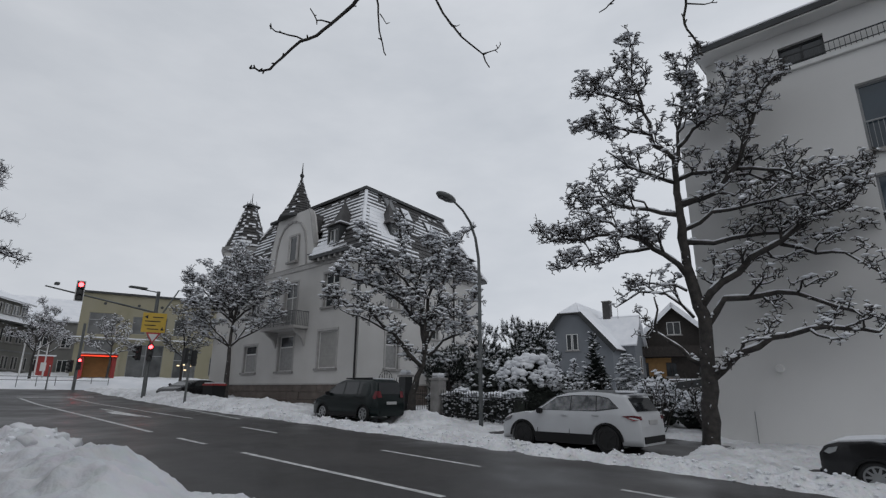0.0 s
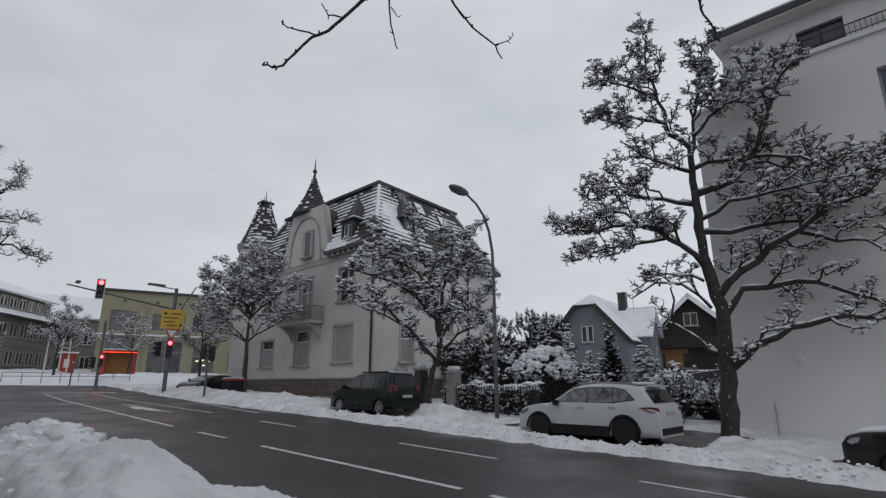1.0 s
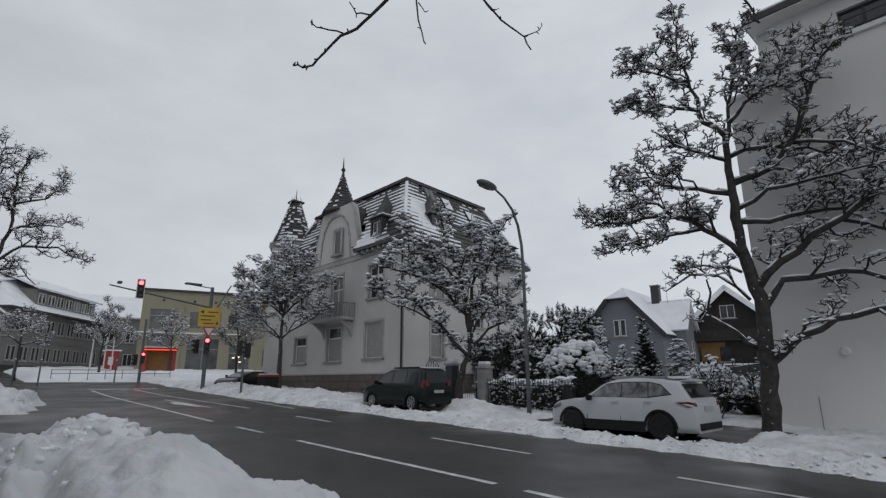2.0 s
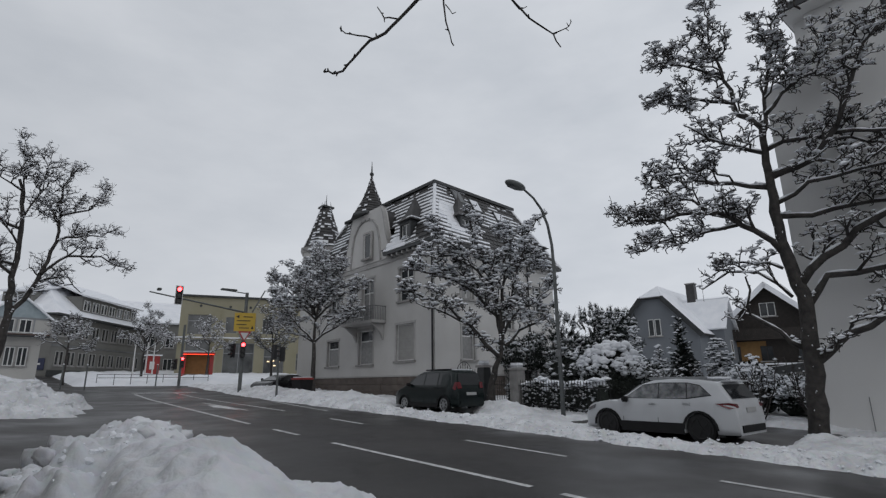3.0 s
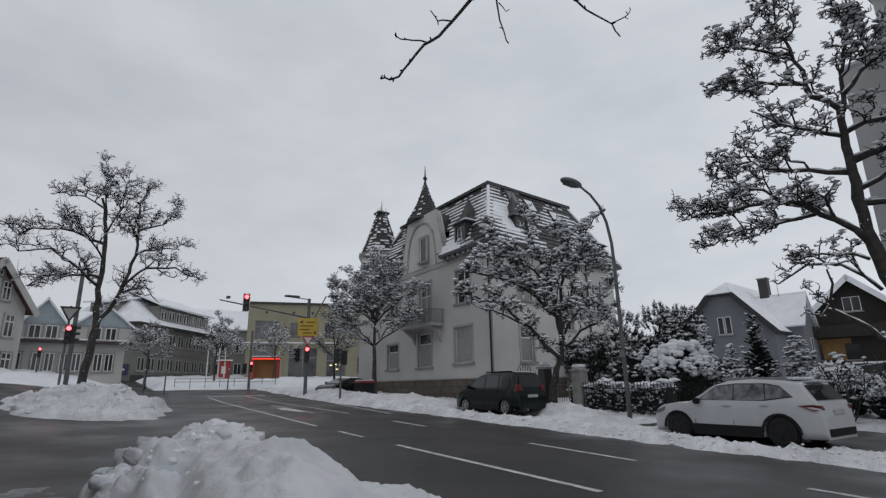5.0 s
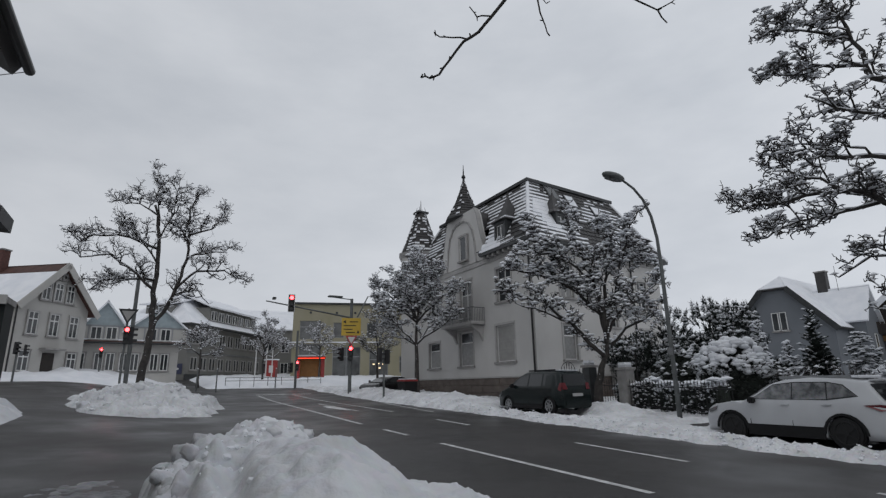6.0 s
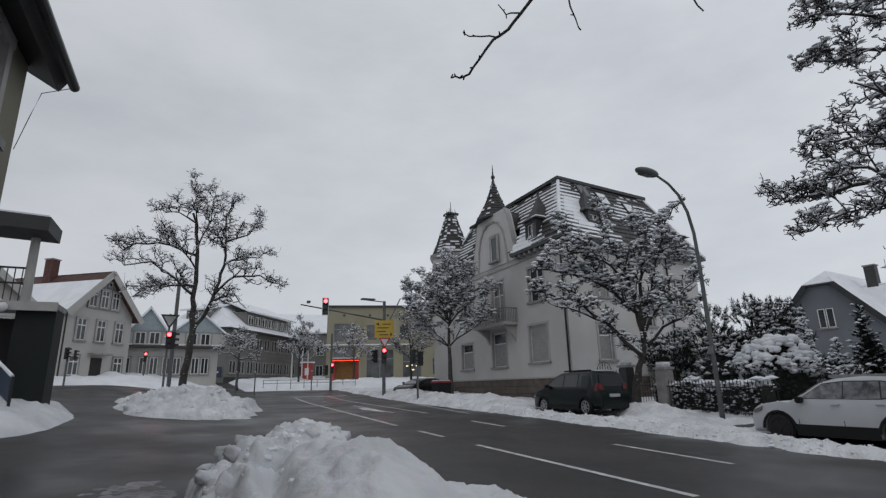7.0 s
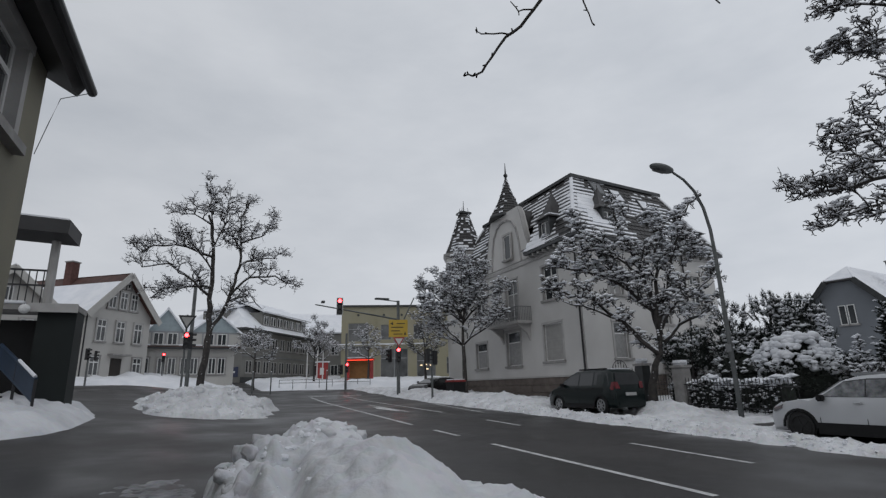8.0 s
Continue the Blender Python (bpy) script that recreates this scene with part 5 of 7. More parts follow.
# big pavement tree before the apartment block
limbed_tree((16.8, 4.95, gz(16.8, 4.95)), -73.6, [(-0.02, -0.2), (-0.02, 0.3), (0.11, 2.0), (0.18, 3.7), (-0.07, 4.8), (-0.16, 6.25), (-0.17, 7.75), (-0.12, 9.0)], 0.26, [
    (0.085, -0.3, 0.640, [(-0.12, 8.9), (-0.73, 9.94), (-1.03, 11.55), (-1.08, 13.0)]), (0.08, 0.4, 0.640, [(-0.12, 8.56), (0.06, 9.6), (0.46, 11.5), (0.60, 12.5)]),
    (0.10, -0.8, 0.680, [(-0.12, 4.95), (-0.74, 5.72), (-1.61, 6.43), (-3.1, 6.41), (-4.2, 6.4)]), (0.06, 0.3, 0.640, [(-1.61, 6.43), (-2.66, 7.2), (-3.4, 7.7)]), (0.055, -1.0, 0.640, [(-1.15, 5.99), (-2.58, 5.8), (-3.5, 5.5)]),
    (0.045, 0.6, 0.3, [(-0.21, 4.53), (-1.2, 4.9), (-2.0, 4.82)]), (0.08, -0.5, 0.15, [(-0.05, 2.3), (-0.52, 2.79), (-1.17, 3.22), (-1.13, 4.3)]), (0.05, 0.5, 0.25, [(-0.1, 3.7), (-0.79, 4.48), (-1.61, 4.64), (-2.4, 4.27)]),
    (0.08, 0.7, 0.680, [(-0.21, 6.99), (-1.52, 7.5), (-3.0, 8.3)]), (0.065, -0.8, 0.640, [(-0.15, 8.07), (-1.15, 8.55), (-2.1, 9.2)]), (0.06, 0.5, 0.680, [(-0.73, 9.94), (-1.71, 10.5), (-2.8, 10.8)]), (0.05, -0.4, 0.640, [(-0.96, 11.05), (-1.77, 11.5), (-2.6, 11.9)]),
    (0.13, -0.6, 0.38, [(0.12, 1.85), (0.5, 2.15), (0.99, 2.62), (1.8, 2.98), (2.68, 3.19), (3.48, 3.16), (4.1, 3.05)]), (0.11, 0.7, 0.50, [(0.2, 3.4), (0.83, 4.19), (1.75, 4.26), (2.63, 4.26), (3.5, 3.9), (4.3, 3.6)]),
    (0.13, -0.7, 0.640, [(0.12, 4.0), (0.77, 4.73), (1.56, 5.35), (2.4, 5.72), (3.13, 6.25), (4.0, 6.6), (4.3, 7.2)]), (0.06, -0.5, 0.600, [(2.4, 5.72), (3.21, 5.29), (3.81, 5.2), (4.5, 4.5)]),
    (0.11, -0.5, 0.640, [(-0.12, 7.3), (0.99, 7.56), (1.58, 8.35), (2.09, 9.46), (2.48, 10.5), (3.0, 11.0)]), (0.07, 0.9, 0.640, [(-0.12, 8.16), (0.76, 8.39), (1.99, 8.2), (3.0, 7.8)]), (0.06, -0.6, 0.640, [(1.57, 8.24), (2.7, 7.9), (3.5, 7.3)]),
    (0.07, 0.4, 0.680, [(0.03, 9.3), (0.79, 10.09), (1.45, 10.4), (1.85, 11.4)]), (0.08, 0.8, 0.640, [(-0.14, 6.06), (1.18, 6.08), (2.9, 6.14), (4.4, 6.0)]), (0.07, -0.9, 0.640, [(-0.17, 6.43), (0.75, 6.87), (1.97, 6.87), (3.4, 6.9)])],
    11, "tall street tree with snow-laden gnarled branches", 1.15, 0.21, 0.95, 0.72, 1.15, 1.1, 30)
# shorter crooked tree before the villa corner
limbed_tree((16.1, 16.6, gz(16.1, 16.6)), -44.1, [(-0.02, -0.2), (0.08, 1.03), (0.28, 1.74), (0.55, 2.27), (0.63, 2.95)], 0.2, [
    (0.110, -0.5, 0.78, [(0.48, 2.17), (-0.13, 2.8), (-0.88, 3.69), (-1.89, 4.57), (-3.04, 4.96), (-3.67, 5.09)]), (0.110, 0.5, 0.80, [(0.56, 2.7), (0.42, 3.94), (-0.38, 4.82), (-1.15, 5.47), (-2.3, 5.99), (-3.59, 6.25)]),
    (0.110, -0.4, 0.80, [(0.56, 3.19), (0.5, 4.31), (0.25, 5.46), (-0.26, 6.77), (-0.65, 8.11)]), (0.100, 0.6, 0.80, [(0.59, 3.69), (0.65, 4.95), (0.82, 5.98), (0.91, 7.3), (0.65, 7.98)]),
    (0.090, -0.3, 0.74, [(0.63, 2.95), (0.95, 4.44), (1.4, 5.98), (1.81, 7.3), (2.36, 8.25)]), (0.080, 0.5, 0.55, [(0.73, 2.66), (1.36, 3.32), (2.11, 3.63), (2.75, 4.06)]),
    (0.070, -0.6, 0.66, [(0.69, 3.19), (1.37, 4.19), (2.06, 4.44), (2.65, 4.94)]), (0.080, 0.2, 0.80, [(-0.26, 4.7), (-1.15, 6.25), (-1.94, 7.31), (-2.34, 7.98)]),
    (0.070, -0.8, 0.78, [(0.25, 5.46), (-0.64, 6.24), (-1.54, 6.64), (-2.7, 6.64)]), (0.060, 0.9, 0.75, [(0.82, 5.98), (1.41, 6.63), (1.93, 6.63), (2.43, 6.24)]),
    (0.060, -0.9, 0.60, [(-0.88, 3.69), (-1.51, 3.94), (-2.26, 4.25), (-3.02, 4.45)])],
    23, "low spreading street tree thick with snow", 0.92, 0.21, 1.0, 0.8, 1.1, 1.35, 14)
# smaller tree nearer the junction
gtree(14.3, 29.8, [(0, 0, -0.2), (0, 0.02, 1.6), (-0.02, 0.05, 3.2), (0, 0.0, 4.6)], 0.17, [
    (2, (-1.6, 1.9, 4.6), 0.07), (2, (1.6, -1.8, 5.0), 0.07), (3, (-2.0, 1.2, 5.9), 0.08), (3, (-1.0, 0.8, 7.6), 0.08), (3, (0.1, 0.0, 8.6), 0.08), (3, (1.1, -0.8, 7.9), 0.08), (3, (2.0, -1.5, 6.6), 0.08),
    (3, (-1.3, -1.3, 6.6), 0.07), (3, (1.3, 1.3, 6.8), 0.07), (2, (-2.2, 0.6, 5.2), 0.06), (3, (-1.9, 1.8, 6.9), 0.07), (3, (0.9, 0.8, 8.2), 0.06), (3, (-0.5, -1.2, 7.9), 0.06), (2, (2.0, -0.8, 5.4), 0.06)], 31, "round young street tree thick with snow", 1.2, 0.24, 2, 1.0, 0.55, 1.15, 0.06, 1.35, 10, 0.80)
# bare tree on the traffic island
limbed_tree((-0.45, 27.4, gz(-0.45, 27.4)), 1.0, [(-0.1, -0.1), (-0.01, 0.79), (0.12, 2.06), (0.21, 3.37), (0.15, 4.17), (0.14, 5.82), (0.06, 7.8), (-0.25, 9.2)], 0.175, [
    (0.111, 0.3, 0.45, [(0.2, 3.3), (0.96, 5.02), (1.36, 6.75), (1.3, 8.81), (1.53, 10.1)]), (0.072, -0.8, 0.62, [(0.12, 5.12), (-0.6, 5.77), (-1.77, 6.5), (-2.8, 6.2)]), (0.068, 0.6, 0.62, [(0.07, 7.08), (-1.12, 7.55), (-2.57, 7.5), (-3.0, 7.2)]),
    (0.060, 1.6, 0.62, [(0.14, 5.54), (-0.95, 5.62), (-2.03, 5.6), (-2.5, 5.2)]), (0.051, 0.1, 0.8, [(0.0, 8.2), (-0.15, 9.4), (-0.2, 10.5)]), (0.043, -0.5, 0.62, [(-0.03, 8.67), (-0.89, 9.1), (-1.4, 8.9)]), (0.068, -0.8, 0.62, [(1.02, 5.25), (1.8, 6.1), (3.0, 6.2), (3.6, 5.8)]), (0.060, 0.7, 0.62, [(1.36, 6.75), (2.27, 7.2), (3.0, 7.4)]),
    (0.051, -0.4, 0.62, [(1.36, 7.92), (2.3, 8.3), (2.7, 9.1)]), (0.043, 1.2, 0.62, [(0.85, 4.88), (2.0, 5.3), (2.6, 4.8)]), (0.043, -1.0, 0.62, [(0.08, 7.51), (0.56, 8.73), (0.61, 9.8)]), (0.043, 1.4, 0.62, [(1.36, 7.62), (0.85, 8.46), (0.5, 8.6)]), (0.043, -1.5, 0.62, [(0.1, 6.4), (-0.6, 7.2), (-1.5, 8.2)])],
    41, "bare leaning tree on the traffic island dusted with snow", 1.0, 0.33, 0.9, 0.06, 1.0, 0.8, 40)
# small snowy trees beyond the junction
for x, y, h, wd, seed in ((14.7, 53.0, 5.9, 1.9, 51), (10.0, 57.1, 6.6, 2.0, 52), (3.5, 49.6, 4.8, 1.7, 53), (15.4, 39.1, 6.1, 1.7, 54), (12.3, 64.0, 6.4, 2.0, 55)):
    gtree(x, y, [(0, 0, -0.2), (0, 0, 1.4), (0, 0, 2.6), (0, 0, 3.4)], 0.12, [
        (2, (-wd, 0.4, h * 0.62), 0.06), (2, (wd, -0.3, h * 0.60), 0.06), (3, (-wd * 0.6, -0.8, h * 0.88), 0.06), (3, (wd * 0.55, 0.9, h * 0.9), 0.06), (3, (0, 0, h), 0.06), (3, (0.3, -wd * 0.8, h * 0.7), 0.05)],
          seed, "small round tree white with snow", 0.95, 0.28, 2, 0.9, 0.2, 0.6, 0.05, 0.9)

# twigs of a tree overhead, hanging into the view
over = thing("overhanging_branch", (0.9, 2.2, 5.6), "thin bare dark branches hanging overhead", "branch")
ov = Wood(5, 0.0)


def hang(pts, r0, r1):
    ps = [Vector(p) - Vector((0.9, 2.2, 5.6)) for p in pts]
    fine = [ps[0]]
    for a, b in zip(ps[:-1], ps[1:]):
        fine += [a.lerp(b, 0.5) + ov.rv() * 0.006, b]
    tube(ov.V, ov.F, fine, [r0 + (r1 - r0) * i / (len(fine) - 1) for i in range(len(fine))], 6)
    for p in fine[2:]:
        if ov.r.random() < 0.6:
            e = (ov.rv() * 0.6 + Vector((0, 0, 0.3))).normalized()
            tube(ov.V, ov.F, [p, p + e * 0.03], [r1 * 1.3, r1 * 0.8], 5)


hang([(1.6, 2.4, 6.2), (2.03, 2.70, 4.56), (1.98, 2.76, 4.46), (1.86, 2.85, 4.27), (1.78, 2.90, 4.15), (1.68, 2.95, 4.07), (1.59, 3.01, 3.92), (1.52, 3.04, 3.80), (1.46, 3.07, 3.77), (1.405, 3.10, 3.775)], 0.017, 0.006)
hang([(1.71, 2.94, 4.09), (1.61, 3.00, 4.11), (1.53, 3.04, 4.115), (1.49, 3.05, 4.15)], 0.007, 0.004)
hang([(1.86, 2.85, 4.28), (1.77, 2.90, 4.275), (1.72, 2.92, 4.36)], 0.007, 0.004)
hang([(1.9, 2.4, 6.2), (2.12, 2.66, 4.58), (2.14, 2.65, 4.42), (2.15, 2.64, 4.27), (2.17, 2.62, 4.16), (2.19, 2.60, 4.06)], 0.010, 0.004)
hang([(2.15, 2.64, 4.42), (2.19, 2.61, 4.34)], 0.005, 0.003)
hang([(2.2, 2.0, 6.2), (2.45, 2.36, 4.62), (2.50, 2.31, 4.46), (2.56, 2.24, 4.32), (2.63, 2.16, 4.19), (2.70, 2.08, 4.09), (2.72, 2.04, 3.97)], 0.011, 0.005)
hang([(2.69, 2.08, 4.09), (2.74, 2.00, 4.11), (2.77, 1.97, 4.16)], 0.005, 0.003)
hang([(2.50, 2.31, 4.46), (2.55, 2.26, 4.34), (2.58, 2.21, 4.35)], 0.005, 0.003)
hang([(2.7, 1.2, 6.0), (3.19, 1.18, 4.45), (3.15, 1.27, 4.36), (3.12, 1.34, 4.31)], 0.008, 0.004)
hang([(2.8, 0.9, 6.0), (3.31, 0.80, 4.28), (3.30, 0.83, 4.10), (3.30, 0.82, 4.00), (3.31, 0.77, 3.86), (3.31, 0.75, 3.77)], 0.011, 0.005)
hang([(3.31, 0.80, 4.20), (3.33, 0.70, 4.15), (3.34, 0.63, 4.13)], 0.006, 0.003)
raw("branch", ov.V, ov.F, BARK, over, smooth=True)


# ---------------------------------------------------------------- evergreens and hedges
def sprays(V, F, SV, SF, p, d, ln, rnd, dens=10, snow=0.8):
    """A conifer bough: a drooping spray of needle fans with snow on it."""
    side = d.cross(Vector((0, 0, 1)))
    side = side.normalized() if side.length > 1e-3 else Vector((1, 0, 0))
    for i in range(dens):
        k = (i + rnd.random()) / dens
        q = p + d * ln * k + Vector((0, 0, -0.18 * ln * k * k))
        wd = 0.30 * ln * (1.1 - 0.75 * k)
        for sgn in (-1, 1):
            e = q + side * sgn * wd * rnd.uniform(0.6, 1.1) + d * wd * 0.5 + Vector((0, 0, rnd.uniform(-0.10, 0.03) * ln))
            b = len(V)
            w = 0.05 + 0.03 * ln
            n = Vector((0, 0, w * 0.35))
            V.extend((q - d * w, q + d * w, e + d * w * 0.3, e - d * w * 0.3, q + n, e + n * 0.4))
            F.extend(((b, b + 3, b + 5, b + 4), (b + 1, b + 4, b + 5, b + 2), (b, b + 1, b + 2, b + 3), (b + 2, b + 5, b + 3)))
            if rnd.random() < snow:
                s = rnd.uniform(0.05, 0.10) * (0.6 + 0.5 * ln)
                blob(SV, SF, q.lerp(e, 0.5) + Vector((0, 0, s * 0.55)), s * 1.5, s * 1.2, s * 0.7, rnd)


def conifer(x, y, h, r, seed, label, snow=0.8, tiers=12, droop=0.25, z=None):
    t = thing("conifer", (x, y, (gz(x, y) if z is None else z)), label, "conifer", "garden conifers")
    rnd = random.Random(seed)
    V, F, SV, SF = [], [], [], []
    for j in range(tiers):
        n = max(5, int(10 * (1 - j / tiers) + 5))
        for i in range(n):
            k = min(0.97, max(0.0, (j + rnd.gauss(0, 1.1)) / tiers))
            a = rnd.uniform(0, 2 * math.pi)
            ln = r * (1 - k) ** 0.6 * rnd.uniform(0.55, 1.15) + 0.14
            d = Vector((math.cos(a), math.sin(a), -droop + 0.5 * k)).normalized()
            sprays(V, F, SV, SF, Vector((0, 0, 0.25 + (h - 0.35) * (k + rnd.uniform(0, 0.5) / tiers))), d, ln, rnd, max(4, int(7 * (1 - k) + 3)), snow)
    part("trunk", cone(B(), (0, 0, -0.3), (0, 0, h * 0.97), 0.10, 0.015, 8), BARK, t)
    o = raw("needles", V, F, CONIFER, t)
    o["kind"] = "stuff"
    o = raw("snow", SV, SF, SNOW, t, "clumps of snow on the needles")
    o["kind"] = "stuff"
    return t


def shrub(at, r, h, seed, label, snow_cap=True, n=1500, leaf=0.07, snow=0.5, name="shrub"):
    """A dense evergreen: leaves over an uneven dome, clods of snow on the top."""
    t = thing(name, at, label, "shrub", "garden shrubs")
    rnd = random.Random(seed)
    V, F, SV, SF = [], [], [], []
    for i in range(n):
        u, a = rnd.uniform(-0.35, 1), rnd.uniform(0, 2 * math.pi)
        c = math.sqrt(max(0, 1 - u * u))
        d = Vector((math.cos(a) * c, math.sin(a) * c, u))
        k = ((0.80 if not snow_cap else 0.78 if u > 0.3 else 0.92) + (0.10 if snow_cap else 0.25) * rnd.random()) * (1 + 0.14 * noise.noise(d * 2.3 + Vector((seed, 0, 0))))
        p = Vector((d.x * r * k, d.y * r * k, h * 0.45 + d.z * h * 0.55 * k))
        e = (d + Vector((rnd.gauss(0, 0.5), rnd.gauss(0, 0.5), rnd.gauss(0, 0.5)))).normalized()
        s = e.cross(Vector((0, 0, 1)))
        s = s.normalized() if s.length > 1e-3 else Vector((1, 0, 0))
        b, ll = len(V), leaf * rnd.uniform(0.7, 1.5)
        V.extend((p, p + s * ll * 0.6 + e * ll, p + e * ll * 2.2, p - s * ll * 0.6 + e * ll, p + e * ll + s.cross(e) * ll * 0.3))
        F.extend(((b, b + 1, b + 4), (b + 1, b + 2, b + 4), (b + 2, b + 3, b + 4), (b + 3, b, b + 4)))
        if rnd.random() < (snow if u > 0.15 else snow * 0.12):
            q = rnd.uniform(0.06, 0.16) * (0.7 + 0.3 * r)
            blob(SV, SF, p + Vector((0, 0, 0.04)), q * 1.3, q * 1.1, q * 0.7, rnd)
    bm = B()
    bmesh.ops.create_icosphere(bm, subdivisions=3, radius=1)
    for v in bm.verts:
        k = 0.84 + 0.10 * noise.noise(v.co * 2.5)
        v.co = Vector((v.co.x * r * k, v.co.y * r * k, max(-0.2, h * 0.45 + v.co.z * h * 0.55 * k)))
    part("inner_wood", bm, HEDGE, t)
    o = raw("leaves", V, F, HEDGE, t)
    o["kind"] = "stuff"
    if snow_cap:
        bm = B()
        for i in range(520):
            u = 1 - 1.25 * (i + 0.5) / 520
            c, an = math.sqrt(max(0.0, 1 - u * u)), i * 2.39996 + rnd.gauss(0, 0.15)
            d = Vector((math.cos(an) * c, math.sin(an) * c, u))
            if u < 0.05 + 0.5 * noise.noise(d * 2.4 + Vector((3, 0, 0))):
                continue
            k, q = 0.88 + 0.13 * noise.noise(d * 3.1) + rnd.uniform(-0.02, 0.03), r * rnd.uniform(0.05, 0.125) * (0.85 + 0.3 * u)
            m = Matrix.Translation((d.x * r * k, d.y * r * k, h * 0.45 + d.z * h * 0.55 * k + 0.03)) @ Matrix.Rotation(an, 4, "Z") @ Matrix.Diagonal((q, q * rnd.uniform(1.0, 1.45), q * rnd.uniform(0.6, 0.85), 1))
            lump = bmesh.ops.create_icosphere(bm, subdivisions=2, radius=1, matrix=m)
            for v in lump["verts"]:
                v.co += Vector((0, 0, 1)) * 0.03 * noise.noise(v.co * 7)
        for f in bm.faces:
            f.smooth = True
        part("snow_cap", bm, SNOW, t, "thick lumpy cap of snow")
    if SV:
        o = raw("snow", SV, SF, SNOW, t)
        o["kind"] = "stuff"
    return t


def gs(x, y, *a, **k):
    return shrub((x, y, gz(x, y)), *a, **k)


gs(20.2, 13.3, 1.5, 2.9, 61, "large round evergreen capped with lumpy snow", n=2600, snow=0.0)
gs(20.6, 15.6, 1.4, 2.6, 62, "evergreen shrub speckled with snow", False, snow=0.25)
gs(21.6, 12.0, 0.8, 2.0, 63, "evergreen shrub under heavy snow", False, snow=0.5)
gs(22.6, 8.6, 1.0, 1.9, 64, "low spreading evergreen under snow", False, snow=0.9)
gs(22.2, 7.0, 0.8, 1.4, 65, "low snowy garden shrub", False, snow=0.8)


def pine(x, y, h, r, seed, label, snow=0.6):
    """A bushy pine: upswept tufts of needles in uneven masses, snow caught in them."""
    t = thing("pine", (x, y, gz(x, y)), label, "pine", "garden pines")
    rnd = random.Random(seed)
    V, F, SV, SF, WV, WF = [], [], [], [], [], []
    lobes = [(0.0, 0.0, h * 0.80, r * 0.55)] + [(math.cos(a) * r * rnd.uniform(0.4, 0.75), math.sin(a) * r * rnd.uniform(0.4, 0.75), h * rnd.uniform(0.3, 0.78), r * rnd.uniform(0.4, 0.62)) for a in [k * 0.9 + rnd.random() for k in range(9)]]
    for cx, cy, cz, lr in lobes:
        tube(WV, WF, [Vector((0, 0, cz * 0.45)), Vector((cx * 0.5, cy * 0.5, cz * 0.75)), Vector((cx, cy, cz))], [0.06, 0.04, 0.02], 5)
        for _ in range(int(60 * lr / 0.8) + 14):
            d = Vector((rnd.gauss(0, 1), rnd.gauss(0, 1), rnd.gauss(0.15, 0.9))).normalized()
            p = Vector((cx, cy, cz)) + Vector((d.x * lr, d.y * lr, d.z * lr * 0.9)) * rnd.uniform(0.55, 1.05)
            up = (d * 0.55 + Vector((0, 0, 0.9))).normalized()
            ln = rnd.uniform(0.16, 0.34)
            for k in range(15):
                e = (up * 0.8 + Vector((rnd.gauss(0, 0.55), rnd.gauss(0, 0.55), rnd.gauss(0, 0.45)))).normalized()
                s = e.cross(Vector((0.3, 0.2, 1))).normalized() * 0.017
                n = s.cross(e) * 0.8
                b = len(V)
                q = p + up * ln * (k / 15 - 0.3)
                V.extend((q - s, q + s, q + n, q + e * ln * 0.75))
                F.extend(((b, b + 1, b + 3), (b + 1, b + 2, b + 3), (b + 2, b, b + 3)))
            if d.z > -0.3 and rnd.random() < snow:
                q = rnd.uniform(0.07, 0.15)
                blob(SV, SF, p + up * ln * 0.35, q * 1.1, q * 1.0, q * 0.75, rnd)
    part("trunk", cone(B(), (0, 0, -0.3), (0, 0, h * 0.8), 0.11, 0.03, 8), BARK, t)
    o = raw("limbs", WV, WF, BARK, t)
    o = raw("needles", V, F, CONIFER, t)
    o["kind"] = "stuff"
    o = raw("snow", SV, SF, SNOW, t, "clumps of snow in the needles")
    o["kind"] = "stuff"
    return t


for x, y, h, r, s, sn in ((21.2, 16.6, 4.6, 1.6, 71, 0.8), (22.0, 15.2, 5.0, 1.5, 72, 0.8), (22.9, 14.5, 4.8, 1.4, 73, 0.8), (19.9, 17.8, 3.2, 1.6, 74, 0.6), (21.4, 14.4, 3.3, 1.3, 70, 0.6)):
    pine(x, y, h, r, s, "bushy dark pine with snow in its boughs", sn)
for x, y, h, r, s, lab, sn in ((22.3, 13.3, 3.7, 0.5, 75, "slim conifer with snowy tip", 0.8), (21.9, 10.95, 3.9, 0.78, 76, "dark columnar conifer with little snow", 0.14),
                              (21.4, 11.7, 2.7, 0.5, 77, "slim columnar conifer covered in snow", 0.9), (23.1, 10.0, 3.1, 0.9, 78, "conifer with drooping snow-laden boughs", 1.0), (24.0, 9.1, 2.4, 0.9, 79, "conifer with drooping snow-laden boughs", 1.0)):
    conifer(x, y, h, r, s, lab, sn, 24 if h > 3 else 14, 0.35 if sn > 0.9 else -0.45)


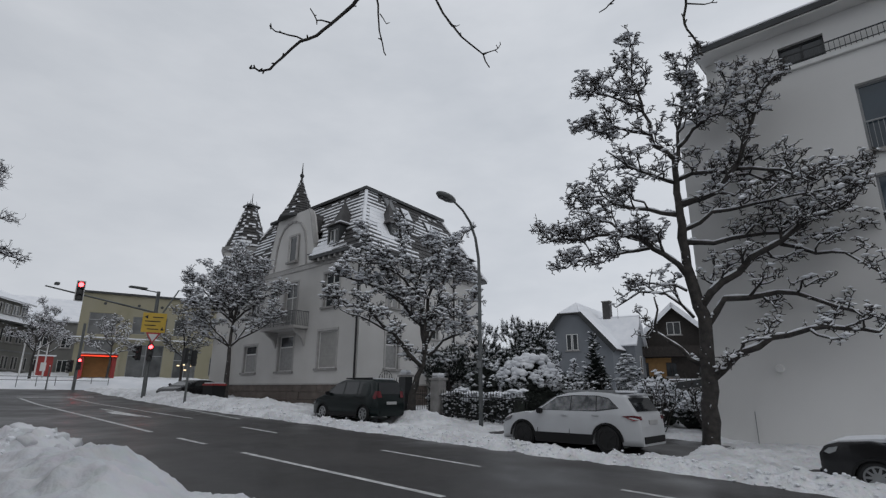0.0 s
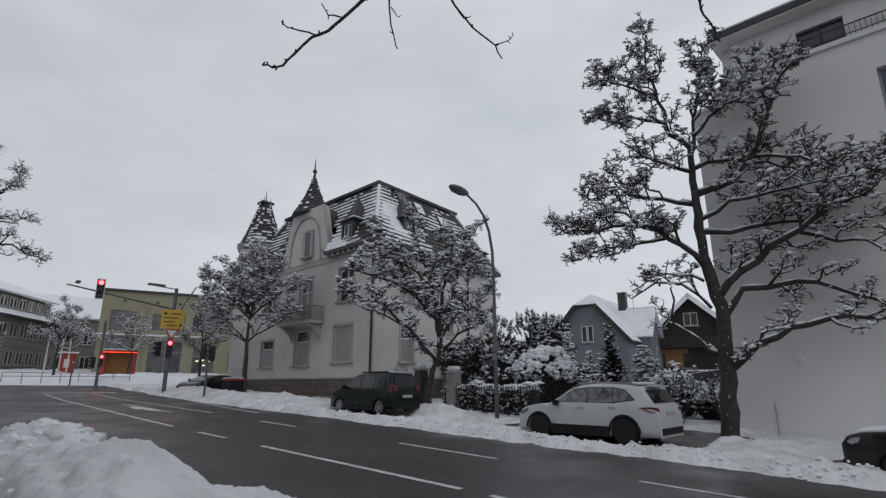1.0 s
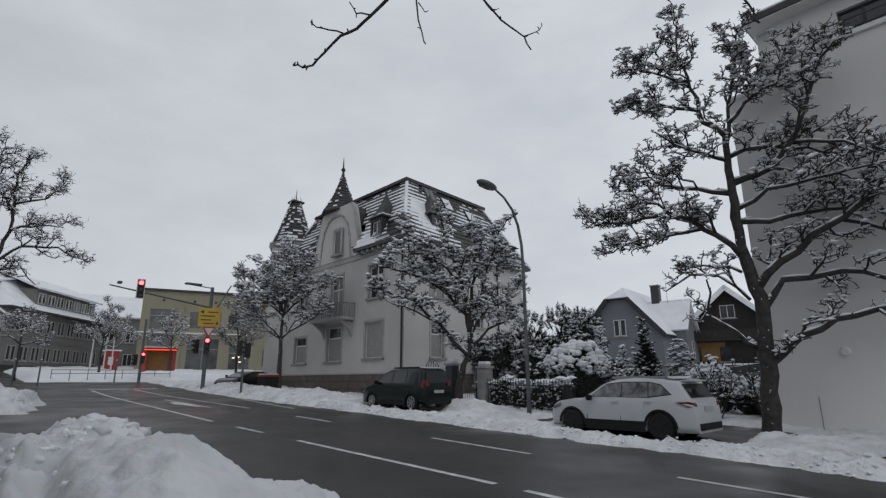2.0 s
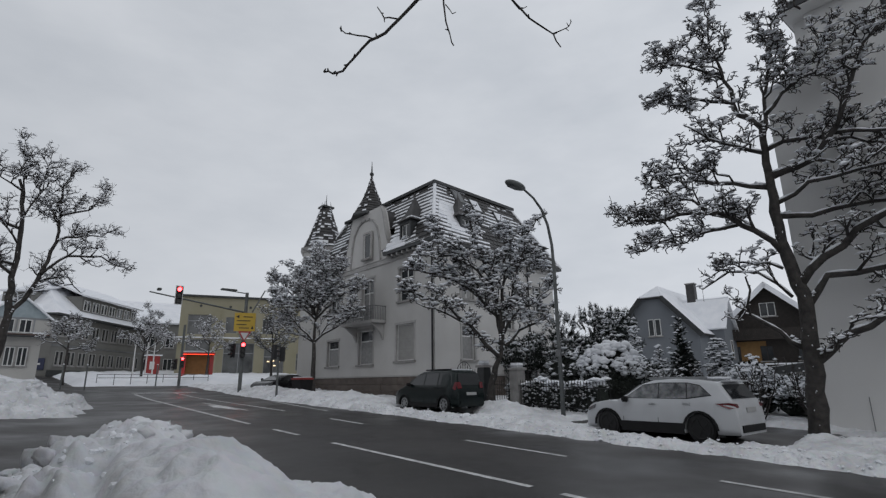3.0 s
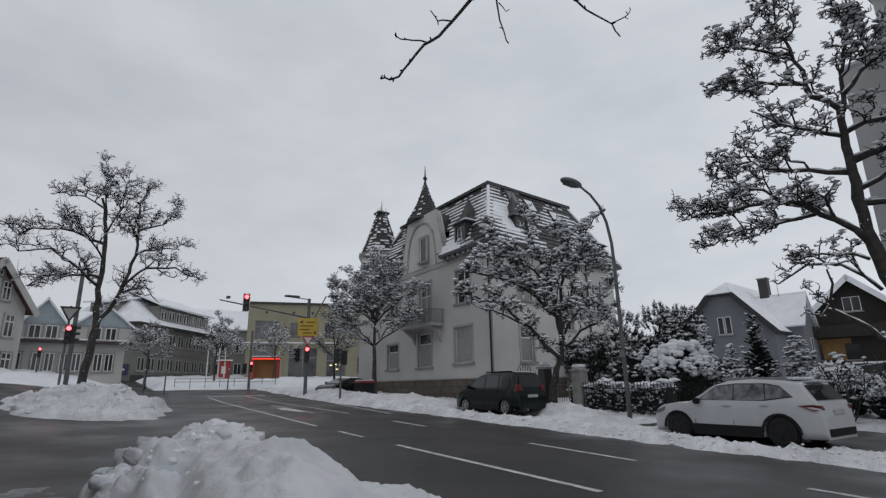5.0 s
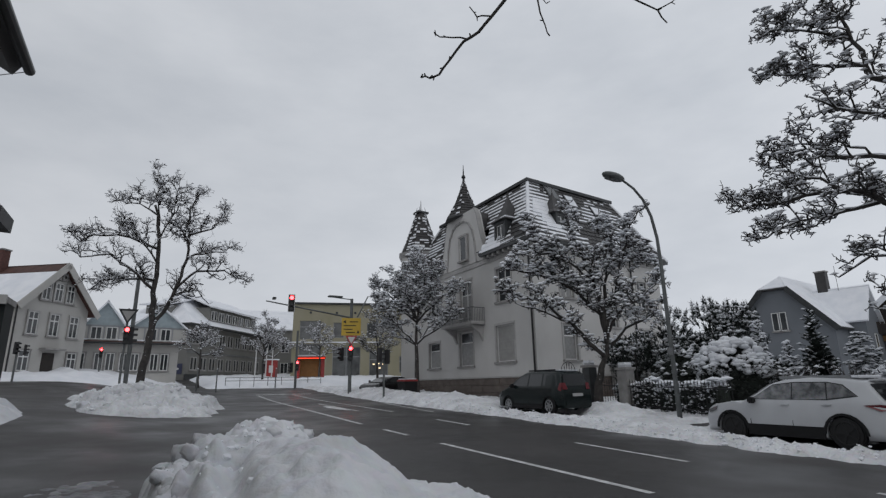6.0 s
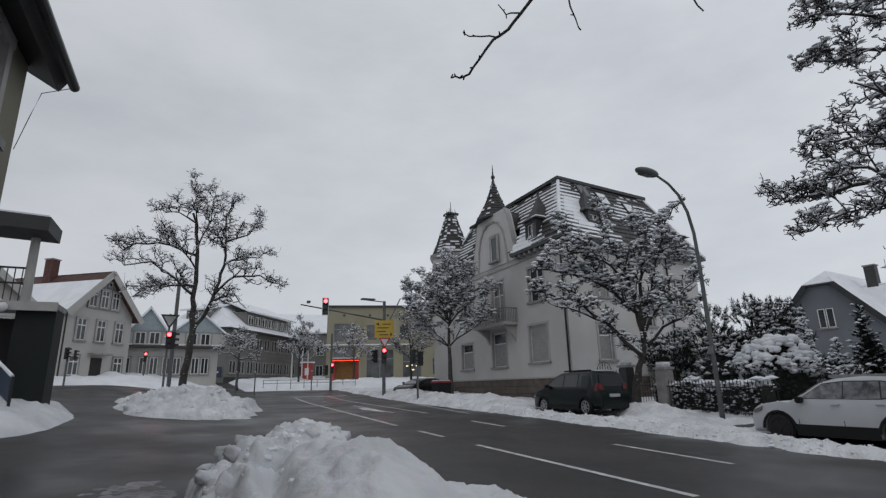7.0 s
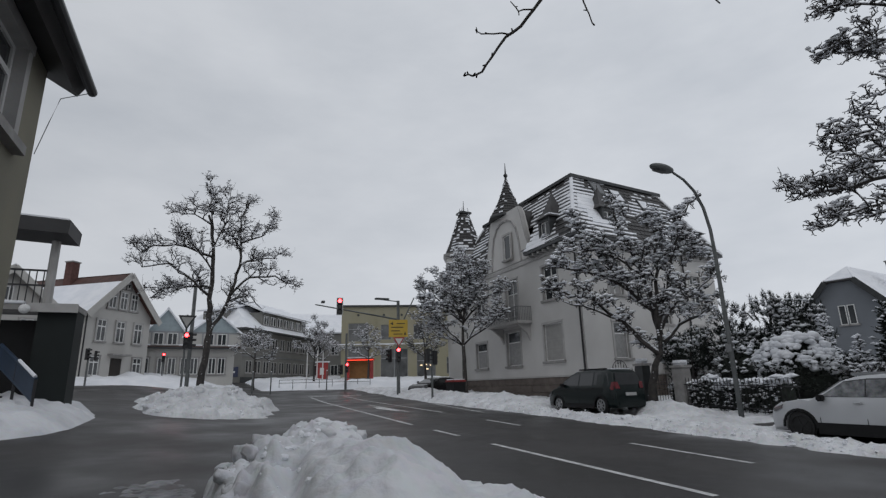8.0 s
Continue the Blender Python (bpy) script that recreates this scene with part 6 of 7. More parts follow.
def bare_shrub(x, y, h, r, seed, label="bare twiggy garden shrub dusted with snow"):
    t = thing("bare_shrub", (x, y, gz(x, y)), label, "shrub", "garden shrubs")
    w = Wood(seed, 0.9, 0.6)
    for i in range(16):
        a = 2 * math.pi * i / 16 + w.r.random()
        tip = Vector((math.cos(a) * r * w.r.uniform(0.3, 1), math.sin(a) * r * w.r.uniform(0.3, 1), h * w.r.uniform(0.7, 1.1)))
        w.bough(w.path(Vector((0, 0, -0.1)), tip, 5, 0.15, 0.05), 0.025, 0, 0.4, 0.28)
    w.finish(t, "")
    return t


for i, (x, y) in enumerate(((20.0, 9.0), (19.6, 7.4), (20.6, 6.2), (19.4, 10.6), (21.5, 5.4), (20.2, 5.0), (18.6, 8.4))):
    bare_shrub(x, y, 1.5 + 0.2 * (i % 3), 0.8, 80 + i)

# iron fence with clipped hedge behind it
fence = thing("garden_fence", (17.1, 11.4, gz(17.1, 11.4)), "black iron garden fence with pointed bars", "fence")
for k in range(45):
    y = k * 0.14
    bm = cone(B(), (0, y, 0.028 * y), (0, y, 1.15 + 0.028 * y), 0.011, 0.011, 6)
    cone(bm, (0, y, 1.15 + 0.028 * y), (0, y, 1.27 + 0.028 * y), 0.022, 0.002, 6)
    part("bar", bm, IRON, fence)
for z in (0.25, 1.0):
    part("rail", cone(B(), (0, -0.1, z - 0.003), (0, 6.3, z + 0.175), 0.018, 0.018, 6), IRON, fence)
hedge = thing("clipped_hedge", (17.75, 14.0, gz(17.7, 14.0)), "dark clipped hedge topped with snow", "hedge")
rnd = random.Random(90)
V, F, SV, SF = [], [], [], []
for i in range(3000):
    p = Vector((rnd.choice((-0.4, -0.4, 0.4, rnd.uniform(-0.4, 0.4))) + rnd.gauss(0, 0.05), rnd.uniform(-1.9, 2.8), rnd.uniform(0.0, 1.12)))
    p.z *= 1 + 0.22 * noise.noise(Vector((p.y * 1.3, p.x, 4.0)))
    p.x += 0.12 * noise.noise(Vector((p.y * 1.7, p.z * 2, 1.0)))
    e = Vector((rnd.gauss(-0.3, 0.6), rnd.gauss(0, 0.6), rnd.gauss(0.2, 0.6))).normalized()
    s = e.cross(Vector((0, 0, 1))).normalized()
    b, ll = len(V), rnd.uniform(0.04, 0.09)
    V.extend((p, p + s * ll * 0.6 + e * ll, p + e * ll * 2, p - s * ll * 0.6 + e * ll))
    F.append((b, b + 1, b + 2, b + 3))
    if rnd.random() < 0.2:
        q = rnd.uniform(0.03, 0.08)
        blob(SV, SF, p + Vector((-0.03, 0, 0.03)), q * 1.3, q * 1.3, q * 0.7, rnd)
for i in range(330):
    q = rnd.uniform(0.08, 0.16)
    hy = rnd.uniform(-1.9, 2.8)
    blob(SV, SF, Vector((rnd.uniform(-0.42, 0.42), hy, 1.04 + rnd.uniform(-0.1, 0.16) + 0.27 * noise.noise(Vector((hy * 1.3, 0, 4.0))))), q * 1.4, q * 1.4, q * 0.7, rnd)
part("inner_wood", box(B(), -0.36, 0.36, -1.85, 2.75, -0.2, 1.02), HEDGE, hedge)
o = raw("leaves", V, F, HEDGE, hedge)
o["kind"] = "stuff"
o = raw("snow", SV, SF, SNOW, hedge, "snow lying on the hedge")
o["kind"] = "stuff"


def pillar(x, y, h, w, material, label):
    p = thing("gate_pillar", (x, y, gz(x, y)), label, "pillar", "gate pillars")
    part("shaft", box(B(), -w / 2, w / 2, -w / 2, w / 2, -0.2, h, None, 0.02), material, p)
    part("capstone", box(B(), -w / 2 - 0.05, w / 2 + 0.05, -w / 2 - 0.05, w / 2 + 0.05, h, h + 0.10), STONE_G, p)
    bm = box(B(), -w / 2 - 0.03, w / 2 + 0.03, -w / 2 - 0.03, w / 2 + 0.03, h + 0.1, h + 0.30, None, 0.09)
    part("snow_cap", bm, SNOW, p, "rounded cap of snow")


pillar(16.9, 17.75, 1.75, 0.45, LEAD, "dark gate pillar with a cap of snow")
pillar(17.3, 16.1, 1.65, 0.50, STONE_G, "pale stone gate pillar with a cap of snow")
gate = thing("iron_gate", (17.0, 18.2, gz(17, 18.2)), "black wrought iron gate with arched crest", "gate")
for k in range(12):
    y = 0.1 + k * 0.17
    top = 1.55 + 0.35 * math.exp(-((y - 1.05) / 0.35) ** 2)
    bm = cone(B(), (0, y, 0.1), (0, y, top), 0.012, 0.012, 6)
    cone(bm, (0, y, top), (0, y, top + 0.16), 0.028, 0.002, 6)
    part("bar", bm, IRON, gate)
part("rail", box(B(), -0.015, 0.015, 0.05, 2.1, 1.35, 1.40), IRON, gate)
part("rail", box(B(), -0.015, 0.015, 0.05, 2.1, 0.3, 0.35), IRON, gate)
bm = B()
for i in range(14):
    a, b2 = math.pi * i / 14, math.pi * (i + 1) / 14
    cone(bm, (0, 1.05 + 0.5 * math.cos(a), 1.55 + 0.5 * math.sin(a)), (0, 1.05 + 0.5 * math.cos(b2), 1.55 + 0.5 * math.sin(b2)), 0.015, 0.015, 6)
part("crest", bm, IRON, gate)


# ---------------------------------------------------------------- cars: local x forwards, y to the left, z up
TYRE = mat("tyre_rubber", (0.018, 0.018, 0.019), 0.8, var=0.1, bump=0.2)
RIM = mat("alloy_rim", (0.36, 0.37, 0.38), 0.35, metal=0.7, var=0.1, bump=0.05)
CLAD = mat("black_plastic_and_shade", (0.014, 0.014, 0.015), 0.6, var=0.1, bump=0.1, spec=0.25)
CARGLASS = mat("car_glass", (0.02, 0.022, 0.025), 0.06, var=0.1, bump=0, spec=0.7)
FROST = mat("frosted_glass", (0.22, 0.225, 0.235), 0.3, var=0.3, scale=5.0, fine=30, bump=0.2, tone=(0.03, 0.033, 0.037))
TAIL = mat("red_tail_lamp", (0.13, 0.008, 0.014), 0.2, var=0.1, bump=0)
LENS = mat("headlamp_glass", (0.14, 0.145, 0.15), 0.1, var=0.15, bump=0)
PLATE = mat("number_plate", (0.42, 0.42, 0.42), 0.4, var=0.05, bump=0)
WHITECAR = mat("white_car_paint", (0.52, 0.535, 0.555), 0.28, var=0.05, scale=1.5, bump=0.0, tone=(0.47, 0.48, 0.50))
GREENCAR = mat("dark_green_car_paint", (0.007, 0.013, 0.013), 0.25, var=0.1, scale=2, bump=0.0, spec=0.35)
BLACKCAR = mat("black_car_paint", (0.012, 0.012, 0.014), 0.22, var=0.1, scale=2, bump=0.0)


def wheel_part(car, x, y, r, w, rimmat, spokes):
    side = 1 if y > 0 else -1
    bm = B()
    bmesh.ops.create_cone(bm, cap_ends=True, segments=28, radius1=r, radius2=r, depth=w, matrix=pose(x, y - side * w / 2, r, 90))
    bmesh.ops.bevel(bm, geom=[e for e in bm.edges if len(e.link_faces) == 2 and any(len(f.verts) > 4 for f in e.link_faces)], offset=0.035, segments=2, affect="EDGES")
    wheel = part("wheel", bm, TYRE, car, "black tyre with rim")
    bm = B()
    o = y + side * 0.004
    ri = r * 0.68
    for i in range(24):
        a, b = 2 * math.pi * i / 24, 2 * math.pi * (i + 1) / 24
        cone(bm, (x + ri * math.cos(a), o, r + ri * math.sin(a)), (x + ri * math.cos(b), o, r + ri * math.sin(b)), 0.018, 0.018, 6)
    for i in range(spokes):
        a = 2 * math.pi * i / spokes
        m = pose(x, o, r, 0, math.degrees(a), 0)
        prism(bm, [(0.03, -0.03), (ri, -0.018), (ri, 0.018), (0.03, 0.03)], (-0.012, 0.012), m)
    cone(bm, (x, o - 0.02, r), (x, o + 0.02, r), 0.06, 0.06, 12)
    part("rim", bm, rimmat, wheel)


def arc(cx, r, z0, n=9):
    """Points over a wheel from front to back."""
    out = []
    for i in range(n):
        a = math.pi * i / (n - 1)
        out.append((cx + r * math.cos(a), z0 + r * math.sin(a)))
    return out


def car(name, at, turn, label, paint, spec):
    """spec: belt line, roof line, wheels and glazing of one model."""
    c = thing(name, at, label, "car", "parked cars", turn=turn)
    L2, W, r = spec["half"], spec["w"] / 2, spec["r"]
    xf, xr = spec["wheels"]
    cab = spec["cabin"]
    zb0 = cab[0][1] + 0.05
    line = [(-L2, 0.60), (-L2 + 0.03, 0.92)] + [p for p in cab[::-1]] + [p for p in spec["front"] if p[0] > cab[0][0] + 0.1 and p[1] > 0.5]

    def top(x):
        x = min(max(x, line[0][0]), line[-1][0])
        for (x0, z0), (x1, z1) in zip(line[:-1], line[1:]):
            if x <= x1:
                return z0 + (z1 - z0) * (x - x0) / max(x1 - x0, 1e-6)
        return line[-1][1]

    def plan(x):
        return W - 0.15 * max(0.0, (x - L2 + 0.75) / 0.75) ** 2.2 - 0.17 * max(0.0, (-x - L2 + 0.62) / 0.62) ** 2

    def half(x, z):
        zb = min(zb0, top(x) - 0.02)
        return plan(x) - 0.05 * ((min(z, zb) - 0.62) / 0.42) ** 2 * 0.6 - 0.36 * max(0.0, z - zb)

    def under(x):
        z = 0.23
        for xw in (xf, xr):
            if abs(x - xw) < r + 0.05:
                z = max(z, r - 0.03 + math.sqrt((r + 0.05) ** 2 - (x - xw) ** 2))
        return z

    xs = set(span(-L2, L2, 0.09)) | {p[0] for p in line}
    for xw in (xf, xr):
        xs |= {xw + (r + 0.05) * math.cos(math.pi * k / 14) * 0.9999 for k in range(15)} | {xw - r - 0.051, xw + r + 0.051}
    xs = sorted(x for x in xs if -L2 <= x <= line[-1][0])
    # the shell as one skin of sections from tail to nose
    bm, rings = B(), []
    for x in xs:
        zt = (top(x - 0.035) + 2 * top(x) + top(x + 0.035)) / 4
        zb, zl = min(zb0, zt - 0.02), under(x)
        rr = min(0.07, 0.5 * (zt - zb))
        sec = [(half(x, z), z) for z in (zl + (zb - zl) * k / 5 for k in range(6))]
        sec += [(half(x, z), z) for z in (zb + (zt - rr - zb) * k / 4 for k in range(1, 5))]
        ye = sec[-1][0]
        sec += [(ye - 0.03 * rr / 0.07, zt - 0.45 * rr), (ye - 0.10 * rr / 0.07 - 0.01, zt - 0.12 * rr), (ye * 0.55, zt + 0.006)]
        rings.append([bm.verts.new((x, -y, z)) for y, z in sec] + [bm.verts.new((x, y, z)) for y, z in sec[::-1]])
    n = len(rings[0])
    for p, q in zip(rings[:-1], rings[1:]):
        for i in range(n):
            bm.faces.new((p[i], p[(i + 1) % n], q[(i + 1) % n], q[i])).smooth = i != n - 1
    bm.faces.new(rings[0]), bm.faces.new(rings[-1][::-1])
    bmesh.ops.recalc_face_normals(bm, faces=bm.faces)
    body = part("body", bm, paint, c)
    # glazing, laid proud of the cabin sides
    for side in (1, -1):
        for poly, gm in spec["glass"]:
            bm = B()
            proud = 0.004 if gm.name.startswith("black") else 0.009
            lo = [bm.verts.new((x, side * (half(x, z) - 0.015), z)) for x, z in poly]
            hi = [bm.verts.new((x, side * (half(x, z) + proud), z)) for x, z in poly]
            bm.faces.new(lo), bm.faces.new(hi[::-1])
            for i in range(len(poly)):
                bm.faces.new((lo[i], hi[i], hi[(i + 1) % len(poly)], lo[(i + 1) % len(poly)]))
            bmesh.ops.recalc_face_normals(bm, faces=bm.faces)
            part("side_window", bm, gm, c)
        y0, y1 = sorted((side * (W - 0.02), side * (W + 0.012)))
        bm = box(B(), xr + r + 0.07, xf - r - 0.07, y0, y1, 0.20, spec["clad"])
        part("sill", bm, spec["cladmat"], c)
        for x in (xf, xr):
            bm = B()
            pts = arc(x, r + 0.095, r - 0.03, 11)
            pin = arc(x, r + 0.045, r - 0.03, 11)
            poly = pts + pin[::-1]
            prism(bm, poly, (y0, y1 + 0.001))
            part("wheel_arch", bm, spec["cladmat"], c)
            bm = B()
            prism(bm, arc(x, r + 0.05, r - 0.03, 11), (side * (W - 0.30) - 0.005, side * (W - 0.30) + 0.005))
            part("wheel_well", bm, CLAD, c)
            wheel_part(c, x, side * (W - 0.02), r, 0.22, spec["rim"], spec["spokes"])
        mx, mz = spec["mirror"]
        my = sorted((side * (W - 0.02), side * (W + 0.17)))
        bm = box(B(), mx - 0.07, mx + 0.07, my[0], my[1], mz - 0.07, mz + 0.08, None, 0.03)
        part("mirror", bm, CLAD if spec["cladmat"] == CLAD else paint, c)
        for hx, hz in spec["handles"]:
            hy = sorted((side * (W - 0.005), side * (W + 0.03)))
            part("door_handle", box(B(), hx - 0.1, hx + 0.1, hy[0], hy[1], hz - 0.018, hz + 0.018, None, 0.008), paint, c)
        for hx in spec["seams"]:
            hy = sorted((side * (W - 0.003), side * (W + 0.0025)))
            part("door_seam", box(B(), hx - 0.006, hx + 0.006, hy[0], hy[1], spec["clad"], zb - 0.02), CLAD, c)
        for poly, (pa, pb), lm, nm in spec["lamps"]:
            bm = B()
            lo = [bm.verts.new((x, side * (half(x, z) + pa), z)) for x, z in poly]
            hi = [bm.verts.new((x, side * (half(x, z) + 0.03), z)) for x, z in poly]
            bm.faces.new(lo), bm.faces.new(hi[::-1])
            for i in range(len(poly)):
                bm.faces.new((lo[i], hi[i], hi[(i + 1) % len(poly)], lo[(i + 1) % len(poly)]))
            bmesh.ops.recalc_face_normals(bm, faces=bm.faces)
            part(nm, bm, lm, c)
    for poly, gm, nm in spec["screens"]:
        bm = B()
        (x0, z0), (x1, z1) = poly
        d = Vector((x1 - x0, 0, z1 - z0))
        nv = Vector((d.z, 0, -d.x)).normalized() * (0.012 if (d.z * (1 if x0 > 0 else -1)) > 0 else -0.012)
        if nv.x * x0 < 0:
            nv = -nv
        k = 0.08
        vs = [(x0, half(x0, z0) - k, z0), (x0, -half(x0, z0) + k, z0), (x1, -half(x1, z1) + k, z1), (x1, half(x1, z1) - k, z1)]
        f = [bm.verts.new(Vector(p) + nv) for p in vs]
        g = [bm.verts.new(Vector(p) - nv) for p in vs]
        bm.faces.new(f), bm.faces.new(g[::-1])
        for i in range(4):
            bm.faces.new((f[i], g[i], g[(i + 1) % 4], f[(i + 1) % 4]))
        bmesh.ops.recalc_face_normals(bm, faces=bm.faces)
        part(nm, bm, gm, c)
    for x0, x1, y0, y1, z0, z1, mm, nm, bv in spec["boxes"]:
        part(nm, box(B(), x0, x1, y0, y1, z0, z1, None, bv), mm, c)
    return c


CLADTRIM = mat("black_window_trim", (0.015, 0.015, 0.017), 0.4, var=0.1, bump=0)
SUV = dict(half=2.17, w=1.84, r=0.355, wheels=(1.36, -1.28), clad=0.46, cladmat=CLAD, tumble=0.20, rim=TYRE, spokes=5, mirror=(0.72, 1.02), handles=[(-0.05, 0.93), (-0.98, 0.95)], seams=[0.85, -0.18, -1.0],
           front=[(0.62, 1.02), (1.3, 0.99), (1.85, 0.90), (2.08, 0.78), (2.17, 0.60), (2.17, 0.35), (2.08, 0.24)], rear=[(-2.05, 0.26), (-2.17, 0.45), (-2.17, 0.70), (-2.12, 1.02), (-0.5, 1.04)],
           cabin=[(1.05, 0.96), (0.34, 1.42), (0.0, 1.52), (-0.6, 1.56), (-1.3, 1.53), (-1.78, 1.44), (-2.10, 0.96)],
           glass=[([(0.78, 1.06), (0.26, 1.38), (-0.20, 1.43), (-0.20, 1.05)], FROST), ([(-0.23, 1.05), (-0.23, 1.43), (-0.95, 1.43), (-0.98, 1.07)], FROST), ([(-1.01, 1.08), (-0.99, 1.43), (-1.30, 1.37), (-1.58, 1.15)], FROST), ([(0.80, 1.045), (0.25, 1.40), (-0.25, 1.455), (-1.0, 1.45), (-1.32, 1.39), (-1.63, 1.13), (-1.0, 1.045)], CLADTRIM)],
           screens=[(((0.98, 1.02), (0.40, 1.39)), FROST, "windscreen"), (((-2.05, 1.06), (-1.82, 1.39)), CARGLASS, "rear_window")],
           lamps=[([(-1.72, 0.95), (-2.0, 0.97), (-2.13, 0.95), (-2.155, 0.86), (-2.0, 0.83)], (-0.08, 0.008), TAIL, "tail_lamp"), ([(1.75, 0.86), (2.06, 0.76), (2.05, 0.68), (1.8, 0.76)], (-0.12, 0.005), LENS, "headlamp")],
           boxes=[(-2.20, -2.05, -0.70, 0.70, 0.24, 0.50, CLAD, "rear_bumper", 0.05), (-2.185, -2.15, -0.26, 0.26, 0.74, 0.85, PLATE, "number_plate", 0), (2.1, 2.19, -0.75, 0.75, 0.24, 0.42, CLAD, "front_bumper", 0.03),
                  (2.13, 2.185, -0.45, 0.45, 0.52, 0.72, CLAD, "grille", 0.01), (-1.45, 0.15, 0.58, 0.62, 1.53, 1.595, RIM, "roof_rail", 0.01), (-1.45, 0.15, -0.62, -0.58, 1.53, 1.595, RIM, "roof_rail", 0.01),
                  (-1.6, 0.2, -0.54, 0.54, 1.52, 1.585, SNOW, "roof_snow", 0.03), (-2.0, -1.72, -0.5, 0.5, 1.455, 1.495, WHITECAR, "spoiler", 0.015)])
wc = car("white_car", (13.85, 7.50, gz(13.8, 7.5) - 0.06), 90, "white compact SUV dusted with snow on the pavement", WHITECAR, SUV)
VAN = dict(half=2.16, w=1.74, r=0.31, wheels=(1.28, -1.42), clad=0.36, cladmat=CLAD, tumble=0.22, rim=RIM, spokes=7, mirror=(0.85, 1.06), handles=[(0.0, 0.92), (-0.95, 0.94)], seams=[0.9, -0.12, -1.02],
           front=[(0.9, 1.02), (1.5, 0.93), (1.95, 0.80), (2.12, 0.62), (2.16, 0.42), (2.1, 0.24)], rear=[(-2.05, 0.26), (-2.16, 0.40), (-2.16, 0.65), (-2.10, 1.0), (-0.5, 1.02)],
           cabin=[(1.38, 0.95), (0.55, 1.47), (0.2, 1.60), (-0.8, 1.64), (-1.75, 1.60), (-1.92, 1.52), (-2.10, 0.95)],
           glass=[([(0.92, 1.06), (0.50, 1.40), (-0.06, 1.50), (-0.08, 1.04)], CARGLASS), ([(-0.16, 1.04), (-0.14, 1.51), (-0.95, 1.52), (-0.98, 1.04)], CARGLASS), ([(-1.06, 1.04), (-1.03, 1.52), (-1.72, 1.49), (-1.88, 1.06)], CARGLASS)],
           screens=[(((1.28, 1.03), (0.62, 1.44)), CARGLASS, "windscreen"), (((-2.08, 1.04), (-1.95, 1.48)), CARGLASS, "rear_window")],
           lamps=[([(-1.99, 1.16), (-2.07, 1.16), (-2.15, 0.92), (-2.02, 0.86), (-1.94, 0.93)], (-0.14, 0.008), TAIL, "tail_lamp"), ([(1.72, 0.84), (2.05, 0.70), (2.08, 0.60), (1.8, 0.68)], (-0.12, 0.006), LENS, "headlamp")],
           boxes=[(-2.19, -2.05, -0.66, 0.66, 0.26, 0.48, GREENCAR, "rear_bumper", 0.05), (-2.178, -2.14, -0.26, 0.26, 0.66, 0.77, PLATE, "number_plate", 0), (2.05, 2.18, -0.7, 0.7, 0.24, 0.42, GREENCAR, "front_bumper", 0.03),
                  (-1.6, 0.1, 0.54, 0.57, 1.62, 1.68, CLAD, "roof_rail", 0.008), (-1.6, 0.1, -0.57, -0.54, 1.62, 1.68, CLAD, "roof_rail", 0.008), (-1.75, -0.2, -0.5, 0.5, 1.615, 1.66, SNOW, "roof_snow", 0.02)])
gv = car("green_van", (13.9, 17.4, gz(13.9, 17.4) + 0.01), 90, "dark green compact people carrier on the snowy pavement", GREENCAR, VAN)
SMALL = dict(SUV, front=[(0.62, 1.02), (1.3, 1.01), (1.82, 0.96), (2.05, 0.88), (2.15, 0.70), (2.17, 0.35), (2.08, 0.24)], wheels=(1.28, -1.25), r=0.315, clad=0.30, cladmat=CLAD, rim=RIM, spokes=10, screens=SUV["screens"],
             boxes=[b for b in SUV["boxes"] if b[7] not in ("roof_rail", "spoiler")])
bc = car("black_car", (13.3, -0.20, gz(13.3, -0.1) - 0.06), 90, "black hatchback with snow on its bonnet", BLACKCAR, dict(SMALL, boxes=SMALL["boxes"], lamps=[SUV["lamps"][0], ([(1.82, 0.88), (1.98, 0.84), (2.06, 0.76), (1.98, 0.72), (1.86, 0.78)], (-0.14, 0.006), RIM, "headlamp")], glass=[(p, CARGLASS) for p, _ in SUV["glass"][:3]]))
for o in (bc,):
    part("bonnet_snow", prism(B(), [(0.98, 0.99), (1.3, 0.99), (1.82, 0.94), (2.03, 0.87), (2.0, 0.92), (1.82, 0.99), (1.3, 1.05), (0.98, 1.06)], (-0.72, 0.72)), SNOW, o, "snow on the bonnet")
LOW = dict(VAN, cabin=[(1.2, 0.92), (0.4, 1.30), (0.0, 1.38), (-0.9, 1.38), (-1.6, 1.22), (-2.0, 0.93)], glass=[([(0.75, 0.98), (0.35, 1.22), (-0.3, 1.29), (-0.32, 0.98)], CARGLASS), ([(-0.40, 0.98), (-0.38, 1.29), (-1.0, 1.27), (-1.5, 1.0)], CARGLASS)],
           screens=[(((1.1, 0.99), (0.5, 1.24)), CARGLASS, "windscreen"), (((-1.9, 1.0), (-1.65, 1.16)), CARGLASS, "rear_window")], boxes=[b for b in VAN["boxes"] if b[7] not in ("roof_rail", "roof_snow")])
car("black_saloon", (15.3, 36.9, gz(15.3, 36.9) - 0.25), 205, "black saloon parked behind the ploughed snow", BLACKCAR, LOW)


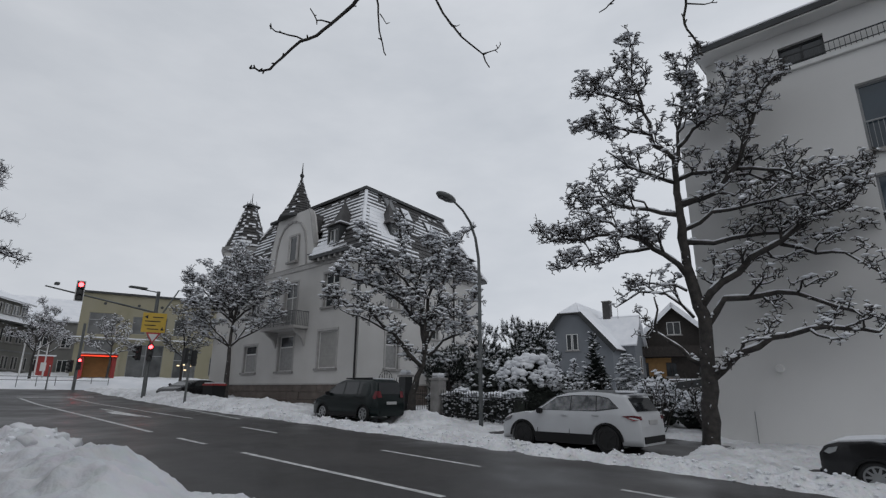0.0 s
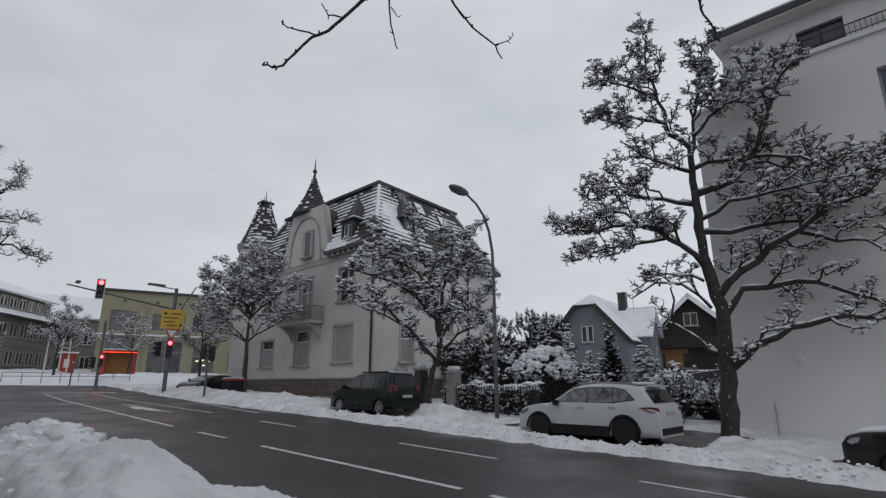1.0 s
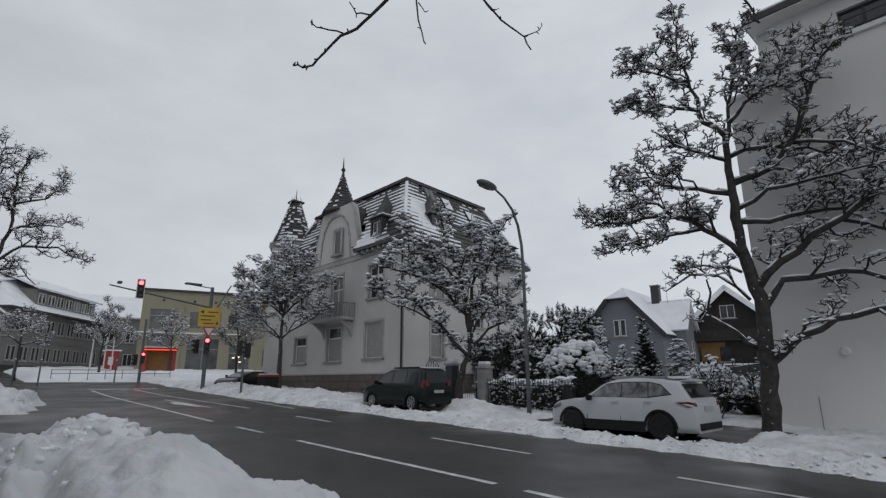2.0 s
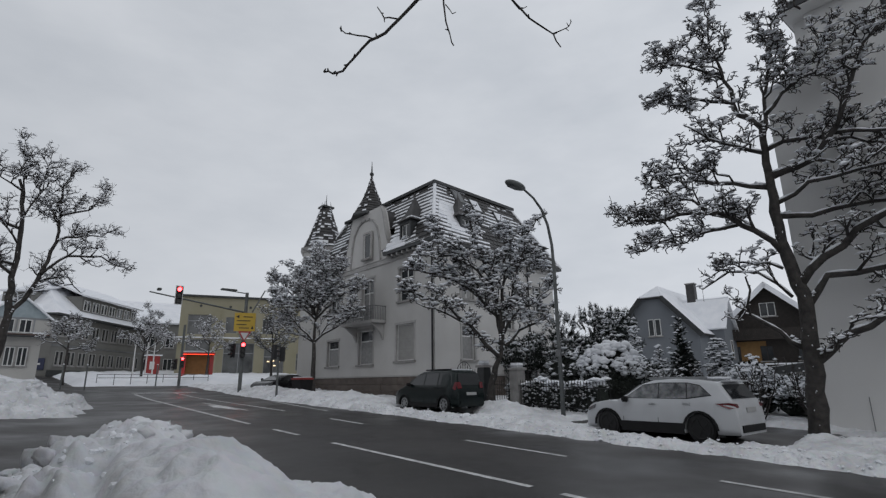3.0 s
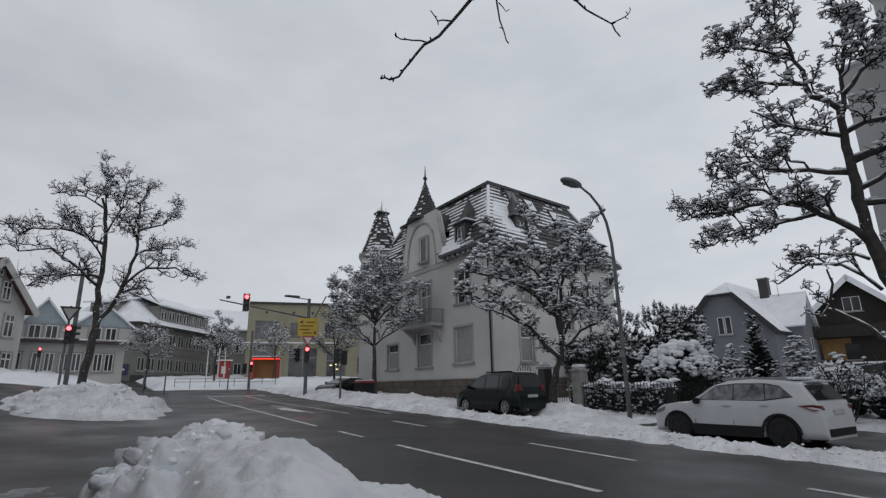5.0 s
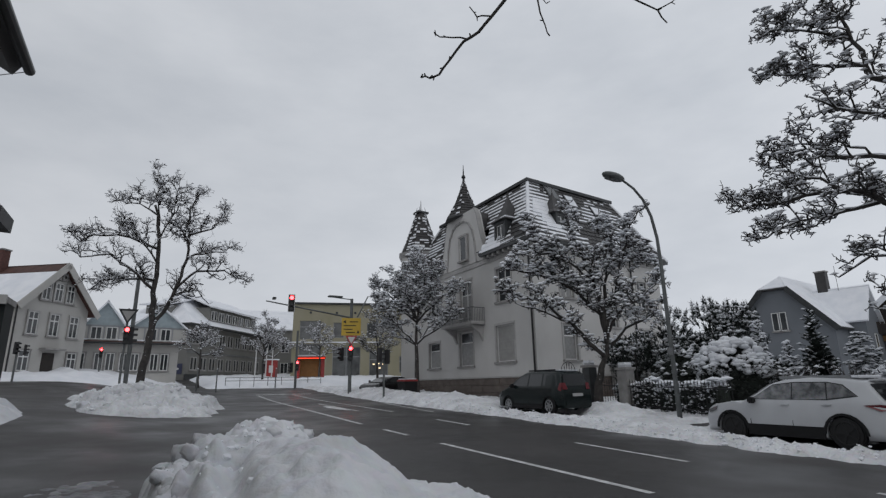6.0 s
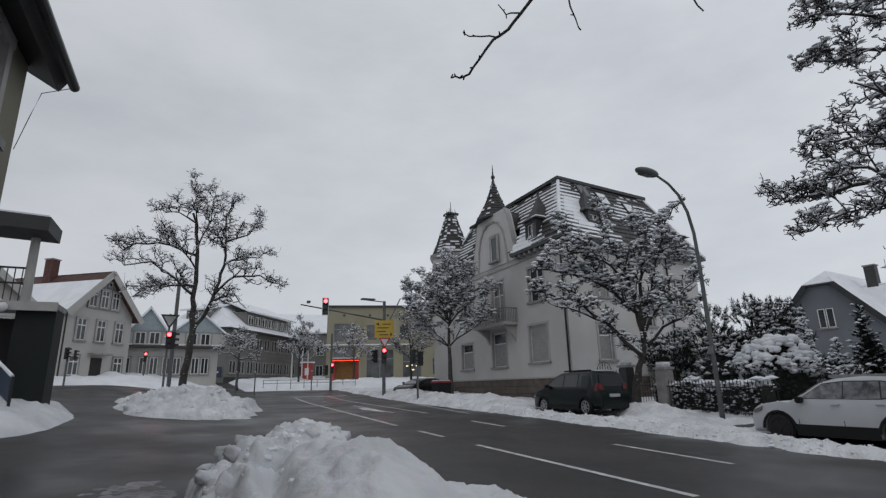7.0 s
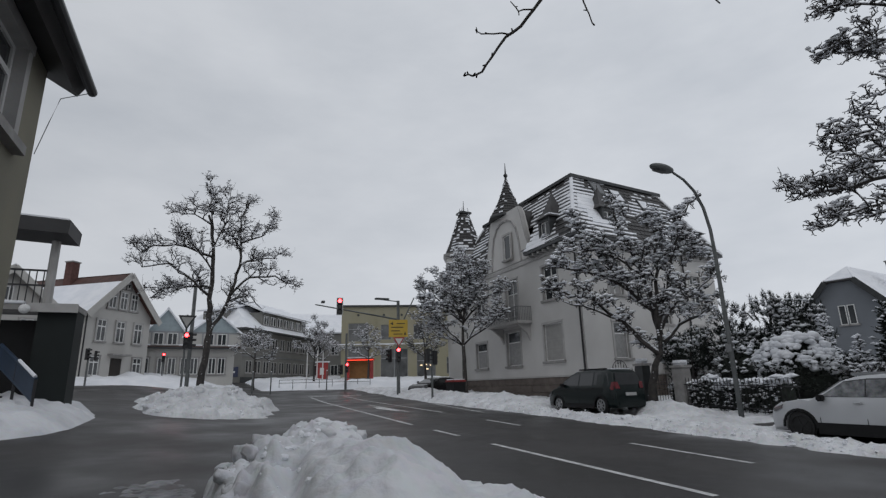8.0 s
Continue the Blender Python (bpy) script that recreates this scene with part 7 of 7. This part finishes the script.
# ---------------------------------------------------------------- street lamp, signals, signs
lampost = thing("street_lamp", (16.0, 12.7, gz(16, 12.7)), "tall grey street lamp with curved arm", "street lamp")
V, F = [], []
zs = gz(16, 12.7)
pts = [Vector(p) for p in ((0, 0, -0.1), (0, 0, 3), (0, 0, 5.8 - zs), (-0.04, 0, 6.8 - zs), (-0.22, 0, 7.6 - zs), (-0.55, 0, 8.2 - zs), (-1.0, 0, 8.58 - zs), (-1.55, 0, 8.82 - zs))]
tube(V, F, pts, [0.085, 0.075, 0.065, 0.06, 0.055, 0.05, 0.045, 0.042], 12)
raw("pole", V, F, POLE, lampost, smooth=True)
bm = B()
bmesh.ops.create_uvsphere(bm, u_segments=20, v_segments=10, radius=1, matrix=pose(-2.0, 0, 8.87 - zs, 0, 5, 0) @ Matrix.Diagonal((0.53, 0.22, 0.15, 1)))
hd = part("lamp_head", bm, POLE, lampost, "dark oval lamp head")
part("lamp_glass", box(B(), -0.3, 0.2, -0.12, 0.12, -0.13, -0.08, pose(-2.05, 0, 8.86 - zs, 0, 5, 0), 0.02), FROST, hd)
part("inspection_plate", box(B(), -0.11, -0.07, -0.10, 0.10, 2.15, 2.4), STEEL, lampost, "small plate on the pole")

RED_ON = lamp_mat("red_signal", (1.0, 0.035, 0.04), 15.0)
DARKLENS = mat("unlit_lens", (0.02, 0.022, 0.02), 0.25, var=0.1, bump=0)


def head(parent, m, s=1.0, lit=True, border=False):
    """A three-lamp signal head; its lamps look along local -y."""
    h = part("signal_head", box(B(), -0.15 * s, 0.15 * s, 0, 0.2 * s, -0.46 * s, 0.46 * s, m, 0.02), IRON, parent, "black three-lamp signal head")
    if border:
        part("backplate", box(B(), -0.185 * s, 0.185 * s, 0.05, 0.07, -0.50 * s, 0.50 * s, m), WHITE if border == 2 else IRON, h)
    for k in (1, 0, -1):
        z = 0.30 * s * k
        part("signal_lens", cone(B(), m @ Vector((0, -0.02, z)), m @ Vector((0, 0.0, z)), 0.105 * s, 0.105 * s, 18), RED_ON if (k == 1 and lit) else DARKLENS, h)
        bm = B()
        for i in range(8):
            a, b = math.pi * i / 8, math.pi * (i + 1) / 8
            vs = [m @ Vector((0.125 * s * math.cos(t), y, z + 0.125 * s * math.sin(t))) for t, y in ((a, 0), (b, 0), (b, -0.2 * s), (a, -0.2 * s))]
            bm.faces.new([bm.verts.new(p) for p in vs])
        ho = part("hood", bm, IRON, h)
        mod = ho.modifiers.new("solid", "SOLIDIFY")
        mod.thickness = 0.006
    return h


YELLOWSIGN = mat("yellow_sign", (0.62, 0.40, 0.015), 0.45, var=0.05, bump=0)
REDSIGN = mat("red_sign_border", (0.45, 0.02, 0.025), 0.45, var=0.05, bump=0)


def give_way(parent, m, s, dull=False):
    t = [(-0.5 * s, 0.43 * s), (0.5 * s, 0.43 * s), (0, -0.43 * s)]
    g = part("give_way_sign", prism(B(), t, (0, 0.02), m), LEAD if dull else REDSIGN, parent, "triangular give way sign")
    part("sign_face", prism(B(), [(x * 0.66, z * 0.66 + 0.035 * s) for x, z in t], (-0.006, -0.001), m), TRIM if dull else WHITE, g)
    return g


def pole_thing(name, x, y, h, r, label, cat):
    p = thing(name, (x, y, gz(x, y)), label, cat, "signal poles")
    part("pole", cone(B(), (0, 0, -0.2), (0, 0, h), r, r * 0.85, 12), POLE, p)
    return p


mz = gz(10.5, 31.2)
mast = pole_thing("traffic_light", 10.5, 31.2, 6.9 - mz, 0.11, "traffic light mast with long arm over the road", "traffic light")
part("arm", cone(B(), (0, 0, 5.72 - mz), (-5.1, 0.3, 6.52 - mz), 0.055, 0.035, 10), POLE, mast)
part("stay", cone(B(), (0.35, -0.1, 5.75 - mz), (1.0, -0.2, 7.1 - mz), 0.045, 0.035, 8), POLE, mast)
part("lamp_arm", cone(B(), (0, 0, 6.85 - mz), (-1.2, 0.1, 6.95 - mz), 0.03, 0.03, 8), POLE, mast)
part("lamp_box", box(B(), -1.5, -0.6, -0.12, 0.2, 6.93 - mz, 7.03 - mz, None, 0.03), POLE, mast)
part("camera_box", box(B(), -4.75, -4.55, 0.1, 0.4, 6.62 - mz, 6.75 - mz, None, 0.02), POLE, mast)
FACE = pose(0, 0, 0, 0, 0, -18)
head(mast, pose(-3.7, -0.05, 6.42 - mz, 0, 0, -10), 1.05, True, 2)
head(mast, pose(-0.05, -0.2, 3.55 - mz, 0, 0, -14), 0.95, True)
head(mast, pose(-0.62, 0.0, 3.5 - mz, 0, 0, -70), 0.85, False)
give_way(mast, pose(-0.03, -0.2, 4.30 - mz, 0, 0, -14), 0.72)
sgn = part("direction_sign", box(B(), -0.58, 0.58, -0.17, -0.14, 4.62 - mz, 5.68 - mz, FACE), YELLOWSIGN, mast, "yellow diversion sign with unreadable lines")
for k, (a, b, z) in enumerate(((-0.1, 0.42, 5.45), (-0.45, 0.3, 5.22), (-0.45, 0.1, 5.0), (-0.3, 0.25, 4.8))):
    part("writing_bar", box(B(), a, b, -0.182, -0.172, z - mz - 0.025, z - mz + 0.025, FACE), IRON, sgn)
part("arrow", prism(B(), [(-0.5, 5.45 - mz), (-0.32, 5.55 - mz), (-0.32, 5.35 - mz)], (-0.182, -0.172), FACE), IRON, sgn)
part("arrow", prism(B(), [(0.42, 4.95 - mz), (0.34, 4.75 - mz), (0.5, 4.75 - mz)], (-0.182, -0.172), FACE), IRON, sgn)

p = pole_thing("traffic_light", 11.3, 27.8, 3.0, 0.06, "traffic light pole seen from behind", "traffic light")
head(p, pose(-0.2, -0.1, 2.5, 0, 0, 100), 0.85, False)
head(p, pose(0.22, 0.0, 2.4, 0, 0, 140), 0.85, False)
p = pole_thing("traffic_light", 10.7, 45.8, 6.3 - gz(10.7, 45.8), 0.11, "tall pole with a small red traffic light", "traffic light")
head(p, pose(0.05, -0.2, 3.35 - gz(10.7, 45.8), 0, 0, -10), 0.9, True)
head(p, pose(-0.5, -0.1, 3.2 - gz(10.7, 45.8), 0, 0, -70), 0.9, False)
p = pole_thing("traffic_light", -1.45, 33.0, 5.9 - gz(-1.4, 33), 0.06, "traffic light with give way sign on the island", "traffic light")
give_way(p, pose(0, -0.1, 5.45 - gz(-1.4, 33), 0, 0, 3), 0.95, True)
head(p, pose(0.05, -0.12, 4.45 - gz(-1.4, 33), 0, 0, 3), 1.0, True)
head(p, pose(0.35, 0.1, 4.45 - gz(-1.4, 33), 0, 0, 95), 1.0, False)
pole_thing("lamp_pole", -1.28, 36.0, 8.4 - gz(-1.3, 36), 0.12, "tall dark pole behind the island tree", "pole")
p = pole_thing("traffic_light", -7.4, 41.3, 2.4, 0.06, "pedestrian light before the white house", "traffic light")
head(p, pose(0.0, -0.12, 2.0, 0, 0, 60), 0.8, False)
head(p, pose(0.45, 0.0, 1.9, 0, 0, 100), 0.7, False)
p = pole_thing("traffic_light", -3.5, 47.9, 2.3, 0.06, "small red traffic light at the side street", "traffic light")
head(p, pose(0, -0.12, 1.9, 0, 0, 5), 0.8, True)
for x, y in ((9.6, 59.2), (10.7, 59.3), (11.3, 59.2)):
    f = thing("flagpole", (x, y, gz(x, y)), "thin white flagpole without a flag", "flagpole", "flagpoles")
    part("pole", cone(B(), (0, 0, 0), (0, 0, 3.6), 0.07, 0.05, 10), WHITE, f)
    part("base", cone(B(), (0, 0, -0.1), (0, 0, 0.1), 0.18, 0.18, 10), STEEL, f)
for x, y in ((4.2, 42.2), (3.0, 43.6), (9.2, 46.4)):
    f = thing("marker_post", (x, y, gz(x, y)), "slim dark post in the snow", "post", "marker posts")
    part("post", cone(B(), (0, 0, -0.1), (0, 0, 1.6), 0.05, 0.045, 8), POLE, f)
    part("cap", cone(B(), (0, 0, 1.6), (0, 0, 1.66), 0.06, 0.03, 8), SNOW, f)

rail = thing("guard_railing", (5.4, 47.3, gz(5.4, 47.3)), "thin grey guard railing along the ploughed snow", "railing", turn=-6)
for k in range(8):
    part("post", cone(B(), (k * 1.1, 0, 0.0), (k * 1.1, 0, 0.88), 0.025, 0.025, 8), STEEL, rail)
for z in (0.6, 0.85):
    part("rail", cone(B(), (0, 0, z), (7.7, 0, z), 0.022, 0.022, 8), STEEL, rail)

# red-lit shelter and kiosk beyond the junction
SHELTER_LED = lamp_mat("red_light_strip", (1.0, 0.06, 0.02), 2.2)
WARM = lamp_mat("warm_shop_light", (1.0, 0.75, 0.45), 1.4)
ORANGE = mat("orange_panel", (0.50, 0.26, 0.06), 0.5, var=0.08, bump=0.05)
sz = gz(14.5, 56)
sh = thing("shelter", (12.9, 55.0, sz), "red-framed shelter with orange wall and light strips", "shelter", turn=-14)
part("back_wall", box(B(), 0, 2.8, 1.6, 1.7, 0, 2.4), ORANGE, sh)
part("side_wall", box(B(), 0, 0.35, 0, 1.599, 0, 2.4), REDPAINT, sh)
part("side_wall", box(B(), 2.45, 2.8, 0, 1.599, 0, 2.4), REDPAINT, sh)
part("roof", box(B(), -0.1, 2.9, -0.2, 1.8, 2.4, 2.62), REDPAINT, sh)
part("roof_snow", box(B(), -0.05, 2.85, -0.15, 1.75, 2.622, 2.75, None, 0.04), SNOW, sh)
part("light_strip", box(B(), -0.06, -0.01, -0.26, -0.2, 0.3, 2.45), SHELTER_LED, sh)
part("light_strip", box(B(), 0.0, 2.8, -0.26, -0.205, 2.42, 2.47), SHELTER_LED, sh)
ks = thing("kiosk", (12.0, 63.2, gz(12, 63)), "red and white street kiosk", "kiosk")
part("body", box(B(), -0.6, 0.6, -0.5, 0.5, 0, 2.3, None, 0.04), REDPAINT, ks)
part("panel", box(B(), -0.35, 0.1, -0.53, -0.501, 0.9, 1.7), WHITE, ks)
part("roof", box(B(), -0.75, 0.75, -0.65, 0.65, 2.3, 2.42), SNOW, ks)
for k, (u, z) in enumerate(((10.6, 1.9), (11.2, 2.0), (11.9, 1.9), (11.4, 1.4))):
    part("ceiling_lamp", box(B(), u - 0.14, u + 0.14, 0.10, 0.16, z, z + 0.12), WARM, yb, "warm light behind the glass")
bn = thing("grit_bin", (13.1, 28.6, gz(13, 28.4) + 0.32), "dark grit bin with red snowy lid", "bin", turn=8)
part("body", prism(B(), [(-0.36, 0), (0.36, 0), (0.42, 0.72), (-0.42, 0.72)], (-0.42, 0.42)), CLAD, bn)
part("lid", box(B(), -0.46, 0.46, -0.46, 0.46, 0.72, 0.82, None, 0.03), REDPAINT, bn, "red lid")
part("snow", box(B(), -0.4, 0.4, -0.4, 0.4, 0.822, 0.88, None, 0.025), SNOW, bn)


# ---------------------------------------------------------------- houses behind the gardens
gh = gabled("gabled_house", 51.0, 27.9, -82, 8.4, 11, 0.4, 6.2, 11.0, BLUEGREY, SLATE, "blue-grey gabled house with snow-covered roof", 0.5, clip=1.3, rake=LEAD)
for u in (-0.34, 0.34):
    simple_window(gh, I4, u - 0.29, u + 0.29, 5.5, 7.2, "none", surround=None)
simple_window(gh, I4, -2.9, -2.2, 5.9, 7.0, "none", surround=None)
simple_window(gh, I4, 1.8, 3.0, 2.6, 4.0, "double", surround=None)
RS = pose(4.2, 0, 0, 0, 0, 90)
part("cross_gable", prism(B(), [(3.2, 0), (7.2, 0), (7.2, 6.4), (5.2, 9.2), (3.2, 6.4)], (-1.4, 2.8), RS), BLUEGREY, gh)
for sg in (-1, 1):
    part("cross_roof", slab_poly(B(), [RS @ Vector((5.2 + sg * 2.4, -1.7, 6.1)), RS @ Vector((5.2, -1.7, 9.5)), RS @ Vector((5.2, 3.4, 9.5)), RS @ Vector((5.2 + sg * 2.4, 3.4, 6.1))], 0.2), SNOW, gh, "snowy roof of the cross gable")
simple_window(gh, RS @ pose(0, -1.4, 0), 4.85, 5.55, 3.2, 5.0, "none", surround=None)
ch = part("chimney", box(B(), 1.9, 2.75, 5.0, 5.8, 7.0, 11.2), SLATE, gh, "dark slate-clad chimney")
part("chimney_cap", box(B(), 1.82, 2.83, 4.92, 5.88, 11.2, 11.32), STONE_G, ch)
part("aerial", cone(B(), (3.6, 5.0, 7.5), (3.6, 5.0, 11.6), 0.02, 0.02, 6), IRON, gh)

chalet = gabled("gabled_house", 60.2, 20.4, -72, 9.4, 11, 0.4, 6.6, 11.0, DARKWOOD, SLATE, "dark timber chalet with ochre ground floor", 1.1, rake=SNOW)
part("ochre_front", box(B(), -4.72, -0.6, -0.05, -0.002, 2.5, 4.9), OCHRE, chalet, "ochre plastered lower floors")
part("ochre_side", box(B(), -4.76, -4.701, 0, 10.9, -1, 4.9), OCHRE, chalet)
for u in (-3.5, -0.6, 2.6):
    simple_window(chalet, pose(0, -0.05, 0), u - 0.55, u + 0.55, 2.9, 4.4, "double", surround=None, frame_mat=DARKWOOD)
simple_window(chalet, I4, -0.7, 0.7, 7.4, 8.8, "double", surround=None)
bal = part("balcony", box(B(), -4.6, 4.6, -1.3, -0.06, 5.0, 5.15), DARKWOOD, chalet, "dark timber balcony")
for k in range(30):
    u = -4.5 + k * 0.31
    part("board", box(B(), u - 0.13, u + 0.13, -1.32, -1.28, 5.15, 6.1), DARKWOOD, bal)
part("snow_ledge", box(B(), -1.0, 4.6, -1.34, -1.24, 2.5, 2.65), SNOW, chalet)
part("lower_balcony", box(B(), -1.0, 4.6, -1.33, -0.06, 1.3, 2.49), DARKWOOD, chalet)
shed = gabled("garden_house", 40.0, 9.0, -75, 10, 8, 0.2, 2.0, 2.7, STONE_G, SLATE, "low garden building with snow on its roof", 0.4, rake=LEAD)
simple_window(shed, I4, -3.0, 3.0, 0.7, 1.6, "double", surround=None)


# ---------------------------------------------------------------- near house and raised porch at the side street
nh = thing("plastered_house", (-2.6, 8.6, gz(-2.6, 8.6)), "yellowish plastered house with deep dark eaves", "house")
ninv = nh.matrix_world.inverted()
NEAR = ninv @ pose(-2.6, -6.0, 0, 0, 0, 90)
NPL = mat("yellow_grey_plaster", (0.235, 0.22, 0.165), 0.9, var=0.10, scale=0.7, fine=30, bump=0.15, tone=(0.19, 0.18, 0.14))
nw = [(12.35, 13.75, 4.75, 6.05), (9.2, 10.6, 4.55, 6.05), (12.2, 13.6, 1.6, 3.2), (9.2, 10.6, 1.6, 3.2)]
wall(nh, "wall", NEAR, 0, 14.6, -0.5, 6.75, nw, 0.4, NPL)
part("wall", box(B(), -9.5, -3.0, 8.2, 8.6, -0.5, 6.75, ninv), NPL, nh)
part("wall", box(B(), -9.9, -9.5, -6.0, 8.6, -0.5, 6.75, ninv), NPL, nh)
part("wall", box(B(), -9.5, -3.0, -6.0, -5.6, -0.5, 6.75, ninv), NPL, nh)
for a, b, z0, z1 in nw:
    window(nh, NEAR, a, b, z0, z1, "cross", surround=TRIM, deep=0.12, trim=0.14)
bm = B()
slab_poly(bm, [ninv @ Vector(p) for p in ((-2.12, -7, 6.28), (-2.12, 8.85, 6.28), (-6.2, 8.85, 8.6), (-6.2, -7, 8.6))], 0.28)
rf = part("roof", bm, SLATE, nh, "dark tiled roof with boarded eaves")
bm = B()
slab_poly(bm, [ninv @ Vector(p) for p in ((-2.14, -7, 6.37), (-2.14, 8.83, 6.37), (-6.2, 8.83, 8.69), (-6.2, -7, 8.68))], 0.06)
part("roof_snow", bm, SNOW, rf)
bm = B()
slab_poly(bm, [ninv @ Vector(p) for p in ((-10.4, -7, 6.22), (-10.4, 9.05, 6.22), (-6.2, 9.05, 8.6), (-6.2, -7, 8.6))], 0.28)
part("roof", bm, SLATE, nh)
part("gutter", cone(B(), ninv @ Vector((-2.08, -7, 6.16)), ninv @ Vector((-2.08, 8.88, 6.16)), 0.07, 0.07, 10), LEAD, nh)
V, F = [], []
tube(V, F, [ninv @ Vector(p) for p in ((-2.1, 8.83, 6.12), (-2.42, 8.72, 5.9), (-2.5, 8.70, 5.5), (-2.59, 8.64, 4.95))], [0.006] * 4, 6)
raw("drain_cable", V, F, STEEL, nh)

pz = gz(-4.5, 15)
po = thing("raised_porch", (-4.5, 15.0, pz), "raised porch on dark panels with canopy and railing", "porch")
pinv = po.matrix_world.inverted()
DARKPANEL = mat("dark_green_panels", (0.009, 0.014, 0.014), 0.8, var=0.15, scale=1.5, bump=0.15)
part("side_panel", box(B(), -3.75, -3.0, 14.7, 14.8, pz - 0.2, 3.55, pinv), DARKPANEL, po)
part("side_panel", box(B(), -3.1, -3.0, 14.801, 15.5, pz - 0.2, 3.55, pinv), DARKPANEL, po)
# black sheet painted in for the shade under the open deck
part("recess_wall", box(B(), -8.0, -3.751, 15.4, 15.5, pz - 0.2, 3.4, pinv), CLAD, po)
part("deck", box(B(), -8.0, -2.98, 14.6, 15.6, 3.551, 3.68, pinv), STONE_G, po, "grey porch deck")
part("white_fascia", box(B(), -3.95, -2.97, 14.52, 14.599, 3.50, 3.70, pinv), TRIM, po)
part("snow_strip", box(B(), -8.0, -4.0, 14.55, 14.75, 3.682, 3.75, pinv, 0.02), SNOW, po)
bm = cone(B(), pinv @ Vector((-3.62, 14.7, 3.68)), pinv @ Vector((-3.62, 14.7, 5.2)), 0.10, 0.09, 10)
part("post", bm, TRIM, po, "pale canopy post")
part("canopy", slab_poly(B(), [pinv @ Vector(p) for p in ((-3.25, 14.0, 5.55), (-3.25, 15.2, 5.55), (-8.0, 15.2, 5.75), (-8.0, 14.0, 5.75))], 0.32), IRON, po, "dark flat canopy")
part("canopy_snow", slab_poly(B(), [pinv @ Vector(p) for p in ((-3.3, 14.05, 5.60), (-3.3, 15.15, 5.60), (-8.0, 15.15, 5.80), (-8.0, 14.05, 5.80))], 0.045), SNOW, po)
for z in (4.1, 4.45):
    part("rail", box(B(), -8.0, -3.7, 14.62, 14.66, z, z + 0.04, pinv), IRON, po)
for k in range(30):
    part("baluster", box(B(), -3.75 - k * 0.14, -3.73 - k * 0.14, 14.63, 14.65, 3.68, 4.45, pinv), IRON, po)
bm = B()
bmesh.ops.create_icosphere(bm, subdivisions=2, radius=0.11, matrix=pinv @ pose(-3.95, 14.45, 3.55))
part("lamp_globe", bm, WHITE, po, "small white globe lamp")
BLUE = mat("blue_painted_rail", (0.022, 0.045, 0.085), 0.45, var=0.12, bump=0.05)
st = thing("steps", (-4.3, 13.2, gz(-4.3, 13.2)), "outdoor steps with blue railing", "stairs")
sinv = st.matrix_world.inverted()
for k in range(7):
    part("step", box(B(), -5.6, -4.35, 14.5 - 0.28 * (k + 1), 14.5 - 0.28 * k, gz(-4.5, 13) - 0.1, 2.0 - 0.18 * k, sinv, 0.01), STONE_G, st)
    part("step_snow", box(B(), -5.5, -4.45, 14.52 - 0.28 * (k + 1), 14.48 - 0.28 * k, 2.002 - 0.18 * k, 2.06 - 0.18 * k, sinv, 0.02), SNOW, st)
for dz in (0.0, 0.42):
    part("handrail", cone(B(), sinv @ Vector((-4.25, 14.5, 2.76 - dz)), sinv @ Vector((-3.22, 13.2, 1.98 - dz)), 0.035, 0.035, 8), BLUE, st)
part("rail_panel", slab_poly(B(), [sinv @ Vector(p) for p in ((-4.25, 14.5, 2.74), (-3.24, 13.22, 1.97), (-3.24, 13.22, 1.60), (-4.25, 14.5, 2.36))], 0.02), BLUE, st, "blue sheet infill")
part("rail_snow", cone(B(), sinv @ Vector((-3.7, 13.8, 2.39)), sinv @ Vector((-3.24, 13.22, 2.03)), 0.03, 0.035, 8), SNOW, st)
for k in range(3):
    f = k / 2
    p = Vector((-4.25, 14.5, 2.76)).lerp(Vector((-3.22, 13.2, 1.98)), f)
    part("rail_post", cone(B(), sinv @ Vector((p.x, p.y, 0.6)), sinv @ p, 0.028, 0.028, 8), IRON, st)
for k in range(5):
    x = -4.2 + 0.12 * k
    part("baluster", cone(B(), sinv @ Vector((x, 13.0, 0.7)), sinv @ Vector((x, 13.0, 1.62)), 0.012, 0.012, 6), IRON, st)
part("lower_rail", cone(B(), sinv @ Vector((-4.3, 13.0, 1.62)), sinv @ Vector((-3.66, 13.0, 1.66)), 0.02, 0.02, 6), IRON, st)

# moved and scaled about the eye to fit the camera's view
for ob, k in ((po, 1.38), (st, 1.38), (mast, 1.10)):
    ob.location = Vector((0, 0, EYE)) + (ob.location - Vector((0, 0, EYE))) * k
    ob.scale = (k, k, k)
# the three cars are shrunk a little to fit the camera's view
wc.scale = (0.95, 0.97, 0.97)
gv.scale = (0.95, 0.95, 0.97)
bc.scale = (0.95, 0.97, 0.88)
